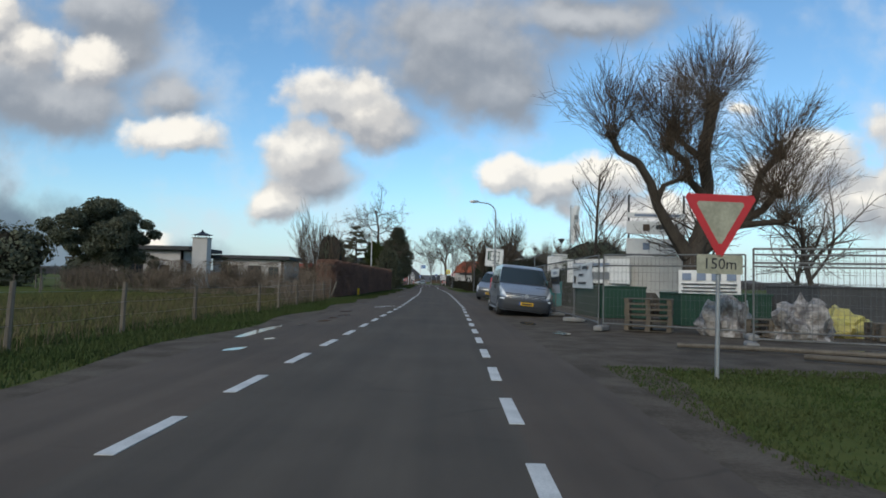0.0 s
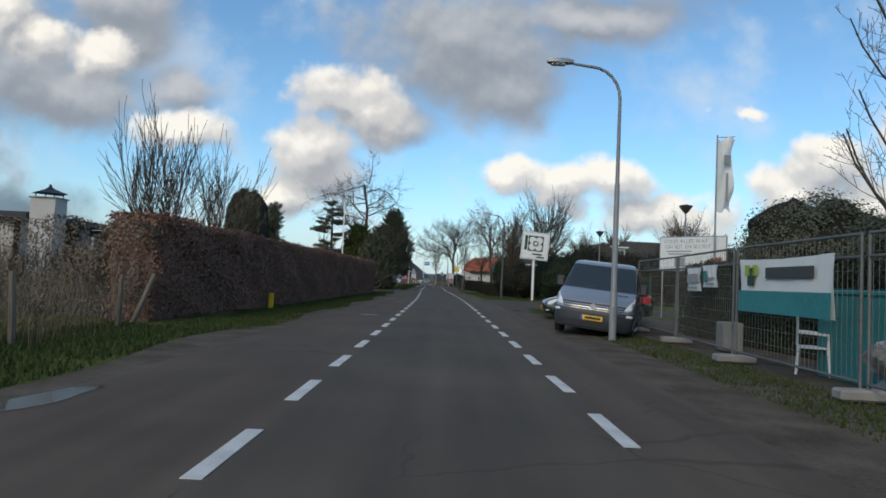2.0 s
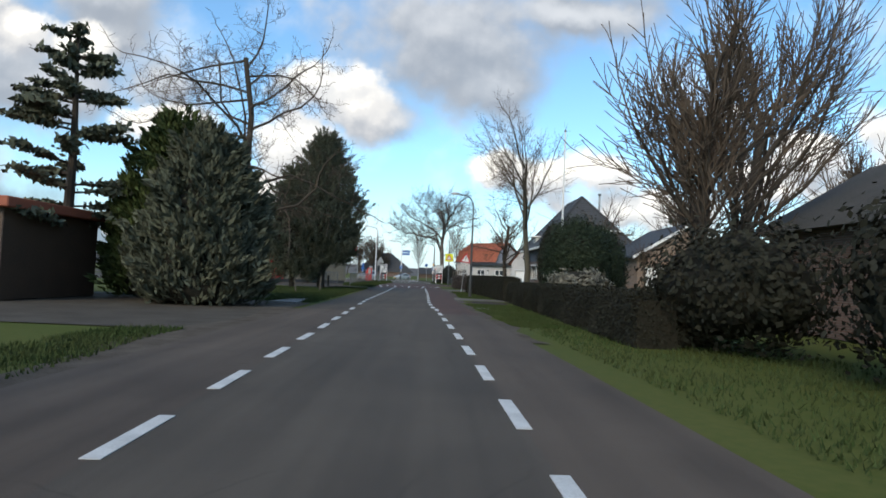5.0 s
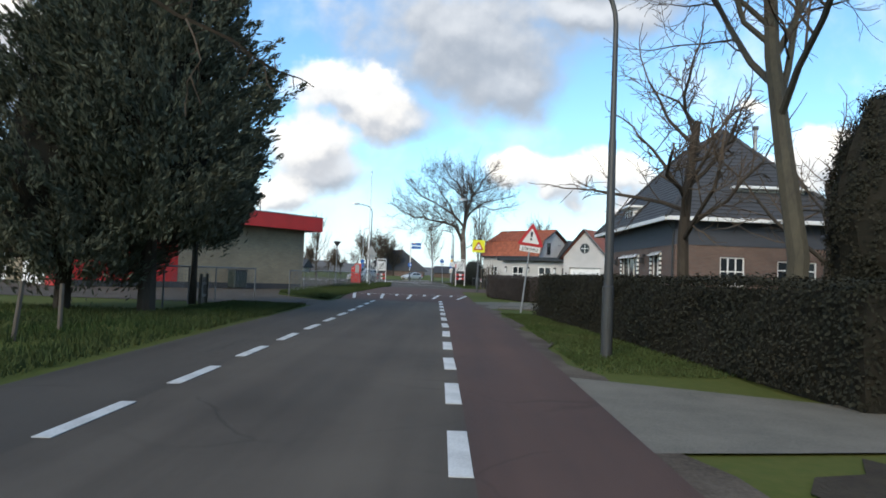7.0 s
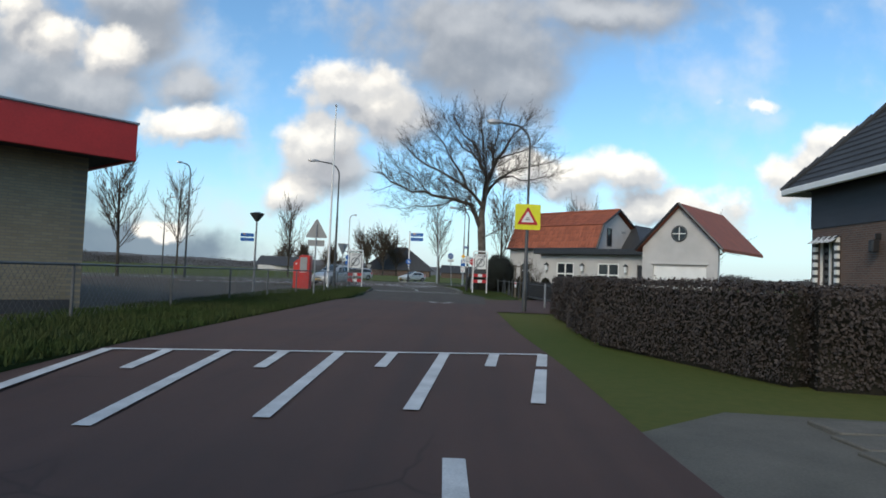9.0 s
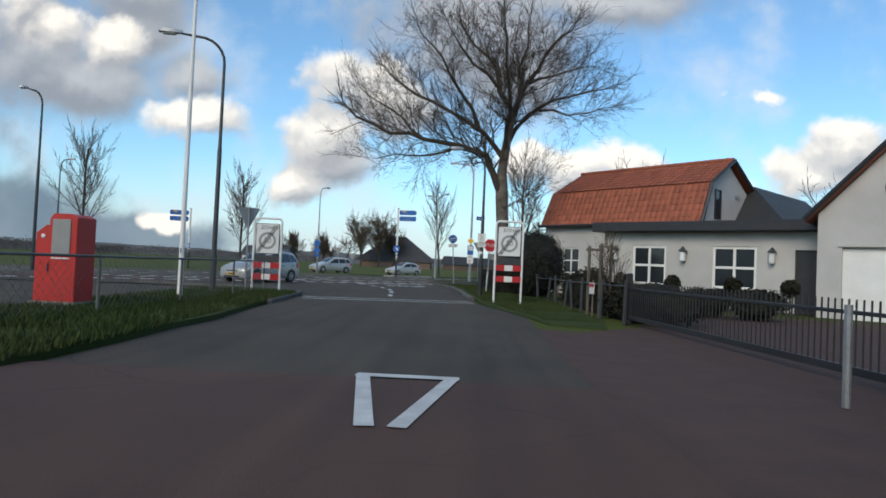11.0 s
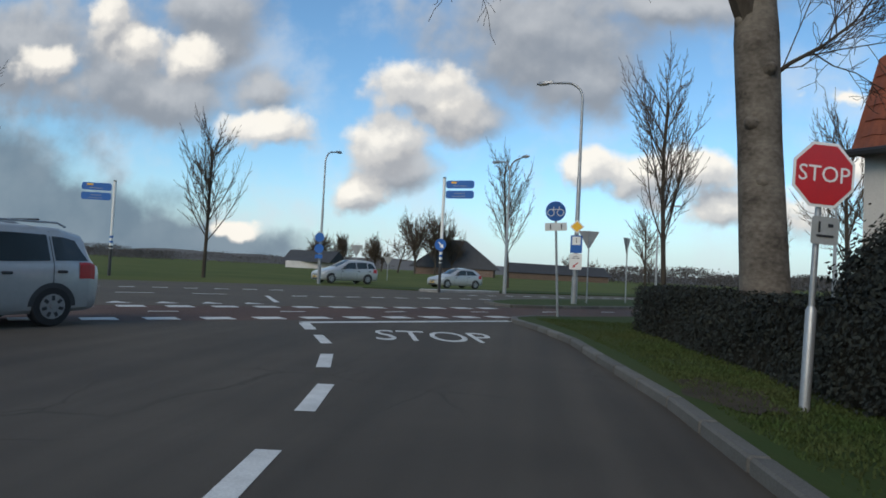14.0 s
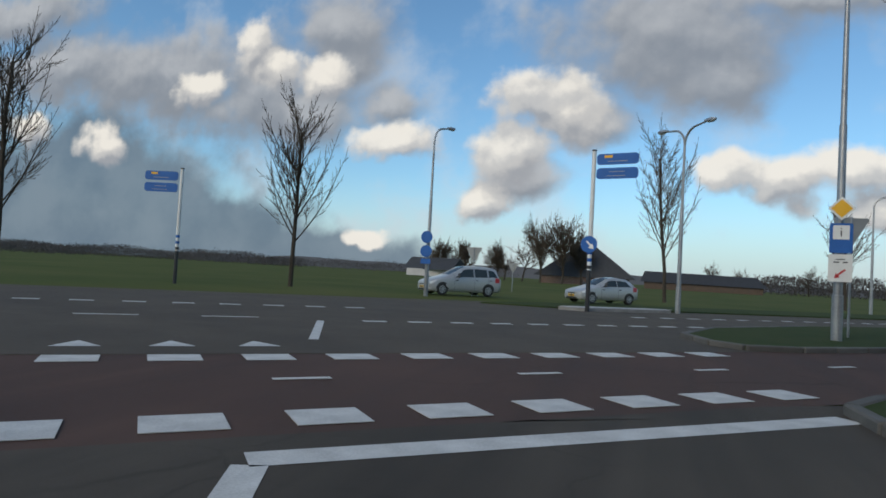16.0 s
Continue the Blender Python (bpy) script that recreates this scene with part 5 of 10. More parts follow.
def zone_sign(at, rz, label):
    r = sign_root("zone_sign", at, label, rz, cat="zone sign", group="end-of-zone signs")
    s = Shape()
    pts = [(-0.46, 0.03, -0.2), (-0.46, 0.03, 2.66)] + [(-0.46 + 0.12 * (1 - math.cos(t)), 0.03, 2.66 + 0.12 * math.sin(t)) for t in (0.5, 1.0, 1.57)]
    pts += [(-x, y, z) for x, y, z in reversed(pts)]
    part("frame", s.tube(pts, 0.038, 10), "white", r, "white tubular frame", smooth=True)
    plate(r, "panel", round_rect(0.8, 1.02, 0.05, 2.1), "black", 0.0, 0.02)
    plate(r, "face", round_rect(0.76, 0.98, 0.04, 2.1), "signwhite", -0.004, 0.003)
    write(r, "ZONE", 0.17, 0.0, 2.47, "darkgrey", -0.008)
    ring = Shape()
    for i in range(28):
        a0, a1 = 2 * math.pi * i / 28, 2 * math.pi * (i + 1) / 28
        ring.quad(*[(q_ * math.cos(t), -0.0075, 2.03 + q_ * math.sin(t)) for q_, t in ((0.21, a0), (0.29, a0), (0.29, a1), (0.21, a1))])
    part("ring", ring, "signgrey", r)
    write(r, "30", 0.27, 0, 2.03, "signgrey", -0.008)
    for k in (-0.055, 0.0, 0.055):
        part("stroke", Shape().slab([(-0.335 + k, 1.64), (-0.305 + k, 1.64), (0.335 + k, 2.55), (0.305 + k, 2.55)], Matrix.Translation((0, -0.011 - abs(k) * 0.02, 0)), 0.003), "black", r)
    plate(r, "back_board", [(-0.42, 1.32), (0.42, 1.32), (0.42, 1.54), (-0.42, 1.54)], "plastic", 0.02, 0.01)
    for z in (1.2, 0.82):
        b_ = part("barrier_board", Shape().box((0, 0.0, z), (0.86, 0.03, 0.2), 0.005), "signred", r, "red and white striped board")
        part("white_block", Shape().box((0, -0.018, z), (0.28, 0.006, 0.19)), "signwhite", b_)
    return r


zone_sign((0.41, 165.72, 0.03), 3, "white tubular end-of-zone sign on the grass verge")
zl = zone_sign((-7.74, 165.3, -0.24), 2, "white tubular end-of-zone sign on the grass island")

# stop sign
s4 = sign_root("stop_sign", (0.06, 173.95, 0.05), "red octagonal stop sign on a thin grey pole", 12, (0, 2.4))
pole(s4, 2.42, 0.028)
plate(s4, "rim", poly_n(8, 0.33, math.pi / 8, 2.22), "signwhite")
plate(s4, "face", poly_n(8, 0.30, math.pi / 8, 2.22), "signred", -0.004, 0.003)
part("sleeve", Shape().tube([(0, 0.045, -0.3), (0, 0.045, 0.95), (0, 0.045, 0.99)], [0.048, 0.048, 0.03], 12), "galv", s4, smooth=True)
write(s4, "STOP", 0.215, 0, 2.22, "signwhite")
plate(s4, "route_plate", round_rect(0.27, 0.26, 0.02, 1.70, 0.05), "signgrey", 0.0)
bars(s4, [(0.05, 1.65, 0.17, 0.02), (-0.01, 1.73, 0.02, 0.1), (0.1, 1.75, 0.05, 0.03)], "black")

# plates on the lamp at the stop line
s5 = sign_root("route_sign", (-0.38, 170.53, 0.0), "white bicycle-route plates strapped to a lamp post", 2)
plate(s5, "edge", round_rect(0.31, 0.38, 0.02, 2.43), "green", -0.085, 0.006, "thin green edge")
plate(s5, "route_plate", round_rect(0.295, 0.365, 0.018, 2.43), "signwhite", -0.089, 0.005)
write(s5, "17", 0.085, 0, 2.425, "green", -0.095)
part("arrow", Shape().box((0.01, -0.0945, 2.555), (0.10, 0.003, 0.012)).add([(-0.055, -0.0935, 2.555), (-0.02, -0.0935, 2.58), (-0.02, -0.0935, 2.53)], [(0, 1, 2)]), "black", s5)
ring = Shape()
for i in range(20):
    a0, a1 = 2 * math.pi * i / 20, 2 * math.pi * (i + 1) / 20
    ring.quad(*[(q_ * math.cos(t), -0.0945, 2.425 + q_ * math.sin(t)) for q_, t in ((0.068, a0), (0.079, a0), (0.079, a1), (0.068, a1))])
part("ring", ring, "green", s5)
for dx in (-0.045, 0.045):
    ring = Shape()
    for i in range(12):
        a0, a1 = 2 * math.pi * i / 12, 2 * math.pi * (i + 1) / 12
        ring.quad(*[(dx + q_ * math.cos(t), -0.0945, 2.305 + q_ * math.sin(t)) for q_, t in ((0.024, a0), (0.031, a0), (0.031, a1), (0.024, a1))])
    part("wheel_mark", ring, "signgrey", s5)
plate(s5, "small_plate", round_rect(0.33, 0.155, 0.015, 2.135), "signwhite", -0.085, 0.006)
bars(s5, [(0, 2.165, 0.27, 0.026), (0, 2.11, 0.22, 0.022)], "signgrey", -0.091)
plate(s5, "lower_box", round_rect(0.10, 0.11, 0.015, 1.82), "signwhite", -0.1, 0.03)
s6 = sign_root("street_name_sign", (-0.38, 170.56, 0.0), "small blue street-name plate on a lamp post", 60)
plate(s6, "plate", round_rect(0.62, 0.15, 0.02, 3.22, -0.28), "blue", -0.05, 0.01)
bars(s6, [(-0.28, 3.22, 0.42, 0.045)], "signwhite", -0.053)


def direction_sign(at, h, side, label, rz=0.0):
    r = sign_root("direction_sign", at, label, rz, cat="direction sign", group="blue direction signs")
    part("pole", Shape().tube([(0, 0.05, 1.5), (0, 0.05, h)], 0.085, 12), "signwhite", r, smooth=True)
    part("pole_foot", Shape().tube([(0, 0.05, -0.3), (0, 0.05, 1.5)], 0.087, 12), "black", r, smooth=True)
    for k in range(3):
        z = 1.55 + 0.28 * k
        part("band", Shape().tube([(0, 0.05, z), (0, 0.05, z + 0.13)], 0.089, 12), "blue" if k else "black", r)
    part("cap", Shape().tube([(0, 0.05, h), (0, 0.05, h + 0.06)], 0.09, 12), "black", r)
    for z in (h - 0.35, h - 0.9):
        x = side * 0.95
        b_ = plate(r, "board", round_rect(1.6, 0.42, 0.12, z, x), "blue", -0.05, 0.05)
        if z > h - 0.6:
            plate(b_, "route_patch", round_rect(0.32, 0.1, 0.02, z + 0.1, x - 0.35), "amber", -0.055, 0.003)
            rows = [(x, z - 0.09, 0.75, 0.026)]
        else:
            rows = [(x, z + 0.06, 0.6, 0.024), (x - 0.05, z - 0.1, 0.75, 0.024)]
        for bx, bz, bw, bh in rows:
            part("writing_bar", Shape().box((bx, -0.053, bz), (bw, 0.003, bh)), "signgrey", b_)
    return r


d1 = direction_sign((-7.05, 202.0, 0.1), 6.15, 1, "tall pole with two blue direction boards on the island", -14)
plate(d1, "keep_side_disc", poly_n(20, 0.33, 0, 2.5), "blue", -0.1, 0.01)
part("arrow", Shape().slab([(-0.12, 2.6), (0.05, 2.43), (-0.04, 2.36), (0.2, 2.32), (0.14, 2.55), (0.09, 2.48), (-0.08, 2.66)], Matrix.Translation((0, -0.106, 0)), 0.003), "signwhite", d1)
direction_sign((-25.9, 201.2, 0), 5.35, -1, "pole with two blue direction boards beyond the main road", 14)

# bicycle-path sign and the plates on the tall lamp
s7 = sign_root("bicycle_sign", (-1.58, 185.45, 0.05), "round blue bicycle sign with a white arrow plate", -2, (0, -3.4))
pole(s7, 3.2, 0.033)
plate(s7, "disc", poly_n(28, 0.275, 0, 2.95), "blue")
for dx in (-0.13, 0.13):
    ring = Shape()
    for i in range(16):
        a0, a1 = 2 * math.pi * i / 16, 2 * math.pi * (i + 1) / 16
        ring.quad(*[(dx + q_ * math.cos(t), -0.005, 2.91 + q_ * math.sin(t)) for q_, t in ((0.08, a0), (0.1, a0), (0.1, a1), (0.08, a1))])
    part("wheel_mark", ring, "signwhite", s7)
bars(s7, [(0.0, 3.0, 0.2, 0.02), (-0.05, 3.03, 0.02, 0.1), (0.1, 3.03, 0.02, 0.1)], "signwhite", -0.005, "frame_mark")
plate(s7, "arrow_plate", round_rect(0.60, 0.22, 0.02, 2.52), "signwhite")
bars(s7, [(-0.15, 2.52, 0.03, 0.14), (0.15, 2.52, 0.03, 0.14)], "black", -0.005, "arrow")
s8 = sign_root("sign_cluster", (-0.42, 194.38, 0.08), "priority diamond and blue plates strapped to a lamp", -12)
plate(s8, "diamond", poly_n(4, 0.29, 0, 3.2), "signwhite", -0.08, 0.006)
plate(s8, "diamond_face", poly_n(4, 0.225, 0, 3.2), "amber", -0.085, 0.004)
plate(s8, "information_plate", round_rect(0.48, 0.72, 0.03, 2.48), "blue", -0.08, 0.006)
plate(s8, "information_field", round_rect(0.34, 0.34, 0.02, 2.62), "signwhite", -0.085, 0.004)
write(s8, "i", 0.32, 0, 2.62, "black", -0.088)
plate(s8, "moped_plate", round_rect(0.5, 0.66, 0.03, 1.76), "signwhite", -0.08, 0.006)
part("arrow", Shape().slab([(-0.12, 1.51), (0.0, 1.54), (-0.03, 1.58), (0.12, 1.71), (0.09, 1.74), (-0.06, 1.61), (-0.09, 1.64)], Matrix.Translation((0, -0.085, 0)), 0.003), "signred", s8)
bars(s8, [(-0.08, 1.9, 0.12, 0.03), (0.1, 1.9, 0.1, 0.03), (0.0, 1.97, 0.2, 0.02)], "black", -0.085, "moped_mark")


def back_sign(at, h, rz, down=True, cat="road sign", lab="back of a grey triangular give-way sign"):
    r = sign_root("give_way_sign", at, lab, rz, cat=cat, group="give-way signs round the junction")
    pole(r, h, 0.03, y=-0.03)
    plate(r, "plate", triangle(0.5, h - 0.3, not down), "signgrey")
    return r


back_sign((0.25, 196.2, 0.08), 3.2, 10)
back_sign((2.39, 199.4, 0), 3.25, 60)
back_sign((-14.1, 210.8, 0), 2.7, 0)
back_sign((-15.5, 228.0, 0), 2.3, 0)
back_sign((-8.8, 166.4, 0.1), 2.9, 50)
w2 = back_sign((-7.05, 150.4, 0.08), 3.0, 0, False, lab="back of a grey triangular warning sign")
plate(w2, "lower_plate", round_rect(0.7, 0.25, 0.02, 2.2), "signgrey")
s9 = sign_root("blue_sign_post", (-15.35, 206.5, 0), "blue route discs on a post beyond the road", 0)
pole(s9, 3.2, 0.03, y=-0.06)
plate(s9, "disc", poly_n(20, 0.3, 0, 2.9), "blue", -0.12, 0.01)
plate(s9, "disc", poly_n(20, 0.3, 0, 2.2), "blue", -0.12, 0.01)
plate(s9, "route_plate", round_rect(0.5, 0.25, 0.02, 1.7), "blue", -0.12, 0.01)

# flag poles and marker posts
def flag_pole(at, h, r, label, mat="white"):
    root = thing("flag_pole", label, "flag pole", "", at)
    part("pole", Shape().tube([(0, 0, -0.2), (0, 0, h * 0.5), (0, 0, h)], [r, r * 0.8, r * 0.5], 10), mat, root, smooth=True)
    part("finial", Shape().lathe((0, 0, h), [(0.01, 0), (r * 1.1, 0.04), (r * 1.1, 0.1), (0.01, 0.15)], 10), "galv", root, smooth=True)
    part("cleat", Shape().box((0, -r, 1.2), (0.03, 0.05, 0.12), 0.01), "galv", root)
    return root


flag_pole((-8.3, 73.7, 0), 6.85, 0.06, "white flag pole behind the beech hedge")
flag_pole((6.45, 106.3, 0), 9.4, 0.07, "tall white flag pole behind the laurel")
flag_pole((-8.55, 160.6, 0.1), 10.6, 0.07, "tall white flag pole on the grass island")
r = thing("marker_post", "small yellow marker post in the grass", "marker post", "", (-6.3, 48.0, 0))
part("post", Shape().box((0, 0, 0.25), (0.16, 0.05, 0.55), 0.01), "plate_y", r)
part("cap", Shape().box((0, 0, 0.54), (0.17, 0.06, 0.04), 0.01), "plastic", r)
for x, y in ((7.24, 67.3), (6.47, 58.5)):
    r = thing("bollard", "stubby pale concrete bollard beside the driveway", "bollard", "concrete bollards", (x, y, 0))
    part("body", Shape().lathe((0, 0, 0), [(0.17, -0.1), (0.16, 0.1), (0.11, 0.46), (0.08, 0.54), (0.02, 0.56)], 10), "concrete", r, smooth=True)
r = thing("oil_cabinet", "red steel roadside cabinet with a white panel", "cabinet", "", (-9.0, 156.4, 0.22), 0)
side = [(-0.14, -0.05), (0.40, -0.05), (0.40, 1.60), (0.28, 1.66), (-0.06, 1.66), (-0.14, 1.56)]
body = Shape()
body.add([(x, -0.31, z) for x, z in side] + [(x, 0.31, z) for x, z in side], [tuple(range(6)), tuple(range(11, 5, -1))] + [(k, k + 6, (k + 1) % 6 + 6, (k + 1) % 6) for k in range(6)])
part("body", body, "red", r)
part("corner_strip", Shape().box((0.385, -0.30, 0.78), (0.05, 0.05, 1.6), 0.012), "red", r)
pod = [(-0.42, -0.05), (-0.143, -0.05), (-0.143, 1.42), (-0.22, 1.44), (-0.42, 1.28)]
s = Shape()
s.add([(x, -0.27, z) for x, z in pod] + [(x, 0.27, z) for x, z in pod], [tuple(range(5)), tuple(range(9, 4, -1))] + [(k, k + 5, (k + 1) % 5 + 5, (k + 1) % 5) for k in range(5)])
part("side_pod", s, "red", r)
part("panel", Shape().box((0.10, -0.322, 1.20), (0.36, 0.02, 0.70), 0.01), "signgrey", r, "pale information panel")
part("panel_strip", Shape().box((0.10, -0.324, 0.80), (0.36, 0.02, 0.03), 0.004), "white", r)
part("button", Shape().lathe((0, 0, 0), [(0.04, -0.01), (0.04, 0.012), (0.01, 0.02)], 10), "signwhite", r).matrix_local = pose(-0.28, -0.275, 1.22, 90)
part("handle", Shape().box((-0.13, -0.33, 0.62), (0.025, 0.03, 0.16), 0.008), "darkgrey", r)
part("plinth", Shape().box((0.0, 0, -0.1), (0.95, 0.72, 0.14), 0.02), "concrete", r)


# ---- buildings ----
def frame_at(p, d):
    """A wall frame: local x along d on the plan, z up, local y into the wall (front faces -y)."""
    d = Vector((d[0], d[1], 0)).normalized()
    return Matrix(((d.x, -d.y, 0, p[0]), (d.y, d.x, 0, p[1]), (0, 0, 1, 0), (0, 0, 0, 1)))


def wall_with_holes(m, w, h, holes, thick, gable=None):
    """A wall w wide and h high with openings (x0, z0, x1, z1), as blocks between them."""
    s = Shape()
    xs = sorted({0.0, w, *[v for q in holes for v in (q[0], q[2])]})
    zs = sorted({0.0, h, *[v for q in holes for v in (q[1], q[3])]})
    for x0, x1 in zip(xs, xs[1:]):
        run = None
        for z0, z1 in zip(zs, zs[1:]):
            hole = any(q[0] < (x0 + x1) / 2 < q[2] and q[1] < (z0 + z1) / 2 < q[3] for q in holes)
            if not hole:
                s.box(((x0 + x1) / 2, thick / 2, (z0 + z1) / 2), (x1 - x0, thick, z1 - z0), m=m)
    if gable:
        s.slab([(0, h), (w, h), (w / 2, h + gable)], m, thick)
    return s.weld()


def window(root, m, q, frame_mat="white", cols=2, rows=1, depth=0.08, bar=0.06, pane="glass", name="window"):
    """Frame, glazing bars, sill and panes in the opening q."""
    x0, z0, x1, z1 = q
    w, h = x1 - x0, z1 - z0
    gx = [bar + (w - bar) * i / cols for i in range(cols + 1)]
    gz = [bar + (h - bar) * i / rows for i in range(rows + 1)]
    fr = wall_with_holes(m @ Matrix.Translation((x0, depth - 0.035, z0)), w, h, [(xa, za, xb - bar, zb - bar) for xa, xb in zip(gx, gx[1:]) for za, zb in zip(gz, gz[1:])], 0.07)
    win = part(name, fr, frame_mat, root)
    part("pane", Shape().box(((x0 + x1) / 2, depth + 0.02, (z0 + z1) / 2), (w - bar, 0.012, h - bar), m=m), pane, win)
    if name == "window":
        part("sill", Shape().box(((x0 + x1) / 2, -0.02, z0 - 0.03), (w + 0.12, 0.14, 0.05), 0.008, m=m), "concrete", win)
    return win


def room_back(root, m, w, h, d, name="dark_room_panel"):
    """A dark panel behind the openings, coloured to stand for the unlit rooms."""
    part(name, Shape().box((w / 2, d, h / 2), (w - 0.4, 0.1, h - 0.2), m=m), "core", root)


def tile_rows(root, corner, along, up, length, slope, mat, tile_w=0.30, tile_l=0.36, limit=330, trim=None):
    """Pantiles laid in courses up a roof plane; trim(u, v) tells whether a tile lies on it."""
    a, u = Vector(along).normalized(), Vector(up).normalized()
    nrm = a.cross(u).normalized()
    if nrm.z < 0:
        nrm = -nrm
    s = Shape()
    w, l = tile_w, tile_l
    prof = [(-w / 2, 0.0), (-w * 0.3, 0.035), (-w * 0.05, 0.04), (w * 0.2, 0.012), (w / 2, 0.004)]
    for y_, dz in ((-l * 0.55, 0.03), (l * 0.5, 0.0)):
        s.v += [(x, y_, z + dz) for x, z in prof]
    s.f += [(i, i + 1, i + 6, i + 5) for i in range(4)]
    k = len(s.v)
    s.v += [(x, -l * 0.55, z + 0.012) for x, z in prof]
    s.f += [(i + 1, i, k + i, k + i + 1) for i in range(4)]
    me = s.mesh("roof_tile", M[mat], smooth=False, fix=False)
    basis = Matrix((a.to_4d(), u.to_4d(), nrm.to_4d(), (0, 0, 0, 1))).transposed()
    basis = Matrix(((a.x, u.x, nrm.x, 0), (a.y, u.y, nrm.y, 0), (a.z, u.z, nrm.z, 0), (0, 0, 0, 1)))
    nx, ny = int(length / w), int(slope / (l * 0.92))
    cells = [(i, j) for j in range(ny) for i in range(nx) if trim is None or trim((i + 0.5) * w, (j + 0.5) * l * 0.92)]
    rest = Shape()
    rg = random.Random(7)
    for c, (i, j) in enumerate(cells):
        p = Vector(corner) + a * (i + 0.5) * w + u * (j + 0.5) * l * 0.92 + nrm * (0.02 + rg.uniform(0, 0.008))
        mt = Matrix.Translation(p) @ basis @ Matrix.Rotation(rg.uniform(-0.012, 0.012), 4, "Z")
        if c < limit:
            ob = new("roof_tile", me)
            ob.parent = root
            ob.matrix_basis = mt
        else:
            rest.add([mt @ v.co for v in me.vertices], [tuple(f.vertices) for f in me.polygons])
    if rest.v:
        tagged(part("roof_tiles", rest, mat, root, fix=False), kind="stuff")


# bungalow with a chimney behind the meadow
b = thing("bungalow", "low white flat-roofed bungalow with a tall chimney", "house")
m1 = frame_at((-33.2, 65.0), (1, 0))
part("wall", wall_with_holes(m1, 6.6, 3.7, [(0.9, 0.9, 2.6, 2.4), (4.2, 0.0, 5.2, 2.2)], 0.25), "render", b)
window(b, m1, (0.9, 0.9, 2.6, 2.4), "door_brown", 2)
part("door", Shape().box((4.7, 0.12, 1.1), (0.98, 0.06, 2.2), m=m1), "door_brown", b)
m1b = frame_at((-26.6, 65.0), (0, 1))
part("wall", wall_with_holes(m1b, 8.0, 3.7, [(1.0, 0.6, 3.0, 2.4)], 0.25), "render", b)
window(b, m1b, (1.0, 0.6, 3.0, 2.4), "door_brown", 2)
part("roof", Shape().box((-30.0, 69.2, 3.95), (8.6, 9.6, 0.42), 0.04), "roof_felt", b, "flat roof with a dark fascia")
part("wall", Shape().box((-36, 69, 1.3), (5, 7, 2.6), 0.02), "render", b)
part("roof", Shape().box((-36, 69, 2.72), (5.6, 7.6, 0.24), 0.03), "roof_felt", b)
m2 = frame_at((-26.4, 73.0), (1, 0))
holes = [(1.0, 0.0, 2.9, 2.5), (4.0, 0.0, 5.6, 2.5), (6.4, 0.9, 7.6, 2.4)]
part("wall", wall_with_holes(m2, 8.2, 3.2, holes, 0.25), "render", b)
for q in holes[:2]:
    window(b, m2, q, "door_brown", 2, pane="glass", name="glazed_door")
window(b, m2, holes[2], "door_brown", 2)
part("wall", Shape().box((-18.4, 77, 1.6), (0.25, 8, 3.2)), "render", b)
part("roof", Shape().box((-22.2, 77.0, 3.42), (9.4, 9.0, 0.42), 0.04), "roof_felt", b)
ch = part("chimney", Shape().box((-24.55, 64.6, 2.45), (1.5, 1.2, 5.1), 0.02), "render", b)
part("chimney_cap", Shape().box((-24.55, 64.6, 5.02), (1.65, 1.35, 0.08), 0.01), "concrete", ch)
hood = Shape()
for dx in (-0.55, 0.55):
    for dy in (-0.45, 0.45):
        hood.tube([(-24.55 + dx, 64.6 + dy, 5.0), (-24.55 + dx, 64.6 + dy, 5.3)], 0.03, 6)
hood.lathe((-24.55, 64.6, 5.3), [(1.15, 0.0), (0.75, 0.12), (0.35, 0.26), (0.1, 0.42), (0.1, 0.5), (0.02, 0.58)], 4)
part("chimney_hood", hood, "black", ch, "dark pagoda-shaped hood")
room_back(b, m1, 6.6, 3.6, 5.0)
room_back(b, m2, 8.2, 3.1, 5.0)

# low building behind the hedge and further roofs
b = thing("outbuilding", "low dark outbuilding with an orange tiled edge", "outbuilding")
part("wall", Shape().box((-16.5, 92, 1.3), (8, 5, 2.6), 0.02), "door_brown", b)
part("roof", Shape().box((-16.5, 92, 2.75), (8.6, 5.6, 0.3), 0.03), "tile_red", b)

# wash building with a red fascia
C0, D1, D2 = Vector((-18.2, 127.0)), Vector((0.655, 0.756)), Vector((-0.756, 0.655))
bw = thing("wash_building", "buff brick wash building with a red fascia", "building")
side_l, front_l = 14.8, 17.9
M["brick_buff"] = brickwork("buff_brick", (0.30, 0.25, 0.165), (0.25, 0.205, 0.135), (0.21, 0.19, 0.15), along=tuple(D1))
M["brick_buff_2"] = brickwork("buff_brick_front", (0.30, 0.25, 0.165), (0.25, 0.205, 0.135), (0.21, 0.19, 0.15), along=tuple(D2))
inset = 0.85
P0 = C0 + D1 * inset + D2 * inset
ms = frame_at(P0, D1)
part("wall", Shape().box(((side_l - 2 * inset + 5.5) / 2, 0.15, 1.9), (side_l - 2 * inset - 5.5, 0.3, 3.3), m=ms), "brick_buff", bw, "buff brick side wall")
part("red_panel", Shape().box((2.75, 0.13, 1.85), (5.5, 0.3, 3.4), 0.02, m=ms), "red", bw)
part("plinth", Shape().box(((side_l - 2 * inset) / 2, 0.13, 0.12), (side_l - 2 * inset, 0.32, 0.34), m=ms), "roof_felt", bw)
mf = frame_at(P0 + D2 * (front_l - 2 * inset), -D2)
wf = front_l - 2 * inset
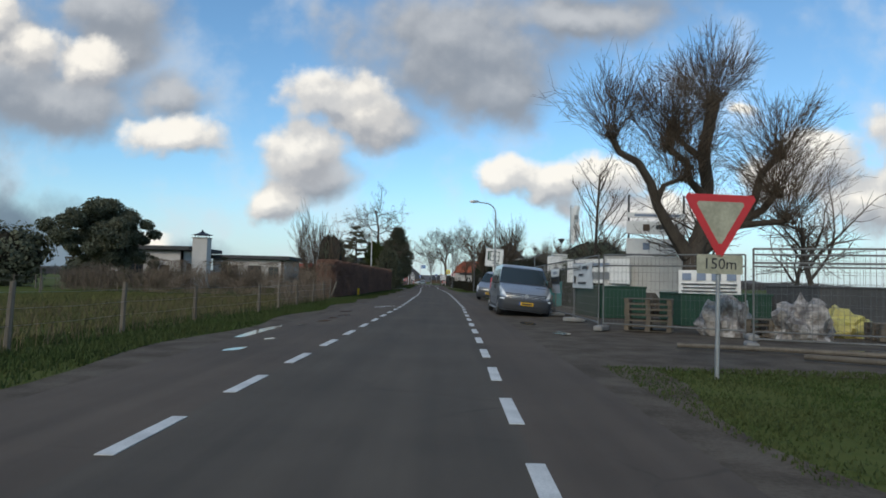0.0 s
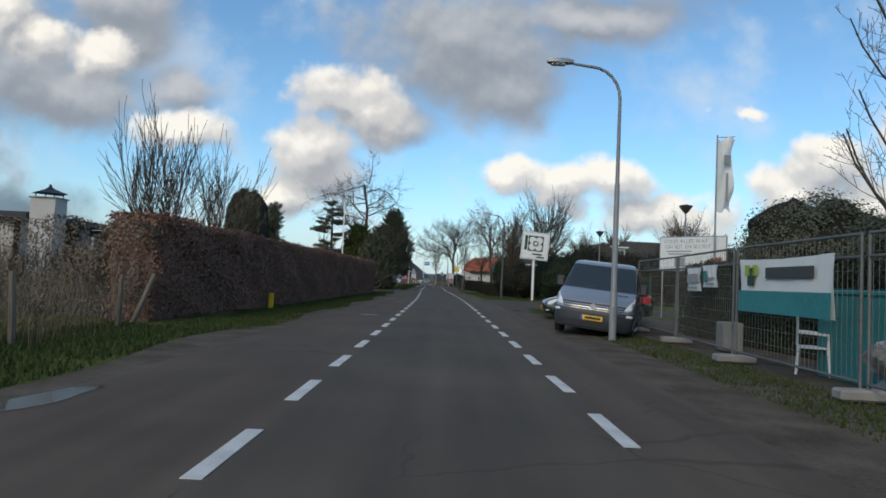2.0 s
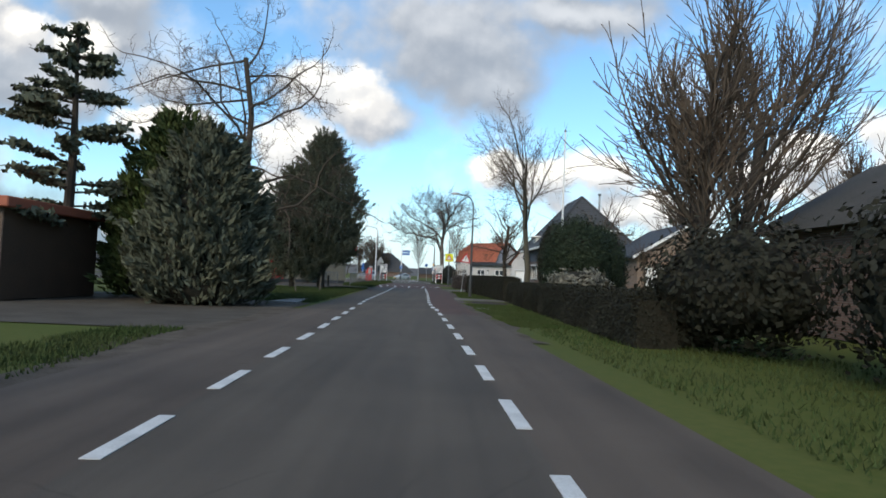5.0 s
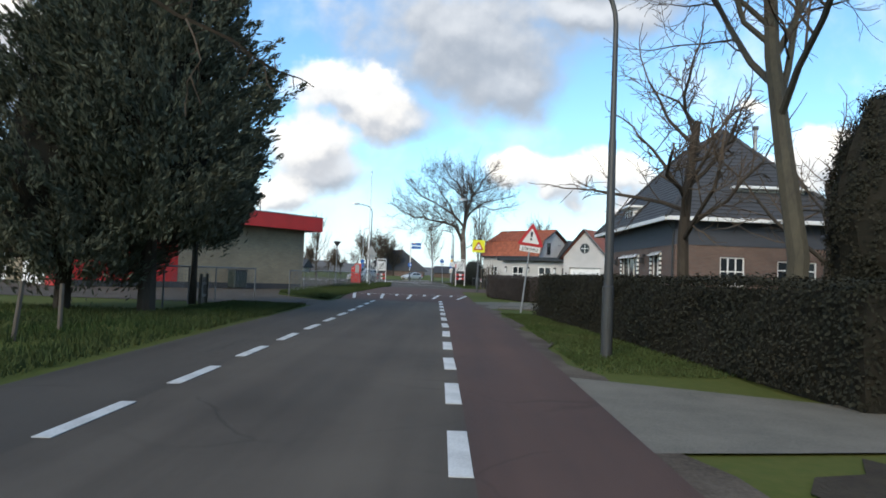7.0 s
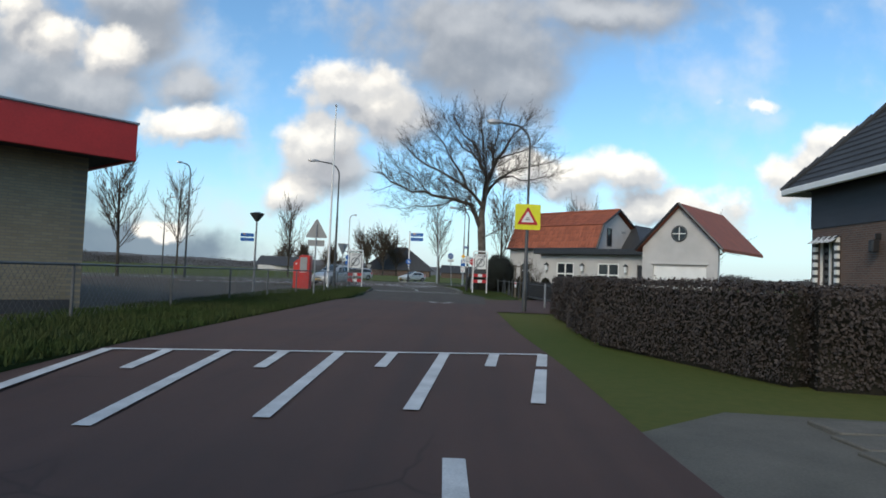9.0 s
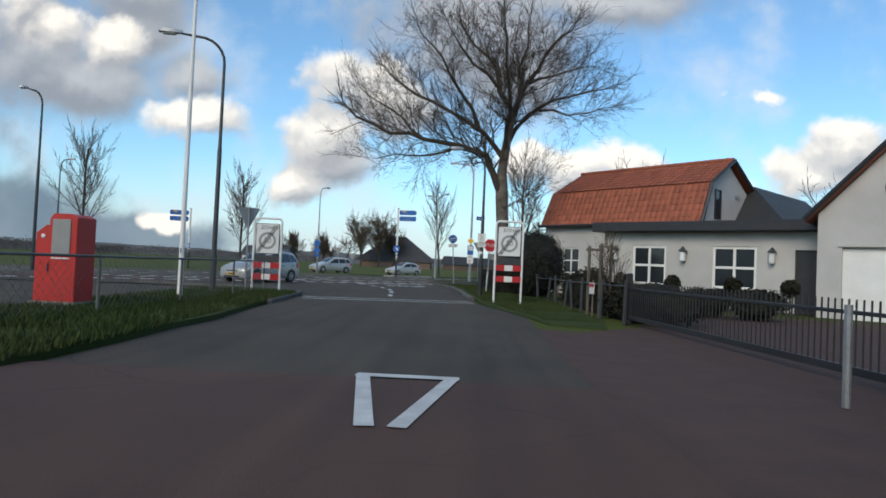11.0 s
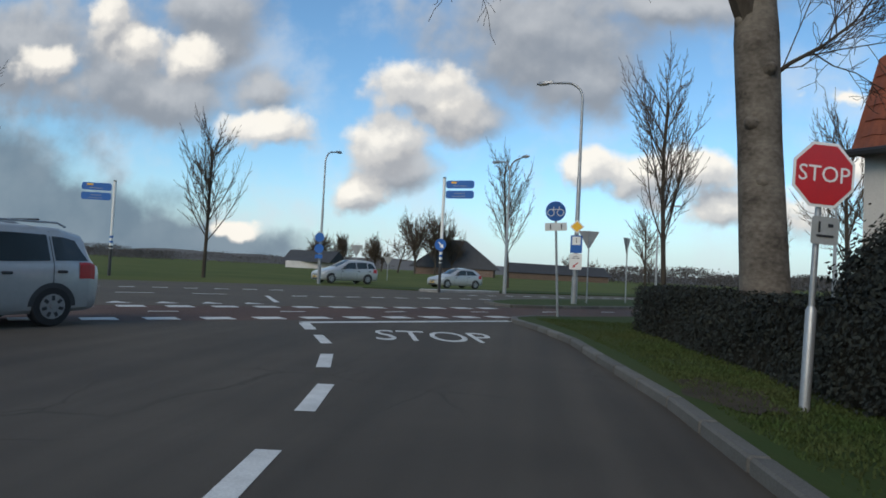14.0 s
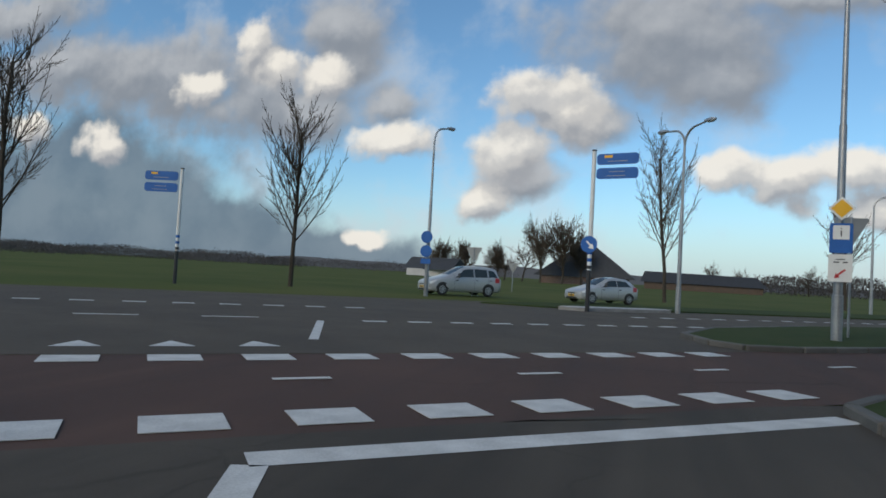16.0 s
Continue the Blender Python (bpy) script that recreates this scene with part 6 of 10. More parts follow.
holes = [(1.6, 0.0, 2.4, 3.0), (4.6, 0.0, 8.4, 3.1), (10.6, 0.0, 14.4, 3.1)]
part("wall", wall_with_holes(mf, wf, 3.5, holes, 0.3), "brick_buff_2", bw, "buff brick front wall")
for q in holes[1:]:
    d = part("roller_door", Shape().box(((q[0] + q[2]) / 2, 0.18, 1.5), (q[2] - q[0], 0.08, 3.1), m=mf), "white", bw, "white sectional door with window strips")
    for z in (1.65, 2.2):
        for k in range(4):
            part("door_window", Shape().box((q[0] + (k + 0.5) * (q[2] - q[0]) / 4, 0.135, z), ((q[2] - q[0]) / 4 - 0.12, 0.02, 0.36), m=mf), "glass", d)
    for z in (0.55, 1.1, 2.6):
        part("door_joint", Shape().box(((q[0] + q[2]) / 2, 0.137, z), (q[2] - q[0], 0.012, 0.02), m=mf), "grey", d)
part("red_panel", Shape().box((2.0, 0.1, 1.75), (0.8, 0.25, 3.5), 0.02, m=mf), "red", bw)
part("red_panel", Shape().box((wf - 0.6, -0.02, 1.75), (1.1, 0.25, 3.5), 0.02, m=mf), "red", bw)
mc = frame_at(C0, D1)
for c, sz in (((side_l / 2, 0.05, 3.88), (side_l, 0.1, 0.84)), ((side_l / 2, front_l - 0.05, 3.88), (side_l, 0.1, 0.84)), ((0.05, front_l / 2, 3.88), (0.1, front_l - 0.2, 0.84)), ((side_l - 0.05, front_l / 2, 3.88), (0.1, front_l - 0.2, 0.84))):
    part("fascia", Shape().box(c, sz, 0.01, m=mc), "red", bw, "deep red fascia band")
part("fascia_trim", Shape().box((side_l / 2, front_l / 2, 4.32), (side_l + 0.06, front_l + 0.06, 0.05), 0.01, m=mc), "galv", bw)
part("roof", Shape().box((side_l / 2, front_l / 2, 3.6), (side_l - 0.2, front_l - 0.2, 0.2), m=mc), "roof_felt", bw, "flat roof over deep eaves")
part("wall", Shape().box((side_l - inset, front_l / 2, 1.75), (0.3, front_l - 2 * inset, 3.5), m=mc), "brick_buff_2", bw)
lan = Shape()
lan.add([mc @ Vector((x, y, 4.35)) for x, y in ((3.2, 1.5), (8.5, 1.5), (8.5, 9.5), (3.2, 9.5))] + [mc @ Vector((x, y, 5.56)) for x, y in ((3.6, 1.5), (7.7, 1.5), (7.7, 9.5), (3.6, 9.5))],
        [(3, 2, 1, 0), (4, 5, 6, 7), (0, 1, 5, 4), (1, 2, 6, 5), (2, 3, 7, 6), (3, 0, 4, 7)])
cl = part("clerestory", lan, "darkgrey", bw, "dark glazed roof lantern")
for k in range(3):
    part("pane", Shape().box((4.3 + 1.3 * k, 1.48, 4.95), (1.1, 0.03, 0.8), m=mc), "glass", cl)
    part("mullion", Shape().box((4.95 + 1.3 * k, 1.46, 4.95), (0.08, 0.05, 0.96), m=mc), "grey", cl)
for k in range(6):
    part("pane", Shape().box((3.36, 2.1 + 1.3 * k, 4.9), (0.16, 1.15, 0.6), m=mc), "glass", cl)
part("lantern_roof", Shape().box((5.65, 5.5, 5.61), (4.5, 8.4, 0.1), 0.02, m=mc), "roof_felt", cl)
part("aerial", Shape().tube([mc @ Vector((7.6, 1.9, 5.6)), mc @ Vector((7.6, 1.9, 8.5))], 0.02, 6), "galv", bw)
me = text_mesh("Wasplaats", 0.52, "signwhite", 0.01)
ob = part("lettering", me, "signwhite", bw)
mfa = frame_at(C0 + D2 * front_l, -D2)
ob.matrix_basis = mfa @ pose(9.0, -0.015, 3.88, 90)
c = thing("waste_container", "dark green wheeled bin against the brick wall", "bin")
part("body", Shape().box((8.5, -0.7, 0.5), (0.8, 0.7, 0.92), 0.06, m=ms), "bin_green", c)
part("lid", Shape().box((8.5, -0.7, 0.99), (0.85, 0.75, 0.07), 0.03, m=ms), "plastic", c)

# pair of garages behind the clipped hedge
b = thing("garage", "brown brick double garage with a pitched roof", "garage")
M["brick_brown"] = brickwork("brown_brick", (0.24, 0.155, 0.105), (0.19, 0.125, 0.09), (0.22, 0.2, 0.17))
mg = frame_at((13.9, 116.3), (1, 0))
holes = [(0.5, 0.0, 3.1, 2.45), (4.1, 0.0, 6.7, 2.45)]
part("wall", wall_with_holes(mg, 7.2, 3.3, holes, 0.25, 2.1), "brick_brown", b)
part("wall", Shape().box((13.9 + 0.12, 120.4, 1.65), (0.25, 7.6, 3.3)), "brick_brown", b)
for q in holes:
    d = part("garage_door", Shape().box(((q[0] + q[2]) / 2, 0.14, 1.22), (2.6, 0.06, 2.45), m=mg), "white", b, "white panelled garage door")
    for k in range(1, 5):
        part("door_joint", Shape().box(((q[0] + q[2]) / 2, 0.108, 0.49 * k), (2.58, 0.012, 0.015), m=mg), "grey", d)
rf = Shape()
for x0, x1, z0, z1 in ((-0.45, 3.6, 3.05, 5.52), (7.65, 3.6, 3.05, 5.52)):
    rf.add([mg @ Vector(p) for p in ((x0, -0.3, z0), (x1, -0.3, z1), (x1, 8.2, z1), (x0, 8.2, z0), (x0, -0.3, z0 + 0.16), (x1, -0.3, z1 + 0.16), (x1, 8.2, z1 + 0.16), (x0, 8.2, z0 + 0.16))],
           [(0, 1, 2, 3), (7, 6, 5, 4), (0, 4, 5, 1), (1, 5, 6, 2), (2, 6, 7, 3), (3, 7, 4, 0)])
part("roof", rf, "tile_dark", b)
bg_ = Shape()
for x0, x1 in ((-0.45, 3.6), (7.65, 3.6)):
    bg_.add([mg @ Vector(p) for p in ((x0, -0.34, 2.98), (x1, -0.34, 5.45), (x1, -0.34, 5.68), (x0, -0.34, 3.2), (x0, -0.3, 2.98), (x1, -0.3, 5.45), (x1, -0.3, 5.68), (x0, -0.3, 3.2))], [(0, 1, 2, 3), (7, 6, 5, 4), (0, 4, 5, 1), (2, 6, 7, 3), (0, 3, 7, 4), (1, 5, 6, 2)])
part("barge_board", bg_, "white", b)

# farmhouse with a great hipped roof
b = thing("farmhouse", "brick farmhouse under a steep dark pyramid roof", "house")
M["brick_dark"] = brickwork("dark_brick", (0.15, 0.085, 0.062), (0.115, 0.07, 0.055), (0.16, 0.145, 0.13))
M["brick_dark_2"] = brickwork("dark_brick_side", (0.15, 0.085, 0.062), (0.115, 0.07, 0.055), (0.16, 0.145, 0.13), along=(0, 1))
x0, x1, y0, y1 = 10.2, 17.9, 131.0, 144.6
mw = frame_at((x0, y1), (0, -1))
holes = [(0.4, 1.3, 1.4, 2.75), (4.3, 1.3, 7.7, 2.75), (10.2, 1.3, 11.6, 2.75)]
part("wall", wall_with_holes(mw, y1 - y0, 3.15, holes, 0.3), "brick_dark_2", b)
ms_ = frame_at((x0 + 0.3, y0), (1, 0))
hs_ = [(1.9, 1.2, 3.1, 2.6), (4.7, 1.6, 6.6, 2.5)]
part("wall", wall_with_holes(ms_, x1 - x0 - 0.6, 3.15, hs_, 0.3), "brick_dark", b)
part("wall", Shape().box((x1 - 0.15, (y0 + y1) / 2, 1.6), (0.3, y1 - y0, 3.2)), "brick_dark_2", b)
part("wall", Shape().box(((x0 + x1) / 2, y1 - 0.15, 1.6), (x1 - x0 - 0.61, 0.3, 3.14)), "brick_dark", b)
M["slate_board"] = material("blue_grey_boarding", (0.055, 0.062, 0.078), (0.045, 0.05, 0.062), 0.7, scale=1, fine=20, bump=0.1, streak=(1, 1, 8))
part("boarding", Shape().box(((x0 + x1) / 2, (y0 + y1) / 2, 3.75), (x1 - x0 + 0.06, y1 - y0 + 0.06, 1.22)), "slate_board", b, "blue-grey boarded band under the eaves")
for q in holes:
    window(b, mw, q, "white", 2 if q[2] - q[0] < 2 else 3, 1)
for q in hs_:
    window(b, ms_, q, "white", 3, 2)
room_back(b, mw, y1 - y0, 3.0, 3.5)
M["curtain"] = material("pale_net_curtain", (0.62, 0.66, 0.68), (0.52, 0.56, 0.58), 0.9, scale=1.5, fine=14, bump=0.1)
part("downpipe", Shape().tube([(x0 - 0.07, y0 + 0.12, 0), (x0 - 0.07, y0 + 0.12, 3.9), (x0 - 0.5, y0 + 0.05, 4.3)], 0.045, 8), "darkgrey", b, "dark grey downpipe", smooth=True)
for q in holes:
    folds = Shape()
    cols = int((q[2] - q[0]) / 0.09)
    row = [(q[0] + (q[2] - q[0]) * k / cols, 0.26 + 0.025 * (k % 2)) for k in range(cols + 1)]
    for (xa, ya_), (xb, yb_) in zip(row, row[1:]):
        folds.quad(*[mw @ Vector(p) for p in ((xa, ya_, q[1]), (xb, yb_, q[1]), (xb, yb_, q[3]), (xa, ya_, q[3]))])
    part("curtain", folds, "curtain", b, "pale net curtain")
for xx in (3.3, 8.9):
    wl = part("wall_lamp", Shape().box((xx, -0.18, 2.45), (0.2, 0.2, 0.34), 0.03, m=mw), "black", b, "black coach lamp on the wall")
    part("bracket", Shape().box((xx, -0.05, 2.72), (0.05, 0.2, 0.16), 0.01, m=mw), "black", wl)
for q in holes:
    aw = Shape()
    n = 9
    for k in range(n):
        w_ = (q[2] - q[0] + 0.3) / n
        aw.add([mw @ Vector(p) for p in ((q[0] - 0.15 + w_ * k, -0.02, q[3] + 0.12), (q[0] - 0.15 + w_ * (k + 1), -0.02, q[3] + 0.12), (q[0] - 0.15 + w_ * (k + 1), -0.28, q[3] - 0.08 - 0.02 * (k % 2)), (q[0] - 0.15 + w_ * k, -0.28, q[3] - 0.08 - 0.02 * (k % 2)))], [(0, 1, 2, 3)])
    a_ = part("awning", aw, "white", b, "folded striped awning")
    for k in range(0, n, 2):
        w_ = (q[2] - q[0] + 0.3) / n
        part("stripe", Shape().add([mw @ Vector(p) for p in ((q[0] - 0.15 + w_ * k, -0.03, q[3] + 0.125), (q[0] - 0.15 + w_ * (k + 1), -0.03, q[3] + 0.125), (q[0] - 0.15 + w_ * (k + 1), -0.29, q[3] - 0.1), (q[0] - 0.15 + w_ * k, -0.29, q[3] - 0.1))], [(0, 1, 2, 3)]), "darkgrey", a_)
    for xx in (q[0] - 0.12, q[2] + 0.02):
        part("drape", Shape().box((xx + 0.05, -0.07, (q[1] + q[3]) / 2), (0.16, 0.1, q[3] - q[1] + 0.1), 0.02, m=mw), "white", a_)
        for k in range(6):
            part("stripe", Shape().box((xx + 0.05, -0.07, q[1] + 0.1 + 0.24 * k), (0.17, 0.11, 0.11), 0.01, m=mw), "darkgrey", a_)
ov = 0.65
ex0, ex1, ey0, ey1, ez = x0 - ov, x1 + ov, y0 - ov, y1 + ov, 4.36
gut = Shape()
for c, sz in ((((ex0 + ex1) / 2, ey0, ez), (ex1 - ex0, 0.14, 0.2)), (((ex0 + ex1) / 2, ey1, ez), (ex1 - ex0, 0.14, 0.2)), ((ex0, (ey0 + ey1) / 2, ez), (0.14, ey1 - ey0 - 0.15, 0.2)), ((ex1, (ey0 + ey1) / 2, ez), (0.14, ey1 - ey0 - 0.15, 0.2))):
    gut.box(c, sz, 0.02)
part("gutter", gut, "white", b, "white boxed gutter")
rfm = Shape()
e = [(ex0, ey0, ez + 0.08), (ex1, ey0, ez + 0.08), (ex1, ey1, ez + 0.08), (ex0, ey1, ez + 0.08)]
top = [(13.95, 134.7, 9.6), (14.15, 134.7, 9.6), (14.15, 140.4, 9.6), (13.95, 140.4, 9.6)]
rfm.add(e + top, [(0, 1, 5, 4), (1, 2, 6, 5), (2, 3, 7, 6), (3, 0, 4, 7), (4, 5, 6, 7), (3, 2, 1, 0)])
part("roof", rfm, "tile_dark", b, "steep dark tiled roof")
for i in range(4):
    p, q = Vector(e[i]), Vector(top[i])
    for k in range(18):
        part("hip_tile", Shape().tube([p.lerp(q, k / 18), p.lerp(q, (k + 1.15) / 18) + Vector((0, 0, 0.03))], [0.11, 0.13], 8), "tile_dark", b)
part("ridge_tile", Shape().tube([(14.05, 134.7, 9.62), (14.05, 140.4, 9.62)], 0.13, 8), "tile_dark", b)
for k in range(1, 24):
    f = k / 24
    ring_ = [Vector(e[i]).lerp(Vector(top[i]), f) + Vector((0, 0, 0.015)) for i in range(4)]
    for i in (0, 3):
        part("tile_course", Shape().tube([ring_[i], ring_[(i + 1) % 4]], 0.026, 4), "tile_dark", b)
part("flue", Shape().tube([(15.9, 135.0, 7.6), (15.9, 135.0, 9.9)], 0.1, 10), "galv", b, "steel flue pipe")
part("flue_cap", Shape().tube([(15.9, 135.0, 9.9), (15.9, 135.0, 10.1)], 0.16, 10), "darkgrey", b)
def dormer(root, m, w, h, depth):
    d = part("dormer", Shape().box((0, depth / 2, h / 2), (w, depth, h), 0.01, m=m), "white", root, "white boarded dormer")
    part("dormer_roof", Shape().box((0, depth / 2 - 0.15, h + 0.06), (w + 0.5, depth + 0.5, 0.14), 0.02, m=m), "white", d)
    part("pane", Shape().box((0, -0.01, h * 0.52), (w * 0.8, 0.03, h * 0.6), m=m), "glass", d)
    for k in (-0.14, 0.14):
        part("glazing_bar", Shape().box((k * w, -0.03, h * 0.52), (0.05, 0.03, h * 0.6), m=m), "white", d)
dormer(b, Matrix.Translation((10.15, 138.9, 4.62)) @ Matrix.Rotation(radians(-90), 4, "Z"), 1.7, 1.05, 2.2)
dormer(b, Matrix.Translation((15.1, 131.6, 4.75)), 3.4, 1.3, 2.6)

# big dark-roofed house behind the shrubs
b = thing("house", "long house under a dark hipped roof with a white dormer", "house")
part("wall", Shape().box((24.7, 98.5, 1.6), (15.6, 8, 3.2), 0.02), "brick_dark", b)
hr = Shape()
e = [(16.4, 93.8, 3.1), (33.0, 93.8, 3.1), (33.0, 103.2, 3.1), (16.4, 103.2, 3.1), (19.2, 98.5, 6.55), (30.6, 98.5, 6.55)]
hr.add(e, [(0, 1, 5, 4), (1, 2, 5), (2, 3, 4, 5), (3, 0, 4), (3, 2, 1, 0)])
part("roof", hr, "tile_moss", b)
dormer(b, Matrix.Translation((17.6, 94.6, 4.0)), 1.6, 1.5, 2.5)
part("chimney", Shape().box((24.5, 98.5, 6.6), (0.8, 0.8, 1.2), 0.02), "brick_dark", b)
for k in range(3):
    mm = frame_at((19 + 4 * k, 94.48), (1, 0))
    window(b, mm, (0, 1.0, 1.8, 2.4), "white", 2, depth=-0.02)
b = thing("house", "dark gabled house roof behind the bare trees", "house")
part("wall", Shape().box((13.5, 88, 1.5), (7, 7, 3.0)), "brick_dark", b)
hr = Shape()
hr.add([(9.5, 84, 2.9), (17.5, 84, 2.9), (17.5, 92, 2.9), (9.5, 92, 2.9), (13.5, 84, 5.3), (13.5, 92, 5.3)], [(0, 1, 4), (1, 2, 5, 4), (2, 3, 5), (3, 0, 4, 5), (3, 2, 1, 0)])
part("roof", hr, "tile_moss", b)

# white house with the red mansard roof
b = thing("white_house", "white rendered cottage under a red tiled roof", "house")
RD, RW = Vector((-0.665, 0.747)).normalized(), Vector((0.747, 0.665)).normalized()
R0 = Vector((11.55, 175.05))
LEN, HALFW, EZ, RZ = 9.1, 3.0, 3.78, 6.9
c0 = R0 - RW * HALFW
mh = frame_at(c0 + RW * 0.35 + RD * LEN, -RD)
holes = [(1.3, 0.5, 2.4, 2.5), (4.4, 0.2, 5.4, 2.4)]
part("wall", wall_with_holes(mh, LEN - 0.2, 3.7, holes, 0.3), "render", b)
for q in holes:
    window(b, mh, q, "white", 2, 3)
mg = frame_at(c0 + RW * 0.35, RW)
gw = HALFW * 2 - 0.7
part("wall", wall_with_holes(mg, gw, 3.7, [], 0.3), "render", b)
gs = Shape()
gs.slab([(0, 3.7), (gw, 3.7), (gw - 0.65, 5.45), (gw / 2, 6.7), (0.65, 5.45)], mg, 0.3)
part("gable", gs, "render", b)
window(b, mg, (1.35, 4.0, 1.95, 5.4), "black", 1, 1, depth=-0.02, name="slit_window")
part("attic_vent", Shape().box((3.6, -0.02, 5.2), (0.5, 0.04, 0.16), m=mg), "signgrey", b)
def roof_pt(side, k, a):
    """side -1 or 1; k: 0 eave, 1 break, 2 ridge; a metres along the ridge."""
    off, z = ((HALFW, EZ - 0.1), (HALFW - 0.85, 5.6), (0.0, RZ))[k]
    q = R0 + RW * side * off + RD * a
    return Vector((q.x, q.y, z))
rs = Shape()
hip = 0.35
for sd in (-1, 1):
    rs.quad(roof_pt(sd, 0, -0.25), roof_pt(sd, 1, -0.25), roof_pt(sd, 1, LEN), roof_pt(sd, 0, LEN + 0.1))
    rs.quad(roof_pt(sd, 1, -0.25), roof_pt(sd, 2, -0.25), roof_pt(sd, 2, LEN - hip), roof_pt(sd, 1, LEN))
rs.add([roof_pt(-1, 1, LEN), roof_pt(1, 1, LEN), roof_pt(1, 2, LEN - hip)], [(0, 1, 2)])
rs.quad(roof_pt(-1, 0, LEN + 0.1), roof_pt(1, 0, LEN + 0.1), roof_pt(1, 1, LEN), roof_pt(-1, 1, LEN))
roof = part("roof", rs, "tile_red", b, "red pantiled mansard roof")
up_lo = roof_pt(-1, 1, 0) - roof_pt(-1, 0, 0)
up_hi = roof_pt(-1, 2, 0) - roof_pt(-1, 1, 0)
ridge = Shape()
for k in range(int((LEN - hip + 0.25) / 0.39)):
    p = roof_pt(-1, 2, -0.25 + 0.39 * k) + Vector((0, 0, 0.02))
    q = roof_pt(-1, 2, -0.25 + 0.39 * (k + 1) + 0.03) + Vector((0, 0, 0.035))
    ridge.tube([p, q], [0.12, 0.13], 8)
part("ridge_tiles", ridge, "tile_red", roof)
barge = Shape()
for sd in (-1, 1):
    for k in (0, 1):
        barge.tube([roof_pt(sd, k, -0.3), roof_pt(sd, k + 1, -0.3)], 0.09, 6)
part("barge_board", barge, "black", b, "dark barge boards")
part("gutter", Shape().tube([roof_pt(-1, 0, -0.3) + Vector((-0.05, 0, 0)), roof_pt(-1, 0, LEN + 0.1) + Vector((-0.05, 0, 0))], 0.08, 8), "black", b)
# flat-roofed front range
F0, F1 = Vector((5.4, 173.6)), Vector((12.9, 166.93))
fd = (F1 - F0).normalized()
fl = (F1 - F0).length
mfr = frame_at(F0, fd)
holes = [(1.4, 0.0, 2.95, 2.5), (4.9, 0.0, 6.6, 2.5), (7.95, 0.0, 8.85, 2.4)]
part("wall", wall_with_holes(mfr, fl, 3.1, holes, 0.28), "render", b)
for q in holes[:2]:
    window(b, mfr, q, "white", 2, 3, bar=0.1, name="french_door")
part("door", Shape().box((8.4, 0.15, 1.2), (0.9, 0.06, 2.4), m=mfr), "black", b, "dark blue-black entrance door")
part("wall", Shape().box((0.14, 2.6, 1.55), (0.28, 5, 3.1), m=mfr), "render", b)
part("flat_roof", Shape().box((fl / 2, 2.2, 3.3), (fl + 0.7, 5.6, 0.42), 0.03, m=mfr), "black", b, "dark fascia of the flat roof")
room_back(b, mfr, fl, 3.0, 2.5)
for xx in (0.65, 3.75, 7.2):
    l_ = part("wall_lantern", Shape().box((xx, -0.2, 2.05), (0.2, 0.2, 0.42), 0.04, m=mfr), "lamp_glass", b, "glass wall lantern")
    part("lantern_cap", Shape().add([mfr @ Vector(p) for p in ((xx - 0.15, -0.35, 2.27), (xx + 0.15, -0.35, 2.27), (xx + 0.15, -0.05, 2.27), (xx - 0.15, -0.05, 2.27), (xx, -0.2, 2.5))], [(0, 1, 4), (1, 2, 4), (2, 3, 4), (3, 0, 4), (3, 2, 1, 0)]), "darkgrey", l_)
    part("lantern_bracket", Shape().box((xx, -0.08, 1.85), (0.05, 0.18, 0.05), m=mfr), "darkgrey", l_)
# gabled garage wing with the round window
b2 = thing("garage_wing", "white gabled garage with a round window", "garage")
G0, G1 = Vector((11.2, 166.6)), Vector((14.9, 163.4))
gd = (G1 - G0).normalized()
gl = (G1 - G0).length
mg2 = frame_at(G0, gd)
part("wall", wall_with_holes(mg2, gl, 3.6, [(0.75, 0.0, 4.2, 2.45)], 0.3, 2.6), "render", b2)
gdr = part("garage_door", Shape().box((2.475, 0.16, 1.22), (3.45, 0.06, 2.45), m=mg2), "white", b2, "wide white garage door")
part("lintel", Shape().box((2.475, -0.02, 2.53), (3.7, 0.08, 0.14), 0.01, m=mg2), "render", b2)
rw = Shape()
for i in range(24):
    a0, a1 = 2 * math.pi * i / 24, 2 * math.pi * (i + 1) / 24
    rw.add([mg2 @ Vector((gl / 2 + q_ * math.cos(t), y_, 4.45 + q_ * math.sin(t))) for y_ in (-0.05, 0.0) for q_, t in ((0.42, a0), (0.52, a0), (0.52, a1), (0.42, a1))], [(0, 1, 2, 3), (1, 5, 6, 2), (0, 3, 7, 4)])
w_ = part("round_window", rw, "darkgrey", b2, "dark-framed round window")
part("pane", Shape().slab(poly_n(24, 0.42, 0, 4.45, gl / 2), mg2 @ Matrix.Translation((0, -0.02, 0)), 0.02), "glass", w_)
part("glazing_bar", Shape().box((gl / 2, -0.03, 4.45), (0.84, 0.02, 0.05), m=mg2).box((gl / 2, -0.03, 4.45), (0.05, 0.02, 0.84), m=mg2), "white", w_)
r2 = Shape()
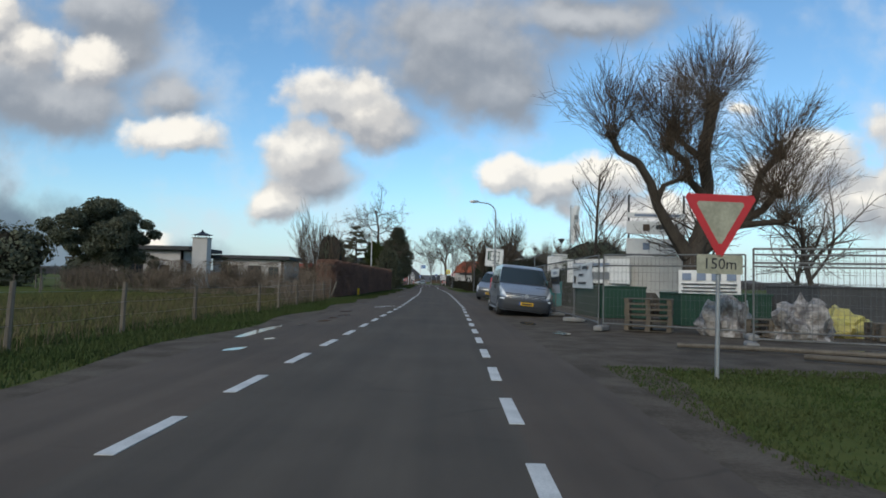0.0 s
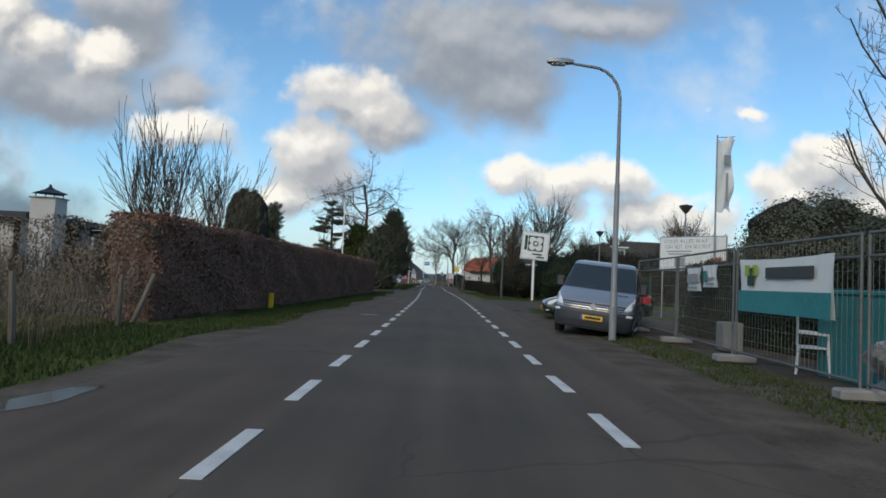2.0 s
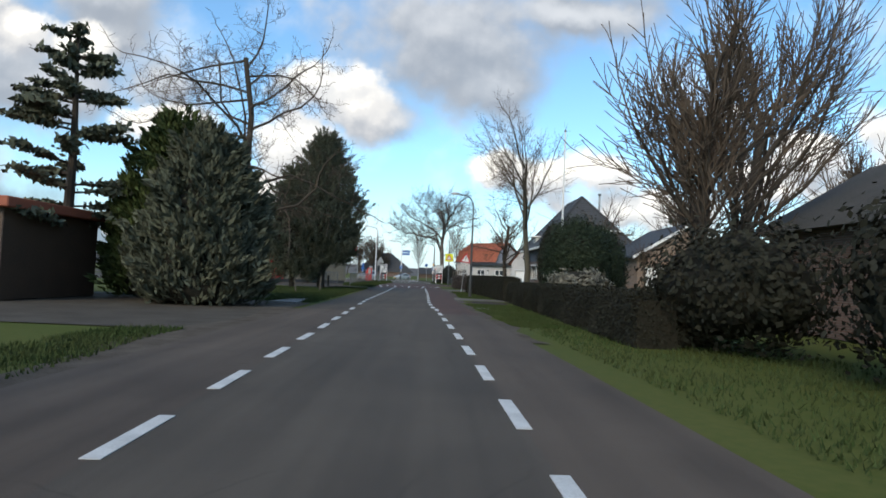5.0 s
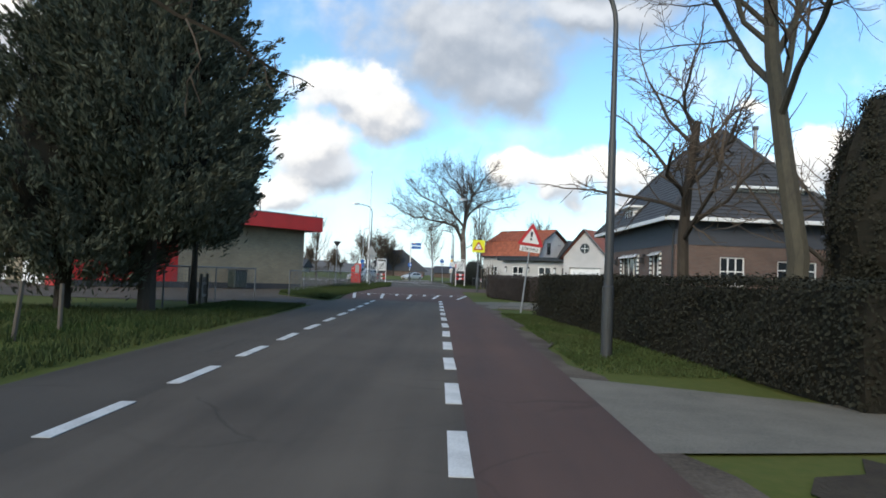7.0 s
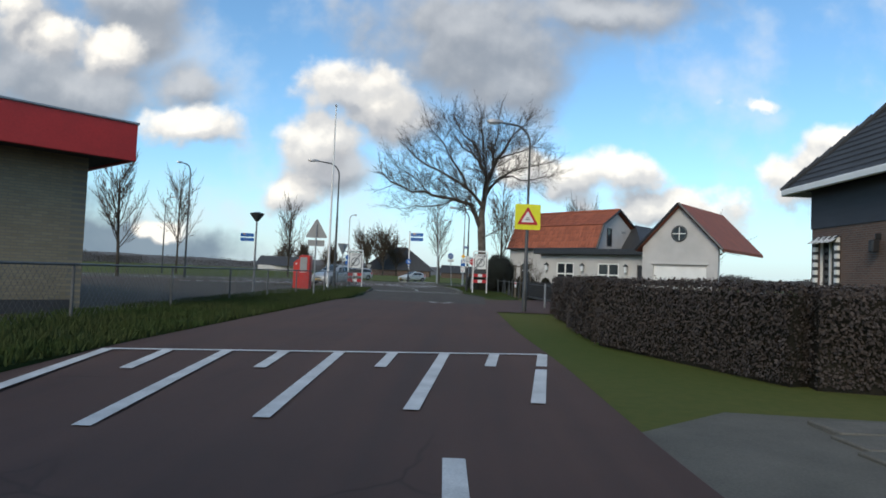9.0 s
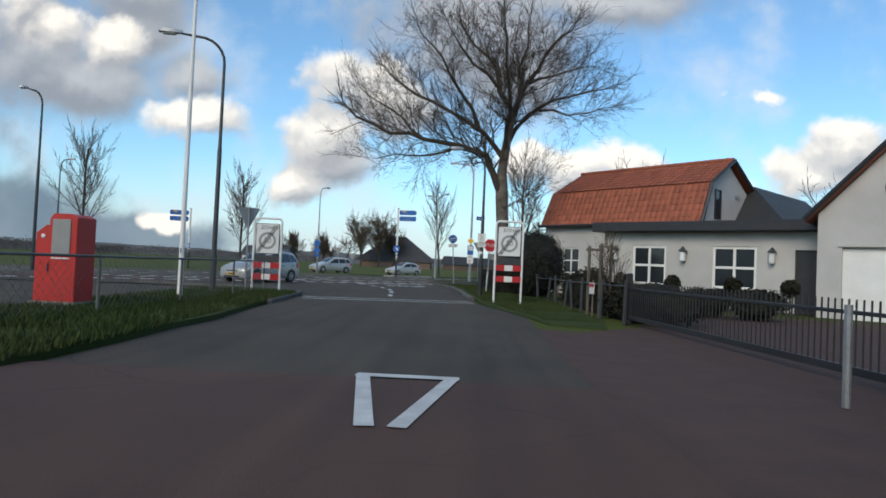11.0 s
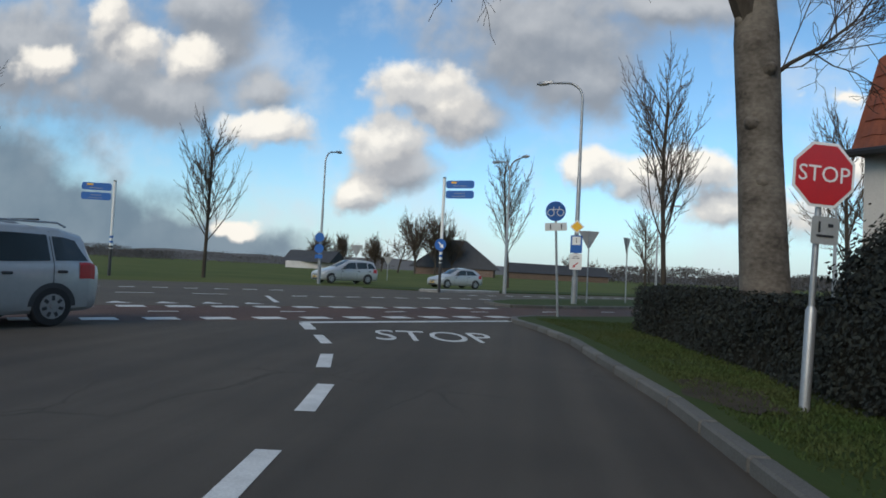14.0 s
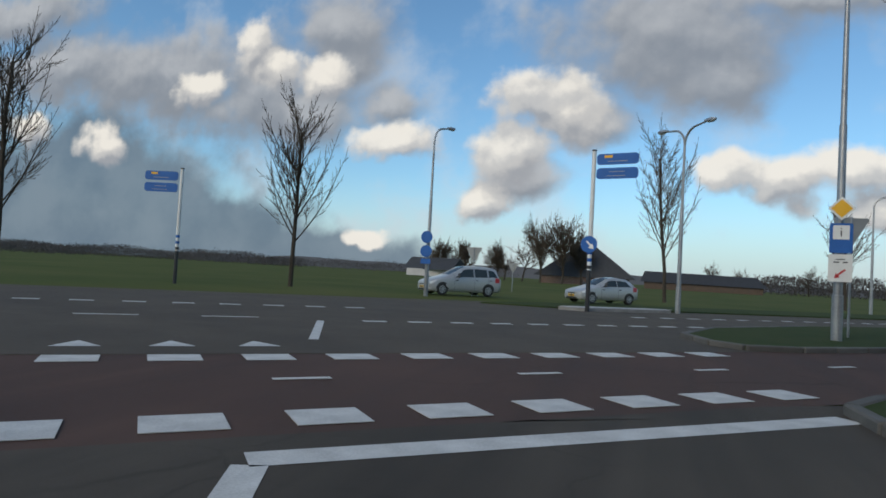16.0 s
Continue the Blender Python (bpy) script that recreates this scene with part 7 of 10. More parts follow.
for sx in (-1, 1):
    xo, xi = gl / 2 + sx * (gl / 2 + 0.35), gl / 2
    r2.add([mg2 @ Vector(p) for p in ((xo, -0.3, 3.3), (xi, -0.3, 6.2), (xi, 8, 6.2), (xo, 8, 3.3), (xo, -0.3, 3.5), (xi, -0.3, 6.42), (xi, 8, 6.42), (xo, 8, 3.5))], [(0, 1, 2, 3), (7, 6, 5, 4), (0, 4, 5, 1), (1, 5, 6, 2), (2, 6, 7, 3), (3, 7, 4, 0)])
part("roof", r2, "tile_red", b2, "red tiled roof")
bb = Shape()
for sx in (-1, 1):
    bb.tube([mg2 @ Vector((gl / 2 + sx * (gl / 2 + 0.38), -0.34, 3.4)), mg2 @ Vector((gl / 2, -0.34, 6.38))], 0.09, 6)
part("barge_board", bb, "black", b2)
part("wall", Shape().box((0.15, 4, 1.8), (0.3, 7.5, 3.6), m=mg2), "render", b2)
b3 = thing("rear_wing", "grey-roofed rear wing of the white house", "house")
rr = Shape()
rr.add([(12.75, 172.0, 3.8), (17.4, 176.0, 3.8), (17.9, 180.0, 5.7), (13.4, 176.4, 5.9), (16.0, 184.0, 3.8), (11.0, 180.0, 3.8)], [(0, 1, 2, 3), (3, 2, 4, 5), (0, 3, 5), (1, 4, 2), (0, 5, 4, 1)])
part("roof", rr, "tile_dark", b3)
part("wall", Shape().prism([(12.75, 172.5), (17.0, 176.1), (15.6, 183.3), (11.4, 179.7)], 0, 3.8), "render", b3)

# far farm
b = thing("far_farm", "distant farmhouse with a broad dark roof", "house")
fr_ = Shape()
fx, fy = -21.5, 350
fr_.add([(fx - 13, fy - 6, 2.0), (fx + 13, fy - 6, 2.0), (fx + 13, fy + 8, 2.0), (fx - 13, fy + 8, 2.0), (fx - 2.5, fy, 10.2), (fx + 2.5, fy, 10.2)], [(0, 1, 5, 4), (1, 2, 5), (2, 3, 4, 5), (3, 0, 4), (3, 2, 1, 0)])
part("roof", fr_, "tile_dark", b)
part("wall", Shape().box((fx, fy, 1.0), (22, 11, 2.4)), "brick_dark", b)
b = thing("far_barn", "distant long low barn roof", "barn")
fr_ = Shape()
fr_.add([(fx + 14, fy, 1.8), (fx + 44, fy, 1.6), (fx + 44, fy + 8, 1.6), (fx + 14, fy + 8, 1.8), (fx + 15, fy + 4, 4.6), (fx + 42, fy + 4, 4.2)], [(0, 1, 5, 4), (1, 2, 5), (2, 3, 4, 5), (3, 0, 4), (3, 2, 1, 0)])
part("roof", fr_, "tile_dark", b)
part("wall", Shape().box((fx + 29, fy + 4, 0.8), (28, 7, 1.9)), "door_brown", b)
b = thing("far_barn", "distant pale barn under a dark roof", "barn")
fr_ = Shape()
fr_.add([(-72, 345, 1.8), (-56, 340, 1.8), (-54, 350, 1.8), (-70, 354, 1.8), (-71, 349, 5.2), (-55, 345, 5.2)], [(0, 1, 5, 4), (1, 2, 5), (2, 3, 4, 5), (3, 0, 4), (3, 2, 1, 0)])
part("roof", fr_, "tile_dark", b)
part("wall", Shape().box((-63, 347, 0.9), (14, 8, 2.0)), "render", b)


# ---- trees, hedges, grass ----
M["twig_dark"] = material("dark_twig_bark", (0.045, 0.036, 0.030), (0.075, 0.060, 0.048), 0.95, scale=1, fine=10, bump=0.0)
M["scrub_twig"] = material("brown_scrub", (0.16, 0.125, 0.095), (0.11, 0.086, 0.066), 0.95, scale=1, fine=6, bump=0.0, per_piece=0.35)
M["yew_dark"] = material("yew_needles", (0.010, 0.013, 0.010), (0.017, 0.020, 0.014), 0.9, scale=0.8, fine=5, bump=0.0, per_piece=0.3)
# pollard willow behind the fence panels
rng = np.random.default_rng(11)
w = thing("pollard_willow", "old pollard willow with thick knobbly limbs and bare shoots", "tree")
limbs = [([(10.5, 26.6, -0.2), (10.4, 26.6, 1.2), (10.5, 26.6, 2.6), (10.9, 26.8, 3.2)], [0.72, 0.62, 0.64, 0.5]),
         ([(10.6, 26.7, 2.6), (11.1, 26.9, 4.2), (11.3, 27.1, 5.6), (11.2, 27.3, 7.0), (11.5, 27.4, 8.3), (11.7, 27.5, 9.3)], [0.52, 0.46, 0.42, 0.4, 0.42, 0.46]),
         ([(10.3, 26.6, 2.5), (9.5, 26.5, 3.6), (8.9, 26.4, 4.6), (8.6, 26.3, 5.5), (8.0, 26.1, 6.3), (7.2, 26.0, 6.7), (6.8, 25.9, 7.4)], [0.48, 0.4, 0.33, 0.3, 0.26, 0.22, 0.26]),
         ([(11.2, 27.0, 5.0), (10.5, 26.9, 5.7), (10.3, 26.8, 6.5), (9.3, 26.6, 7.1)], [0.3, 0.24, 0.2, 0.22]),
         ([(11.2, 27.1, 6.6), (10.5, 27.0, 7.1), (9.8, 26.9, 7.7)], [0.26, 0.2, 0.2]),
         ([(10.8, 26.8, 2.7), (12.0, 27.1, 3.5), (13.0, 27.3, 4.2), (13.5, 27.4, 5.2), (13.8, 27.5, 6.2), (14.6, 27.6, 7.0)], [0.45, 0.38, 0.33, 0.28, 0.25, 0.22]),
         ([(13.0, 27.3, 4.2), (13.8, 27.4, 4.6), (14.4, 27.5, 5.3)], [0.3, 0.26, 0.24]),
         ([(12.6, 27.2, 3.9), (13.6, 27.0, 4.0), (14.6, 26.9, 4.1)], [0.26, 0.2, 0.18]),
         ([(8.9, 26.4, 4.7), (9.1, 26.2, 5.4), (9.9, 26.2, 5.7)], [0.2, 0.15, 0.14])]
wood = Shape()
for pts, rad in limbs:
    rad = [x * (0.62 if k_ else 0.72) for k_, x in enumerate(rad)]
    wood.tube(pts, rad, 10)
    q = Vector(pts[-1])
    for k in range(5):
        o = Vector(rng.normal(0, 0.09, 3))
        wood.lathe(q + o, [(0.05, -rad[-1] * 0.9), (rad[-1] * 0.95, -rad[-1] * 0.3), (rad[-1], rad[-1] * 0.3), (0.05, rad[-1] * 0.95)], 7)
wood.v = [tuple(Vector(p) * 1.0 + Vector((1, 1, 0.4)) * 0.05 * noise.noise(Vector(p) * 2.5)) for p in wood.v]
part("trunk", wood, "bark", w, smooth=True, fix=False)
sh = Shape()
for pts, rad in limbs[1:]:
    q = Vector(pts[-1])
    n = 220 if rad[-1] > 0.3 else 150
    for k in range(n):
        d = Vector((rng.normal(0, 0.78), rng.normal(0, 0.78), 0.9)).normalized()
        ln = rng.uniform(1.6, 3.4)
        o = q + Vector((rng.normal(0, 0.2), rng.normal(0, 0.2), rng.normal(0, 0.15)))
        p1 = o + d * ln * 0.5 + Vector((rng.normal(0, 0.05), 0, 0.1))
        p2 = p1 + (d + Vector((0, 0, 0.5))).normalized() * ln * 0.5
        sh.tube([o, p1, p2], [0.011, 0.007, 0.004], 3, cap=False)
        for _ in range(4):
            f = p1.lerp(p2, rng.uniform(0, 0.8))
            sh.tube([f, f + (d + Vector(rng.normal(0, 0.45, 3))).normalized() * rng.uniform(0.4, 1.0)], [0.009, 0.005], 3, cap=False)
    for i in range(len(pts) - 1):
        for k in range(26):
            o = Vector(pts[i]).lerp(Vector(pts[i + 1]), rng.uniform(0, 1))
            d = Vector((rng.normal(0, 0.9), rng.normal(0, 0.9), 0.8)).normalized()
            ln = rng.uniform(0.7, 2.2)
            sh.tube([o, o + d * ln * 0.5, o + (d + Vector((0, 0, 0.3))).normalized() * ln], [0.011, 0.008, 0.004], 3, cap=False)
part("crown", sh, "twig", w, "dense upright bare shoots", fix=False)

# bare trees, nearest first
bare_tree((9.5, 40.0, 0), 9.0, 0.11, 3, 21, bare_spec(kids=(26, 7, 4), angle=(38, 60), up=0.17, up0=0.0, shrink=0.56, taper=0.68, jit=0.06, thin=0.36, lead=False, rmin=0.007, **{"from0": 0.26, "from": 0.3}), "young bare tree with a straight stem", trunk=0.95)
bare_tree((14.5, 34, 0), 8.5, 0.16, 3, 22, WIDE, "bare tree behind the builder's boards")
bare_tree((17.5, 30, 0), 8, 0.16, 3, 23, WIDE, "bare tree behind the builder's boards")
bare_tree((21, 38, 0), 7.5, 0.15, 3, 24, WIDE, "bare tree behind the builder's boards")
SPRAY = bare_spec(kids=(10, 6, 5), angle=(12, 32), up=0.10, shrink=0.72, jit=0.08, **{"from0": 0.06, "from": 0.15})
for i, (x, y, h, sd) in enumerate([(-9.2, 46.4, 6.0, 31), (-9.7, 46.9, 5.6, 32), (-8.7, 46.9, 5.2, 33)]):
    bare_tree((x, y, 0), h, 0.05, 3, sd, SPRAY, "slender bare shrub stems behind the beech hedge", lean=((i - 1) * 0.35, 0.1), trunk=0.6, rmin=0.008)
CROWN = bare_spec(kids=(20, 10, 8), angle=(20, 46), up=0.09, shrink=0.60, taper=0.34, jit=0.10, thin=0.42, **{"from0": 0.22, "from": 0.15})
bare_tree((8.6, 91.0, 0), 12.2, 0.2, 3, 42, CROWN, "round-crowned bare tree behind the shrubs", rmin=0.012, trunk=0.55)
bare_tree((5.6, 86.5, 0), 9.6, 0.15, 3, 142, CROWN, "round-crowned bare tree behind the shrubs", rmin=0.012, trunk=0.55)
bare_tree((25.5, 96.0, 0), 11.6, 0.2, 3, 143, CROWN, "round-crowned bare tree behind the thatched house", rmin=0.014, trunk=0.55)
bare_tree((19.0, 100.0, 0), 9.6, 0.17, 3, 144, CROWN, "round-crowned bare tree behind the thatched house", rmin=0.014, trunk=0.55)
bare_tree((20.5, 121.5, 0), 10.4, 0.17, 3, 47, CROWN, "bare tree behind the garages", rmin=0.012, trunk=0.6)
bare_tree((30, 104, 0), 9.0, 0.16, 3, 48, WIDE, "bare tree behind the house", rmin=0.014)
bare_tree((-17.5, 83, 0), 6.5, 0.12, 3, 49, WIDE, "bare tree behind the bungalow", rmin=0.012)
bare_tree((-47, 90, 0), 8.0, 0.16, 3, 50, WIDE, "bare tree behind the bungalow", rmin=0.014)
bare_tree((-11.1, 107.3, 0), 14.0, 0.24, 4, 51, bare_spec(kids=(20, 7, 5, 4), angle=(48, 90), up=0.03, shrink=0.44, taper=0.2, jit=0.27, thin=0.42, **{"from0": 0.32, "from": 0.2}), "tall bare roadside tree with level limbs", "bark", rmin=0.009, trunk=0.95)
bare_tree((5.3, 111.3, 0), 11.8, 0.21, 4, 50, bare_spec(kids=(10, 7, 6, 4), angle=(30, 60), up=0.07, shrink=0.52, jit=0.16, taper=0.2, thin=0.44, **{"from0": 0.56}), "large bare tree behind the clipped hedge", "bark_olive", rmin=0.006, trunk=0.66)
bare_tree((4.25, 113.8, 0), 7.0, 0.15, 3, 53, bare_spec(kids=(13, 8, 6), angle=(30, 65), shrink=0.5, jit=0.2, thin=0.42, **{"from0": 0.45}), "gnarled bare tree behind the clipped hedge", rmin=0.008, trunk=0.7)
bare_tree((13.5, 124.0, 0), 10.0, 0.18, 3, 54, WIDE, "bare tree behind the garages", rmin=0.009)
bare_tree((24, 128, 0), 9.5, 0.17, 3, 56, WIDE, "bare tree behind the garage", rmin=0.012)

# the great tree at the stop line
t = thing("great_tree", "great spreading bare tree beside the stop line", "tree")
stem = Shape().tube([(1.16, 177.8, -0.2), (1.08, 177.8, 0.35), (1.02, 177.8, 1.5), (0.92, 177.9, 3.4), (0.84, 177.9, 5.0), (0.80, 178.0, 6.4), (1.0, 178.0, 8.0), (1.25, 178.1, 9.6)], [0.46, 0.39, 0.34, 0.315, 0.31, 0.25, 0.22, 0.19], 14)
stem.v = [tuple(Vector(p) + Vector((1, 1, 0)) * 0.05 * noise.noise(Vector(p) * 1.7) + Vector((1, -1, 0)) * 0.018 * noise.noise(Vector((p[0] * 9, p[1] * 9, p[2] * 2)))) for p in stem.v]
rng = np.random.default_rng(61)
for z, a in ((1.9, 200), (2.7, 255), (3.6, 225), (4.4, 285), (5.2, 190)):
    # healed stubs of lost branches
    q, d = Vector((float(np.interp(z, [1.5, 5.0], [1.02, 0.84])), 177.87, z)), Vector((math.cos(radians(a)), math.sin(radians(a)), 0.25))
    stem.tube([q + d * 0.24, q + d * 0.33, q + d * 0.36], [0.12, 0.085, 0.03], 8)
part("trunk", stem, "bark_pale", t, "grey furrowed bark with branch scars", smooth=True, fix=False)
out = []
mains = [([(0.84, 177.9, 5.0), (0.35, 177.9, 6.2), (-0.1, 177.8, 7.2), (-1.6, 177.5, 7.6), (-3.4, 177.2, 7.8), (-5.2, 177.0, 8.0), (-7.0, 176.9, 8.8)], 0.21),
         ([(1.25, 178.1, 9.6), (0.5, 178.2, 10.7), (0.1, 178.2, 12.4), (-1.6, 178.3, 14.2)], 0.16),
         ([(1.25, 178.1, 9.6), (1.9, 178.3, 11.2), (2.9, 178.6, 12.9), (4.2, 178.8, 14.4)], 0.16),
         ([(1.6, 178.2, 10.4), (1.5, 178.0, 12.0), (1.9, 177.8, 14.2)], 0.11),
         ([(1.0, 178.0, 7.8), (2.0, 177.9, 9.4), (3.4, 177.8, 10.3), (5.4, 177.6, 10.8)], 0.13),
         ([(0.9, 178.0, 7.0), (-0.2, 178.2, 8.4), (-1.8, 178.6, 9.5), (-4.0, 179.0, 10.6), (-5.6, 179.3, 11.8)], 0.16),
         ([(-0.6, 178.3, 8.7), (-1.6, 178.0, 10.6), (-2.6, 177.4, 12.2), (-3.6, 177.2, 13.2)], 0.11),
         ([(0.4, 178.2, 11.0), (-1.0, 177.6, 12.0), (-2.2, 177.2, 13.6)], 0.10),
         ([(0.9, 178.0, 7.4), (1.0, 176.4, 9.2), (0.6, 174.8, 11.2), (0.4, 174.0, 12.8)], 0.13),
         ([(1.0, 178.0, 8.2), (1.6, 180.0, 10.0), (1.8, 181.6, 12.2)], 0.13),
         ([(-1.6, 177.5, 7.6), (-2.6, 176.8, 7.0), (-4.0, 176.0, 6.7), (-5.6, 175.5, 6.4)], 0.07),
         ([(-3.4, 177.2, 7.8), (-4.6, 177.6, 9.0), (-6.6, 177.8, 10.2)], 0.08),
         ([(2.0, 178.3, 11.3), (3.4, 178.9, 11.9), (5.2, 179.3, 12.6)], 0.09),
         ([(2.6, 177.9, 9.7), (4.0, 177.0, 9.3), (5.6, 176.6, 9.6)], 0.07),
         ([(0.92, 177.9, 4.3), (1.9, 178.1, 5.0), (3.0, 178.4, 6.2)], 0.04)]
for pts, r in mains:
    pts = [Vector(p) for p in pts]
    path = [pts[0]]
    for p0, p1 in zip(pts, pts[1:]):
        ln = (p1 - p0).length
        path += [p0.lerp(p1, 0.5) + Vector(rng.normal(0, 0.07 * ln, 3)), p1]
    pts = path
    out.append((pts, list(np.linspace(r, r * 0.3, len(pts))), 1))
    total = len(pts) - 1
    reach = sum((b_ - a_).length for a_, b_ in zip(pts, pts[1:]))
    n = int(5.2 * reach)
    for k in range(n):
        f = (0.14 + 0.86 * (k + rng.uniform(0, 1)) / n) * total
        i = min(int(f), total - 1)
        q = pts[i].lerp(pts[i + 1], f - i)
        d = (pts[i + 1] - pts[i]).normalized()
        sd = Vector(rng.normal(0, 1, 3)) + Vector((0, 0, 0.5))
        sd = (sd - d * sd.dot(d)).normalized()
        a = radians(rng.uniform(28, 62))
        branch(out, q, d * math.cos(a) + sd * math.sin(a), max(0.014, r * 0.26 * (1 - 0.5 * f / total)), rng.uniform(0.9, 2.0), 2, 4, rng, bare_spec(kids=(0, 0, 7, 5), angle=(25, 58), up=0.07, shrink=0.6, jit=0.2, rmin=0.005, thin=0.5))
    branch(out, pts[-1], pts[-1] - pts[-2], r * 0.3, 1.6, 2, 4, rng, bare_spec(kids=(0, 0, 8, 5), angle=(20, 55), up=0.06, shrink=0.62, jit=0.18, rmin=0.005))
fine_ = Shape()
for pts, rad, level in out:
    if level == 1:
        part("limb", Shape().tube(pts, rad, 8, cap=False), "bark", t, smooth=True, fix=False)
    else:
        fine_.tube(pts, [max(x, 0.005) for x in rad], 3, cap=False)
part("crown", fine_, "twig_dark", t, "dense bare leafless twigs", fix=False)

# junction trees
for i, (x, y, h, sd) in enumerate([(-23.2, 206.9, 10.1, 71), (-3.8, 223.5, 12.0, 72), (4.3, 199.6, 12.0, 73), (-34.5, 199.0, 12.2, 74), (14.5, 203.5, 10.5, 75), (10.0, 235, 8.5, 76), (20, 228, 8.5, 77), (-27, 172.0, 9.0, 78), (38, 240, 9, 82)]):
    bare_tree((x, y, 0), h, 0.13, 3, sd, FAN, "bare roadside tree with an upright fan of branches", rmin=0.012, trunk=0.85, group="young trees round the junction")
for i, (x, y, h) in enumerate([(-37, 342, 13), (-66, 352, 9), (-58, 356, 10), (-50, 358, 10), (-44, 352, 8), (13, 400, 10), (26, 420, 10), (46, 420, 11)]):
    bare_tree((x, y, 0), h, 0.25, 3, 90 + i, WIDE, "distant bare tree beside the farm", rmin=0.035, group="distant farm trees")
for i, (x, y, h) in enumerate([(-31, 335, 19), (-26, 338, 20), (-22, 344, 17), (-62, 350, 13), (-46, 352, 12), (-56, 352, 13)]):
    bare_tree((x, y, 0), h, 0.25, 3, 190 + i, CROWN, "distant round-crowned bare tree beside the farm", rmin=0.03, trunk=0.55, group="distant farm trees")
bare_tree((12.0, 192.5, 0), 11.4, 0.18, 3, 110, CROWN, "bare tree behind the white house", rmin=0.014)
bare_tree((22, 184, 0), 9.0, 0.16, 3, 111, WIDE, "bare tree behind the white house", rmin=0.014)

# evergreens
c = thing("cypress", "huge dark cypress of two stems standing beside the road", "tree", "", (-8.3, 115.6, 0))
cypress(c, (0.05, 0.0, 0), 10.9, 2.6, 3, 1500, 90, size=0.045, skirt=1.75, wild=1.6, mid=0.5, lift=0.8)
cypress(c, (-1.8, -0.4, 0), 8.4, 2.3, 4, 900, 90, size=0.045, skirt=0.6, wild=1.5, mid=0.6, lift=0.6)
cypress(c, (-0.45, 4.1, 0), 7.4, 1.3, 5, 260, 80, size=0.05, skirt=1.9, wild=1.8, mid=0.12, lift=1.0)
c = thing("cypress", "dark conifer at the end of the beech hedge", "tree", "", (-8.0, 92.5, 0))
cypress(c, (0, 0, 0), 5.9, 2.1, 14, 700, 46, size=0.09, skirt=0.1)
c = thing("cypress", "olive-green conifer at the end of the beech hedge", "tree", "", (-10.2, 95.5, 0))
cypress(c, (0, 0, 0), 7.0, 2.3, 15, 700, 46, "olive", size=0.09, skirt=0.1)
bush("clipped_conifer", (-10.1, 56.8, 0), (1.12, 1.12, 2.6), 6, "conifer", 46000, 0.035, "clipped dome-shaped conifer behind the hedge", core=0.95, clump=0.06)
for x, y, h, sd in ((-9.75, 60.0, 5.2, 7), (-10.2, 60.4, 4.3, 8)):
    c = thing("column_cypress", "slim columnar cypress behind the hedge", "tree", "slim cypresses behind the hedge", (x, y, 0))
    cypress(c, (0, 0, 0), h, 0.27, sd, 260, 30, size=0.05, skirt=0.1)
bush("column_yew", (7.0, 111.2, 0), (1.05, 1.05, 2.4), 9, "privet", 46000, 0.035, "columnar brownish yew behind the hedge", core=0.92, clump=0.1)
conifer((-13.2, 101.5, 0), 3.4, 1.9, 10, "low dark spreading conifer beside the drive", 220, 46, size=0.18)
for x, y, h, sd in ((-31.5, 63.3, 2.9, 121), (-29.2, 64.2, 3.0, 122), (-26.0, 69.5, 4.2, 123), (-24.2, 70.6, 3.2, 124)):
    conifer((x, y, 0), h, 0.55, sd, "slim dark cypress against the bungalow", 110, 36, power=0.4, size=0.14, droop=0.2)
# cedar in tiers
rng = np.random.default_rng(131)
c = thing("cedar", "blue-grey cedar with level tiers of branches", "tree", "", (-12.8, 93, 0))
part("trunk", Shape().tube([(0, 0, -0.2), (0.1, 0, 5), (0, 0, 9.2)], [0.22, 0.13, 0.02], 8), "bark", c, smooth=True)
bs, cs = Shape(), []
for k in range(46):
    z = rng.uniform(2.2, 8.8)
    ln = 3.3 * (1 - z / 10.2) + 0.3
    a = rng.uniform(0, 6.28)
    d = Vector((math.cos(a), math.sin(a), 0.12))
    bs.tube([(0, 0, z), Vector((0, 0, z)) + d * ln * 0.6, Vector((0, 0, z)) + d * ln + Vector((0, 0, -0.12))], [0.05, 0.03, 0.01], 4, cap=False)
    n = int(90 * ln)
    f = rng.uniform(0.3, 1.05, n)
    q = np.array([0, 0, z]) + np.array(d)[None] * (ln * f)[:, None] + rng.normal(0, 1, (n, 3)) * np.array([0.16, 0.16, 0.05]) * (0.6 + ln * 0.2)
    cs.append(q)
part("branches", bs, "bark", c, fix=False)
part("foliage", tri_mesh("foliage", leaf_verts(np.concatenate(cs), 0.13, rng, 2.0), 4, "conifer"), "conifer", c)
# pine with cushions of needles
p = thing("pine", "dark wind-shaped pine with cushioned branches", "tree", "", (-29.3, 54.4, 0))
limbs = [[(0, 0, -0.2), (0.2, 0, 1.6), (-0.1, 0, 3.2), (0.1, 0, 5.2)], [(0.1, 0, 2.6), (2.0, 0.4, 3.6), (3.4, 0.3, 4.4)], [(0, 0, 3.0), (-1.9, 0.3, 4.2), (-3.0, 0, 5.2)], [(0, 0, 3.6), (1.4, -0.4, 5.2), (2.2, 0, 6.2)], [(0, 0, 3.9), (-1.0, 0.5, 5.6), (-1.4, 0.3, 6.8)]]
part("trunk", [Shape().tube(l_, list(np.linspace(0.3 if i == 0 else 0.14, 0.08, len(l_))), 8) for i, l_ in enumerate(limbs)][0], "bark", p, smooth=True)
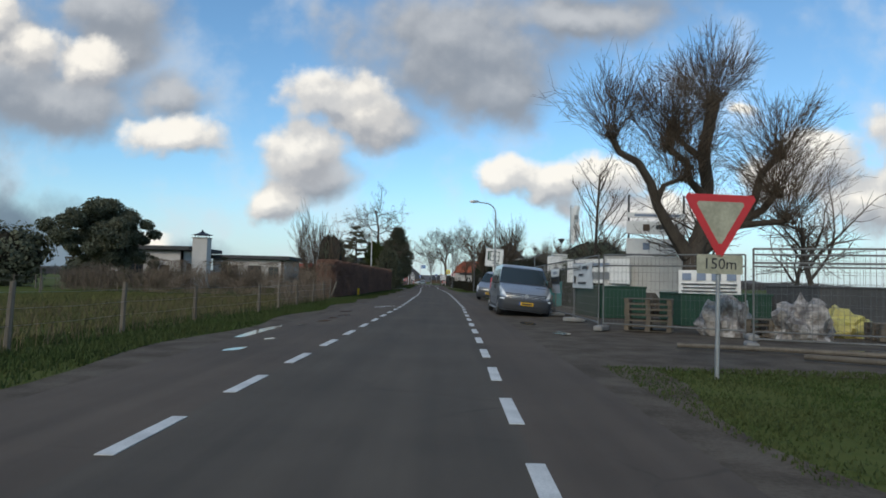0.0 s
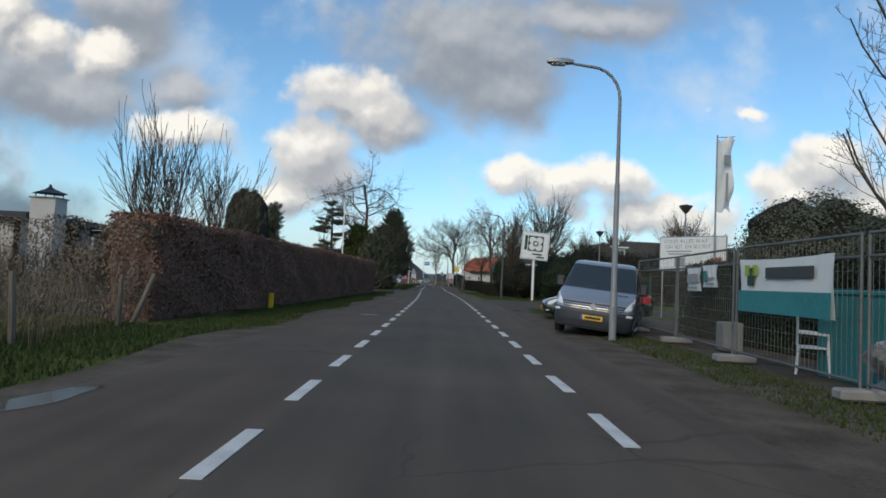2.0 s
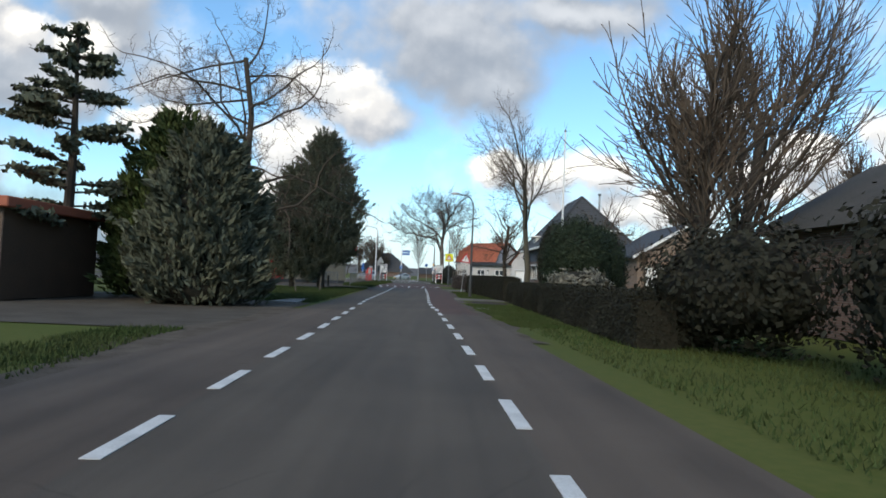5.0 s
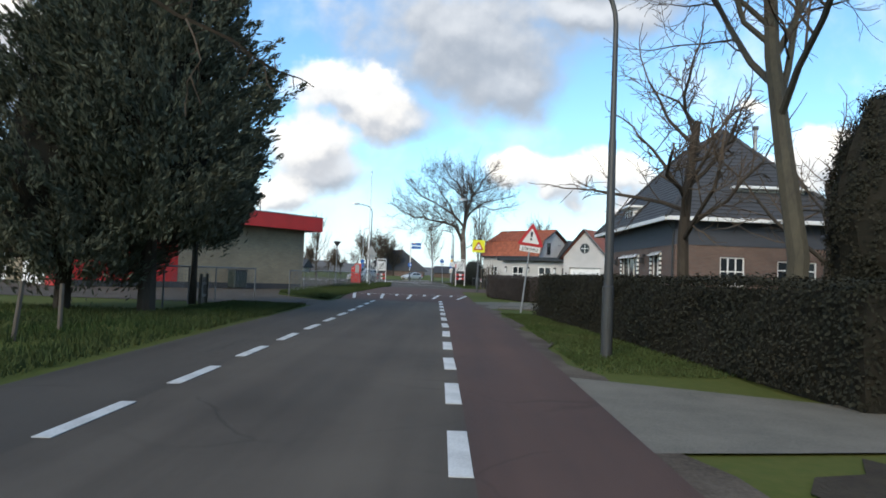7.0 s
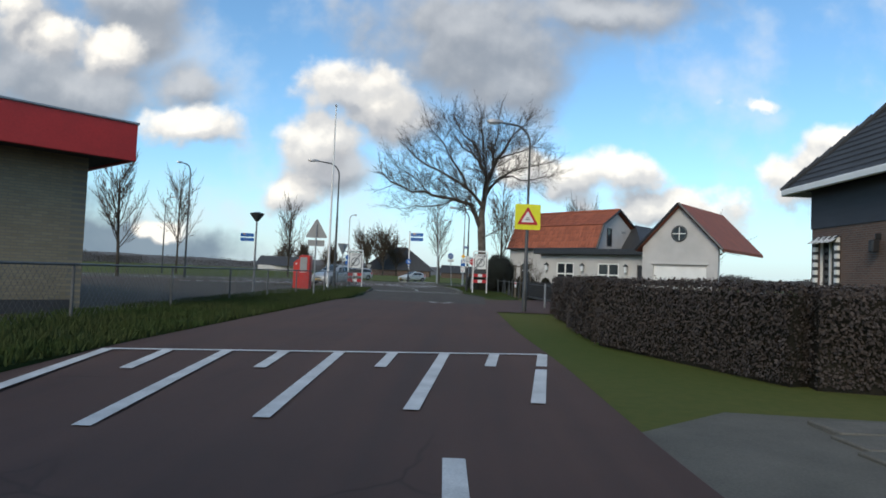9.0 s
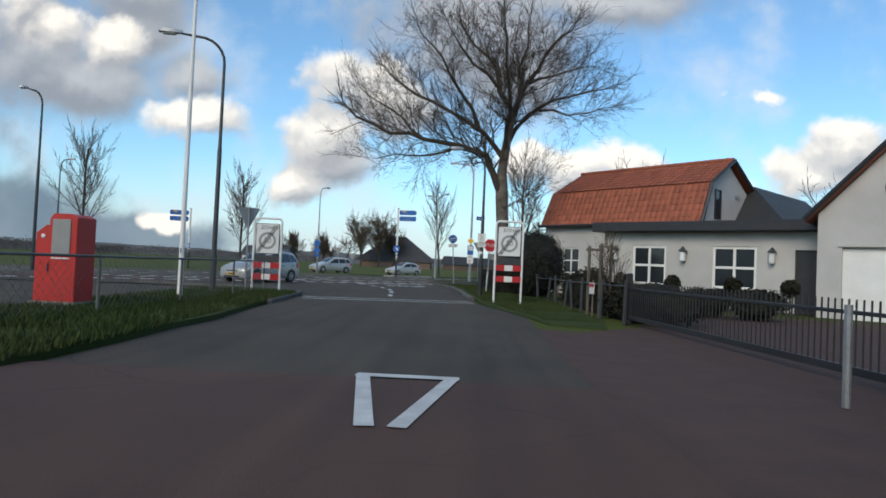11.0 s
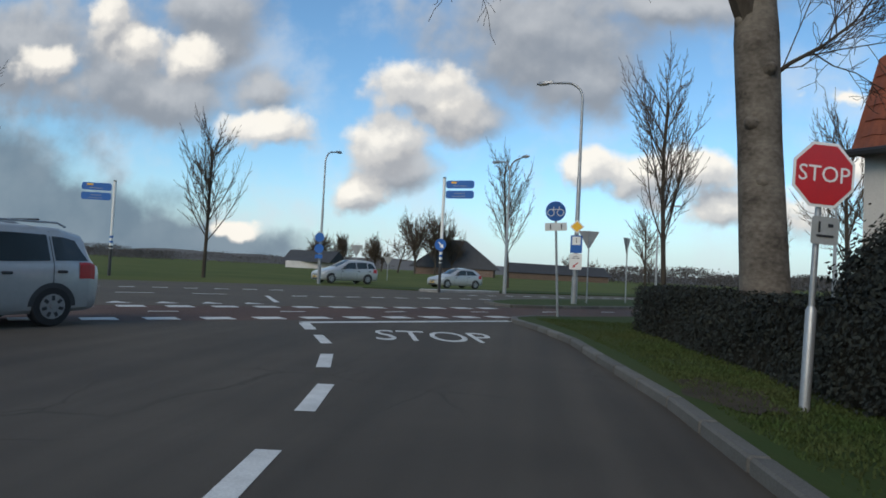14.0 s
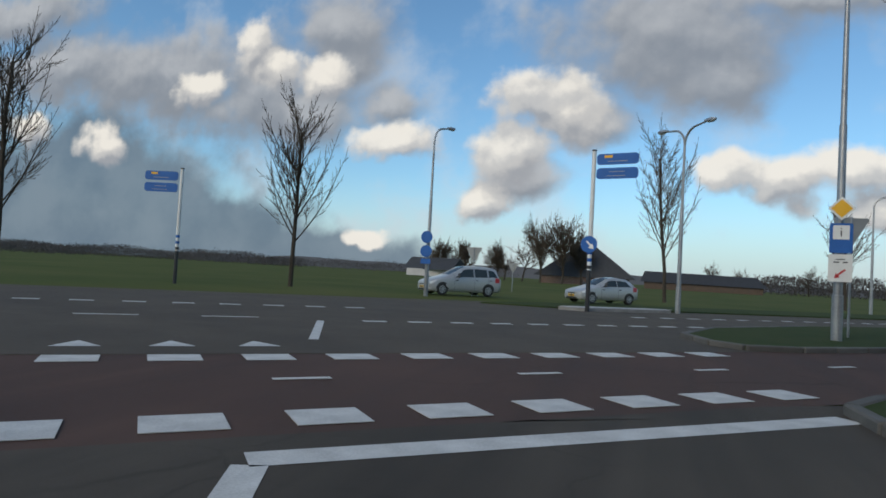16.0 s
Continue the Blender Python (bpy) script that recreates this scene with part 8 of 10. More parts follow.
for l_ in limbs[1:]:
    part("limb", Shape().tube(l_, list(np.linspace(0.14, 0.06, len(l_))), 7), "bark", p, smooth=True)
pads = []
for k in range(95):
    f = rng.uniform(0, 1)
    z = 2.2 + 4.9 * f
    reach = float(np.interp(z, [2.2, 3.5, 4.8, 6.2, 7.1], [2.9, 4.3, 4.4, 3.1, 0.8])) * rng.uniform(0.15, 1.05)
    a = rng.uniform(0, 6.28)
    pads.append((reach * math.cos(a), reach * math.sin(a) * 0.8, z, rng.uniform(0.5, 0.95)))
for k, (x, y, z, r) in enumerate(pads):
    n = int(1500 * r)
    q = rng.normal(size=(n, 3))
    q = q / np.linalg.norm(q, axis=1, keepdims=True) * rng.uniform(0.35, 1.12, (n, 1)) * np.array([r, r, r * 0.72]) + np.array([x, y, z])
    part("needle_cushion", tri_mesh("needles", leaf_verts(q, 0.085, rng, 2.8, up=0.7), 4, "conifer"), "conifer", p)
for k, (x, y, sx, sy, sz) in enumerate([(-35.5, 52.5, 2.6, 2.4, 2.5), (-38.5, 50, 3.0, 2.6, 2.7), (-34, 60, 1.6, 1.4, 1.3), (-31.5, 57, 2.0, 1.6, 1.0)]):
    bush("evergreen_bush", (x, y, 0), (sx, sy, sz), 140 + k, "conifer", 5200, 0.2, "broad dark evergreen bush at the meadow's edge")
for k, (x, y) in enumerate([(-27.5, 55.5), (-25.6, 57)]):
    bush("round_bush", (x, y, 0), (1.2, 1.1, 0.75), 150 + k, "olive", 2400, 0.12, "yellow-green rounded garden bush")
bush("laurel", (6.75, 104.0, 0), (1.55, 1.6, 2.1), 161, "laurel", 60000, 0.045, "tall drooping laurel behind the clipped hedge", aspect=3.6, core=0.9)
bush("laurel", (8.4, 105.4, 0), (1.2, 1.4, 1.95), 162, "laurel", 34000, 0.045, "tall drooping laurel behind the clipped hedge", aspect=3.6, core=0.9)
M["pale_shrub"] = material("pale_twiggy_shrub", (0.15, 0.14, 0.11), (0.10, 0.10, 0.08), 0.9, scale=1, fine=6, bump=0.0, per_piece=0.4)
bush("pale_shrub", (6.3, 101.2, 0), (1.3, 1.1, 0.95), 163, "pale_shrub", 4200, 0.09, "pale twiggy shrub behind the clipped hedge")
for k, (x, y, sx, sy, sz, lf, n) in enumerate([(8.3, 76.5, 1.9, 1.8, 1.75, "laurel", 9200), (10.6, 79, 2.2, 2.0, 2.25, "privet", 9200), (6.4, 79.5, 1.6, 1.8, 1.3, "privet", 4500), (9.6, 72.0, 1.5, 1.3, 0.9, "privet", 3600), (5.3, 84, 1.4, 2.4, 1.2, "privet", 4500),
                                              (13.2, 76, 2.4, 2.2, 1.9, "privet", 9200), (16.5, 76, 2.6, 2.0, 2.1, "privet", 9200), (20.5, 75, 2.6, 2.0, 2.2, "privet", 9200), (13.6, 86, 2.2, 2.0, 2.3, "laurel", 8200), (11.4, 47.2, 2.6, 2.4, 2.25, "conifer", 8500), (16, 49, 2.8, 2.4, 2.2, "conifer", 5200),
                                              (9.6, 50.5, 1.5, 1.4, 1.2, "privet", 3000), (25, 75, 3, 2, 2.2, "privet", 8200), (3.6, 168.0, 0.8, 1.2, 0.65, "privet", 2600)]):
    bush("evergreen_shrub", (x, y, 0), (sx, sy, sz), 170 + k, lf, int(n * (3.6 if y < 55 else 1.8)), 0.055 if y < 55 else 0.075, "dense dark evergreen shrub beside the driveway" if y < 100 else "low dark evergreen shrub before the white house", core=0.9 if y < 55 else 0.8, clump=0.13 if y < 55 else 0.28)
bush("topiary_bush", (1.6, 174.4, 0.05), (0.85, 1.5, 0.98), 191, "yew_dark", 42000, 0.038, "tall rounded dark yew beside the stop line", core=0.86, clump=0.2)
bush("topiary_bush", (2.05, 171.2, 0.05), (1.1, 1.6, 1.36), 192, "yew_dark", 56000, 0.038, "tall rounded dark yew beside the stop line", core=0.86, clump=0.2)
for k, (x, y) in enumerate([(3.6, 161.5), (4.4, 163.0), (5.2, 164.8), (6.4, 164.0), (7.6, 163.2), (3.9, 159.6)]):
    bush("garden_shrub", (x, y, 0), (0.75, 0.7, 0.45), 240 + k, "privet", 4200, 0.06, "low dark garden shrub before the white house")

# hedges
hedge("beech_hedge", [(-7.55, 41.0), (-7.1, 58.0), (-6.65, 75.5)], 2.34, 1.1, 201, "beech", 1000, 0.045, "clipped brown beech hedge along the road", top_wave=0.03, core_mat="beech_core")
def scrub(line, h, width, n, seed, mat, label, w=0.010):
    """A see-through row of thin upright stems and twigs."""
    rg = np.random.default_rng(seed)
    (x0, y0), (x1, y1) = line
    f = rg.uniform(0, 1, n)
    base = np.stack([x0 + (x1 - x0) * f + rg.normal(0, width / 3, n), y0 + (y1 - y0) * f + rg.normal(0, width / 3, n), rg.uniform(-0.05, h * 0.6, n) ** 1.0], 1)
    ln = rg.uniform(0.25, 0.6, n) * h * (0.75 + 0.25 * np.sin(f * 23 + seed))
    tip = base + np.stack([rg.normal(0, 0.32, n), rg.normal(0, 0.32, n), np.ones(n)], 1) * ln[:, None]
    a = rg.uniform(0, 6.28, n)
    sd = np.stack([np.cos(a), np.sin(a), np.zeros(n)], 1) * w
    solo("scrub", tri_mesh("scrub", np.stack([base - sd, base + sd, tip], 1).reshape(-1, 3), 3, mat), mat, label, "hedge", "stuff")


scrub([(-7.6, 41.8), (-27, 45.0)], 2.1, 0.8, 9500, 202, "scrub_twig", "thin leafless brown hedge across the meadow", 0.012)
hedge("beech_hedge", [(-7.05, 40.72), (-20, 43.2)], 2.12, 0.6, 212, "scrub_twig", 480, 0.04, "thin gappy brown hedge across the meadow", core=False, gap=-0.15, top_wave=0.05)
scrub([(-6.9, 27.5), (-7.35, 40.8)], 1.3, 0.6, 2000, 203, "scrub_twig", "thin straggling brown scrub beside the fence", 0.007)
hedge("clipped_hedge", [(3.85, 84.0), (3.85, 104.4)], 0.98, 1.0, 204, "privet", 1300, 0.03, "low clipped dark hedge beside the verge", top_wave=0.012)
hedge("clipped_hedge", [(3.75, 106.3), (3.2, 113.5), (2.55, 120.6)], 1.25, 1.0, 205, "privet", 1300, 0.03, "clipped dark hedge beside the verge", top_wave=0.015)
M["bare_hedge"] = material("bare_hedge_twigs", (0.062, 0.047, 0.040), (0.042, 0.034, 0.03), 0.9, scale=0.8, fine=6, bump=0.0, per_piece=0.4)
hedge("twiggy_hedge", [(7.8, 131.6), (3.4, 132.3), (1.95, 136.5)], 1.2, 0.8, 206, "bare_hedge", 1500, 0.03, "leafless brown clipped hedge round the farmhouse", top_wave=0.012)
hedge("twiggy_hedge", [(1.95, 137.0), (2.6, 146.0), (3.5, 148.5)], 1.2, 0.8, 207, "bare_hedge", 1100, 0.034, "leafless brown clipped hedge beside the road", top_wave=0.012)
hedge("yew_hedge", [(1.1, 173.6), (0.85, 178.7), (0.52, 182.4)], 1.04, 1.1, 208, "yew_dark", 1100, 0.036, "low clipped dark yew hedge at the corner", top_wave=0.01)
hedge("clipped_hedge", [(4.6, 84.5), (3.9, 97.5)], 1.0, 0.9, 209, "privet", 200, 0.08, "dark clipped hedge beside the road", top_wave=0.02)
hedge("evergreen_hedge", [(6.7, 45.0), (7.6, 33.5)], 1.75, 0.9, 214, "laurel", 700, 0.05, "dark evergreen hedge behind the builder's fence", top_wave=0.1)
hedge("garden_border", [(2.9, 168.5), (3.3, 160.2)], 0.85, 0.5, 210, "privet", 500, 0.06, "dark low planting behind the rail fence", core=True, gap=-0.3, top_wave=0.12)
for k, (x, y) in enumerate([(6.2, 170.9), (7.8, 169.6), (9.5, 168.2), (10.9, 167.0), (5.0, 171.6)]):
    b_ = thing("standard_tree", "small clipped standard tree before the white house", "shrub", "small clipped shrubs", (x - 0.9, y - 1.0, 0))
    part("stem", Shape().tube([(0, 0, 0), (0, 0, 0.8)], 0.025, 6), "bark", b_)
    rg = np.random.default_rng(220 + k)
    q = rg.normal(size=(900, 3))
    q = q / np.linalg.norm(q, axis=1, keepdims=True) * rg.uniform(0.5, 1, (900, 1)) * 0.32 + np.array([0, 0, 0.95])
    part("leaves", tri_mesh("leaves", leaf_verts(q, 0.07, rg), 4, "privet"), "privet", b_)
for k, (x, y, h) in enumerate([(3.3, 164.6, 2.5), (4.2, 166.4, 2.4), (2.9, 161.9, 2.3)]):
    bare_tree((x, y, 0), h, 0.03, 2, 230 + k, TUFT, "thin staked sapling before the white house", trunk=0.8, rmin=0.005)

# far woods on the horizon
def woods(name, x0, y0, x1, y1, h, n, seed, mat, label):
    rg = np.random.default_rng(seed)
    n *= 3
    f = rg.uniform(0, 1, n)
    hh = h * (0.55 + 0.45 * np.abs(np.sin(f * 37 + seed) * np.sin(f * 13)) + 0.15 * rg.uniform(0, 1, n))
    c = np.stack([x0 + (x1 - x0) * f + rg.normal(0, 3, n), y0 + (y1 - y0) * f + rg.normal(0, 6, n), hh * rg.uniform(0, 1, n) ** 0.7], 1)
    solo(name, tri_mesh("woods", leaf_verts(c, h * 0.05, rg, 2.2, up=1.0), 4, mat), mat, label, "woods", "stuff")


M["far_wood"] = material("distant_bare_wood", (0.060, 0.056, 0.056), (0.085, 0.078, 0.074), 1.0, scale=0.02, fine=0.3, bump=0.0, per_piece=0.2)
M["far_dune"] = material("distant_wooded_dune", (0.085, 0.088, 0.095), (0.10, 0.10, 0.105), 1.0, scale=0.01, fine=0.1, bump=0.0)
woods("far_woods", 20, 420, 330, 520, 7, 15000, 301, "far_wood", "distant dark wood behind the fields")
woods("far_woods", -420, 430, -150, 420, 5.5, 14000, 302, "far_wood", "distant bare wood behind the fields")
woods("far_woods", -150, 430, -80, 520, 5, 3000, 303, "far_wood", "distant low wood behind the fields")
woods("far_woods", -330, 270, -175, 330, 4, 9000, 304, "far_wood", "bare trees across the meadow")
dn = Shape()
prev = None
for k in range(60):
    x = -520 + k * 16
    h = 9 + 5 * noise.noise(Vector((k * 0.23, 0.5, 0))) + 2 * noise.noise(Vector((k * 0.9, 0.1, 0)))
    h *= float(np.interp(x, [-520, -330, 0, 300, 430], [0.8, 1.0, 0.75, 1.0, 0.8]))
    cur = [(x, 760, -1), (x, 775, h), (x, 860, h * 0.9)]
    if prev:
        for i in range(2):
            dn.quad(prev[i], cur[i], cur[i + 1], prev[i + 1])
    prev = cur
solo("dune_ridge", dn, "far_dune", "distant wooded dune ridge on the horizon", "hills", "structure", fix=False)

# grass blades and dry stalks near the road
def blades(name, x_lo, x_hi, y0, y1, n, h, seed, mat, label, z=-0.02, lean=0.35, w=None):
    rg = np.random.default_rng(seed)
    y = rg.uniform(y0, y1, n)
    f = rg.uniform(0, 1, n)
    x = np.array([x_lo(v) for v in y]) * (1 - f) + np.array([x_hi(v) for v in y]) * f
    keep = np.sin(x * 3.1 + np.sin(y * 1.7)) + np.sin(y * 2.3) + rg.normal(0, 1.0, n) > -1.2
    x, y = x[keep], y[keep]
    n = len(x)
    hh = h * rg.uniform(0.4, 1.3, n)
    a = rg.uniform(0, 6.28, n)
    w = w or 0.012 + 0.02 * h
    base = np.stack([x, y, np.full(n, z)], 1)
    side = np.stack([np.cos(a), np.sin(a), np.zeros(n)], 1) * w
    tip = base + np.stack([rg.normal(0, lean, n) * hh, rg.normal(0, lean, n) * hh, hh], 1)
    v = np.stack([base - side, base + side, tip], 1).reshape(-1, 3)
    return solo(name, tri_mesh("blades", v, 3, mat), mat, label, "grass", "stuff")


blades("grass", lambda y: -7.4, lambda y: el(y) - 0.75 - 0.2 * math.sin(y * 0.7), 3, 40, 52000, 0.09, 401, "blade", "rough roadside grass under the wire fence")
blades("grass", lambda y: -6.4, lambda y: el(y) - 0.45 - 0.2 * math.sin(y * 0.7), 40, 84, 42000, 0.08, 402, "blade", "rough roadside grass before the beech hedge")
blades("grass", lambda y: -12.5, lambda y: el(y) - 0.25, 96, 116, 52000, 0.10, 403, "blade", "rough grass verge under the trees")
blades("grass", lambda y: -8.0, lambda y: el(y) - 0.2, 116, 121.2, 16000, 0.10, 424, "blade", "rough grass verge beside the entrance")
blades("grass", lambda y: er(y) + 0.35, lambda y: 3.2, 88, 100.6, 30000, 0.045, 404, "blade", "short grass verge before the clipped hedge")
blades("grass", lambda y: er(y) + 0.35, lambda y: 3.2, 108.3, 121, 30000, 0.045, 425, "blade", "short grass verge before the clipped hedge")
blades("grass", lambda y: float(np.interp(y, [125, 127.8, 129, 134, 165], [-5.5, -7.7, -8.5, -9.0, -9.6])), lambda y: el(y) - 0.02, 125.2, 165, 90000, 0.13, 405, "blade", "rough grass on the roadside island", z=0.08)
blades("grass", lambda y: er(y) + 0.3, lambda y: 2.3, 159.5, 162.5, 11000, 0.04, 406, "blade", "short grass verge beside the zone sign", z=0.0)
blades("grass", lambda y: er(y) + 0.25, lambda y: 2.3, 162.5, 165.5, 11000, 0.045, 426, "blade", "short grass verge beside the zone sign", z=0.035)
blades("grass", lambda y: er(y) + 0.25, lambda y: 2.3, 165.5, 172, 24000, 0.04, 427, "blade", "short grass verge beside the zone sign", z=0.075)
blades("grass", lambda y: er(y) + 0.25, lambda y: 1.2, 172, 184.5, 40000, 0.035, 407, "blade", "short grass verge before the yew hedge", z=0.08)
blades("grass", lambda y: 2.4, lambda y: 6.5, 4, 9.6, 15000, 0.04, 408, "blade", "rough muddy grass round the give-way sign")
blades("grass", lambda y: 3.3, lambda y: 4.6, 30, 55.5, 15000, 0.05, 409, "blade", "patchy grass along the builder's fence")
blades("grass", lambda y: 3.6, lambda y: 6.8, 52.5, 58.3, 9000, 0.06, 410, "blade", "small grass patch beside the driveway")
blades("grass", lambda y: er(y) + 0.6, lambda y: 5.0 + 0.02 * y, 72, 97, 16000, 0.08, 411, "blade", "grass edge before the shrubs")
blades("dry_grass", lambda y: -6.75, lambda y: -6.3, 4, 38, 1100, 0.6, 421, "reed", "dry brown stalks along the wire fence", lean=0.16, w=0.006)
blades("dry_grass", lambda y: -14.0, lambda y: -7.0, 8, 40, 9000, 0.3, 422, "reed", "dead brown weeds beyond the wire fence", lean=0.3, w=0.006)
blades("grass", lambda y: -22.0, lambda y: -7.2, 6, 40, 70000, 0.13, 423, "meadow_blade", "rough meadow grass beyond the wire fence")

# little pollard before the garages, flagpole tree-high behind the laurel
rng = np.random.default_rng(431)
w = thing("pollard_shrub", "small pollard with a brown tuft before the garage", "tree", "", (10.3, 104.0, 0))
part("trunk", Shape().tube([(0, 0, -0.1), (0.02, 0, 1.2), (-0.05, 0, 2.1), (-0.08, 0, 2.35)], [0.07, 0.055, 0.06, 0.14], 8), "bark", w, smooth=True)
sh = Shape()
for k in range(170):
    d = Vector((rng.normal(0, 0.45), rng.normal(0, 0.45), 0.8)).normalized()
    o = Vector((-0.08, 0, 2.35)) + Vector(rng.normal(0, 0.1, 3))
    sh.tube([o, o + d * rng.uniform(0.4, 1.05)], [0.009, 0.004], 3, cap=False)
part("crown", sh, "twig", w, "tuft of bare shoots", fix=False)


# ---- vehicles ----
class Body:
    """A car's skin: stations along its length (nose at 0, going to the tail), each from sill to roof."""

    def __init__(self, table, length):
        # station: u, sill z, belt z, roof z, half-width at sill, at belt, at roof
        self.t, self.L = table, length

    def at(self, u, t):
        row = [float(np.interp(u, [r[0] for r in self.t], [r[k] for r in self.t])) for k in range(1, 7)]
        zs, zb, zr, ws, wb, wr = row
        mid_ = zs + (zb - zs) * 0.45
        top = max(zr - zb, 0.0)
        prof = [(0.0, ws * 0.93, zs), (0.06, ws, zs + 0.06), (0.25, (ws + wb) / 2 + 0.02, mid_), (0.45, wb, zb), (0.5, wb - 0.015, zb + 0.03 * min(1, top * 4)),
                (0.78, wr + 0.03, zr - min(0.12, top * 0.3)), (0.86, wr - 0.07, zr - min(0.03, top * 0.1)), (1.0, 0.0, zr + 0.012)]
        ts = [q[0] for q in prof]
        return (float(np.interp(t, ts, [q[1] for q in prof])), u, float(np.interp(t, ts, [q[2] for q in prof])))

    def patch(self, u0, u1, t0, t1, off=0.006, nu=8, nt=6, sides=(-1, 1), curve=None):
        """Skin between two stations and two heights, off metres proud."""
        s = Shape()
        for sg in sides:
            g = []
            for i in range(nu + 1):
                row = []
                for k in range(nt + 1):
                    t = t0 + (t1 - t0) * k / nt
                    ua, ub = (u0, u1) if curve is None else curve(t)
                    u = ua + (ub - ua) * i / nu
                    x, y, z = self.at(u, t)
                    e = 0.01
                    d1 = Vector(self.at(u + e, t)) - Vector(self.at(u - e, t))
                    d2 = Vector(self.at(u, min(1, t + e))) - Vector(self.at(u, max(0, t - e)))
                    n = d1.cross(d2)
                    n = n.normalized() if n.length > 1e-9 else Vector((0, 0, 1))
                    if n.x * x < 0 or (abs(x) < 0.3 and n.z < 0 and t > 0.8):
                        n = -n
                    p = Vector((x, y, z)) + n * off
                    row.append((p.x * sg, p.y, p.z))
                g.append(row)
            for i in range(nu):
                for k in range(nt):
                    s.quad(g[i][k], g[i + 1][k], g[i + 1][k + 1], g[i][k + 1])
        return s

    def shell(self):
        s = Shape()
        us = sorted({*np.linspace(0, self.L, 40), *[r[0] for r in self.t]})
        ts = [0, 0.06, 0.15, 0.25, 0.35, 0.45, 0.5, 0.6, 0.7, 0.78, 0.82, 0.86, 0.93, 1.0]
        ring = []
        for u in us:
            half = [self.at(u, t) for t in ts]
            ring.append(half + [(-x, y, z) for x, y, z in reversed(half[:-1])])
        for a, b in zip(ring, ring[1:]):
            for i in range(len(a) - 1):
                s.quad(a[i], a[i + 1], b[i + 1], b[i])
            s.quad(a[-1], a[0], b[0], b[-1])
        n = len(ring[0])
        s.add(ring[0], [tuple(range(n))])
        s.add(ring[-1], [tuple(reversed(range(n)))])
        return s.weld()


def wheel_parts(root, x, y, r, w, spokes, rim_mat="alloy"):
    sg = 1 if x > 0 else -1
    ob = part("wheel", Shape().tube([(x - sg * w, y, r), (x - sg * (w - 0.03), y, r), (x - sg * 0.03, y, r), (x, y, r)], [r * 0.93, r, r, r * 0.93], 22), "rubber", root, smooth=True)
    rim = Shape().tube([(x - sg * 0.02, y, r), (x + sg * 0.006, y, r)], [r * 0.64, r * 0.62], 20)
    rm = part("rim", rim, rim_mat, ob)
    for k in range(spokes):
        a = 2 * math.pi * k / spokes
        m_ = Matrix.Translation((x + sg * 0.012, y, r)) @ Matrix.Rotation(a, 4, "X")
        part("spoke_gap", Shape().box((0, 0, r * 0.42), (0.012, r * 0.16, r * 0.24), 0.004, m=m_), "plastic", rm)
    part("hub", Shape().tube([(x, y, r), (x + sg * 0.02, y, r)], [r * 0.15, r * 0.12], 12), rim_mat, rm)
    return ob


def arch(body, root, x, y, r):
    """Dark wheel opening and its lip on one side."""
    sg = 1 if x > 0 else -1
    s = Shape()
    n = 18
    pts = []
    for i in range(n + 1):
        a = math.pi * i / n
        pts.append((x + sg * 0.008, y + r * 1.16 * math.cos(a), max(0.18, r * 1.02 + r * 1.16 * math.sin(a))))
    s.add(pts + [(p[0] - sg * 0.06, p[1], p[2]) for p in pts], [tuple(range(n + 1))] + [(i, i + 1, n + 2 + i, n + 1 + i) for i in range(n)])
    part("wheel_arch", s, "plastic", root)


def make_car(name, label, table, L, paint, wheels, wr, side_windows, screen, rear, at, heading, bumper=None, spokes=8, lamps="oval", plate_mat="plate_y", group="", mirror_u=None, extras=None, cat="car", half=None, split=None):
    """Nose towards local -y at y = 0. at: the nose's middle on the ground; heading: degrees about z."""
    root = thing(name, label, cat, group, at, heading)
    b = Body(table, L)
    part("body", b.shell(), paint, root, smooth=True)
    for u0, u1, t0, t1, cu in side_windows:
        for sd in (-1, 1):
            part("side_window", b.patch(u0, u1, t0, t1, 0.006, sides=(sd,), curve=cu), "car_glass", root, smooth=True)
    part("windscreen", b.patch(screen[0], screen[1], 0.872, 1.0, 0.008, nu=8, nt=6).weld(), "car_glass", root, smooth=True)
    if rear:
        part("rear_window", b.patch(rear[0], rear[1], 0.872, 1.0, 0.008, nu=6, nt=6).weld(), "car_glass", root, smooth=True)
    half = half or max(r[5] for r in table)
    for y in wheels:
        for sg in (-1, 1):
            wx = sg * (b.at(y, 0.15)[0] + 0.004)
            arch(b, root, wx, y, wr)
            wheel_parts(root, wx + sg * 0.012, y, wr, 0.2, spokes)
    if bumper:
        part("front_bumper", b.patch(0.0, bumper[0], 0.0, bumper[1], 0.012, nu=6, nt=5).weld(), bumper[2], root, smooth=True)
        part("side_trim", b.patch(bumper[0], L, 0.0, 0.10, 0.012, nu=14, nt=2), bumper[2], root, smooth=True)
    if split:
        for u in split:
            for sd in (-1, 1):
                part("door_gap", b.patch(u, u + 0.014, 0.1, 0.8, 0.004, nu=1, nt=10, sides=(sd,)), "plastic", root)
                part("door_handle", Shape().box((sd * (b.at(u + 0.12, 0.4)[0] + 0.02), u + 0.14, b.at(u, 0.4)[2]), (0.03, 0.16, 0.045), 0.01), "plastic", root)
    if mirror_u:
        for sd in (-1, 1):
            x, y, z = b.at(mirror_u, 0.5)
            part("mirror", Shape().box((sd * (x + 0.14), y, z + 0.13), (0.2, 0.11, 0.24), 0.04), "plastic", root)
    if extras:
        extras(root, b)
    return root


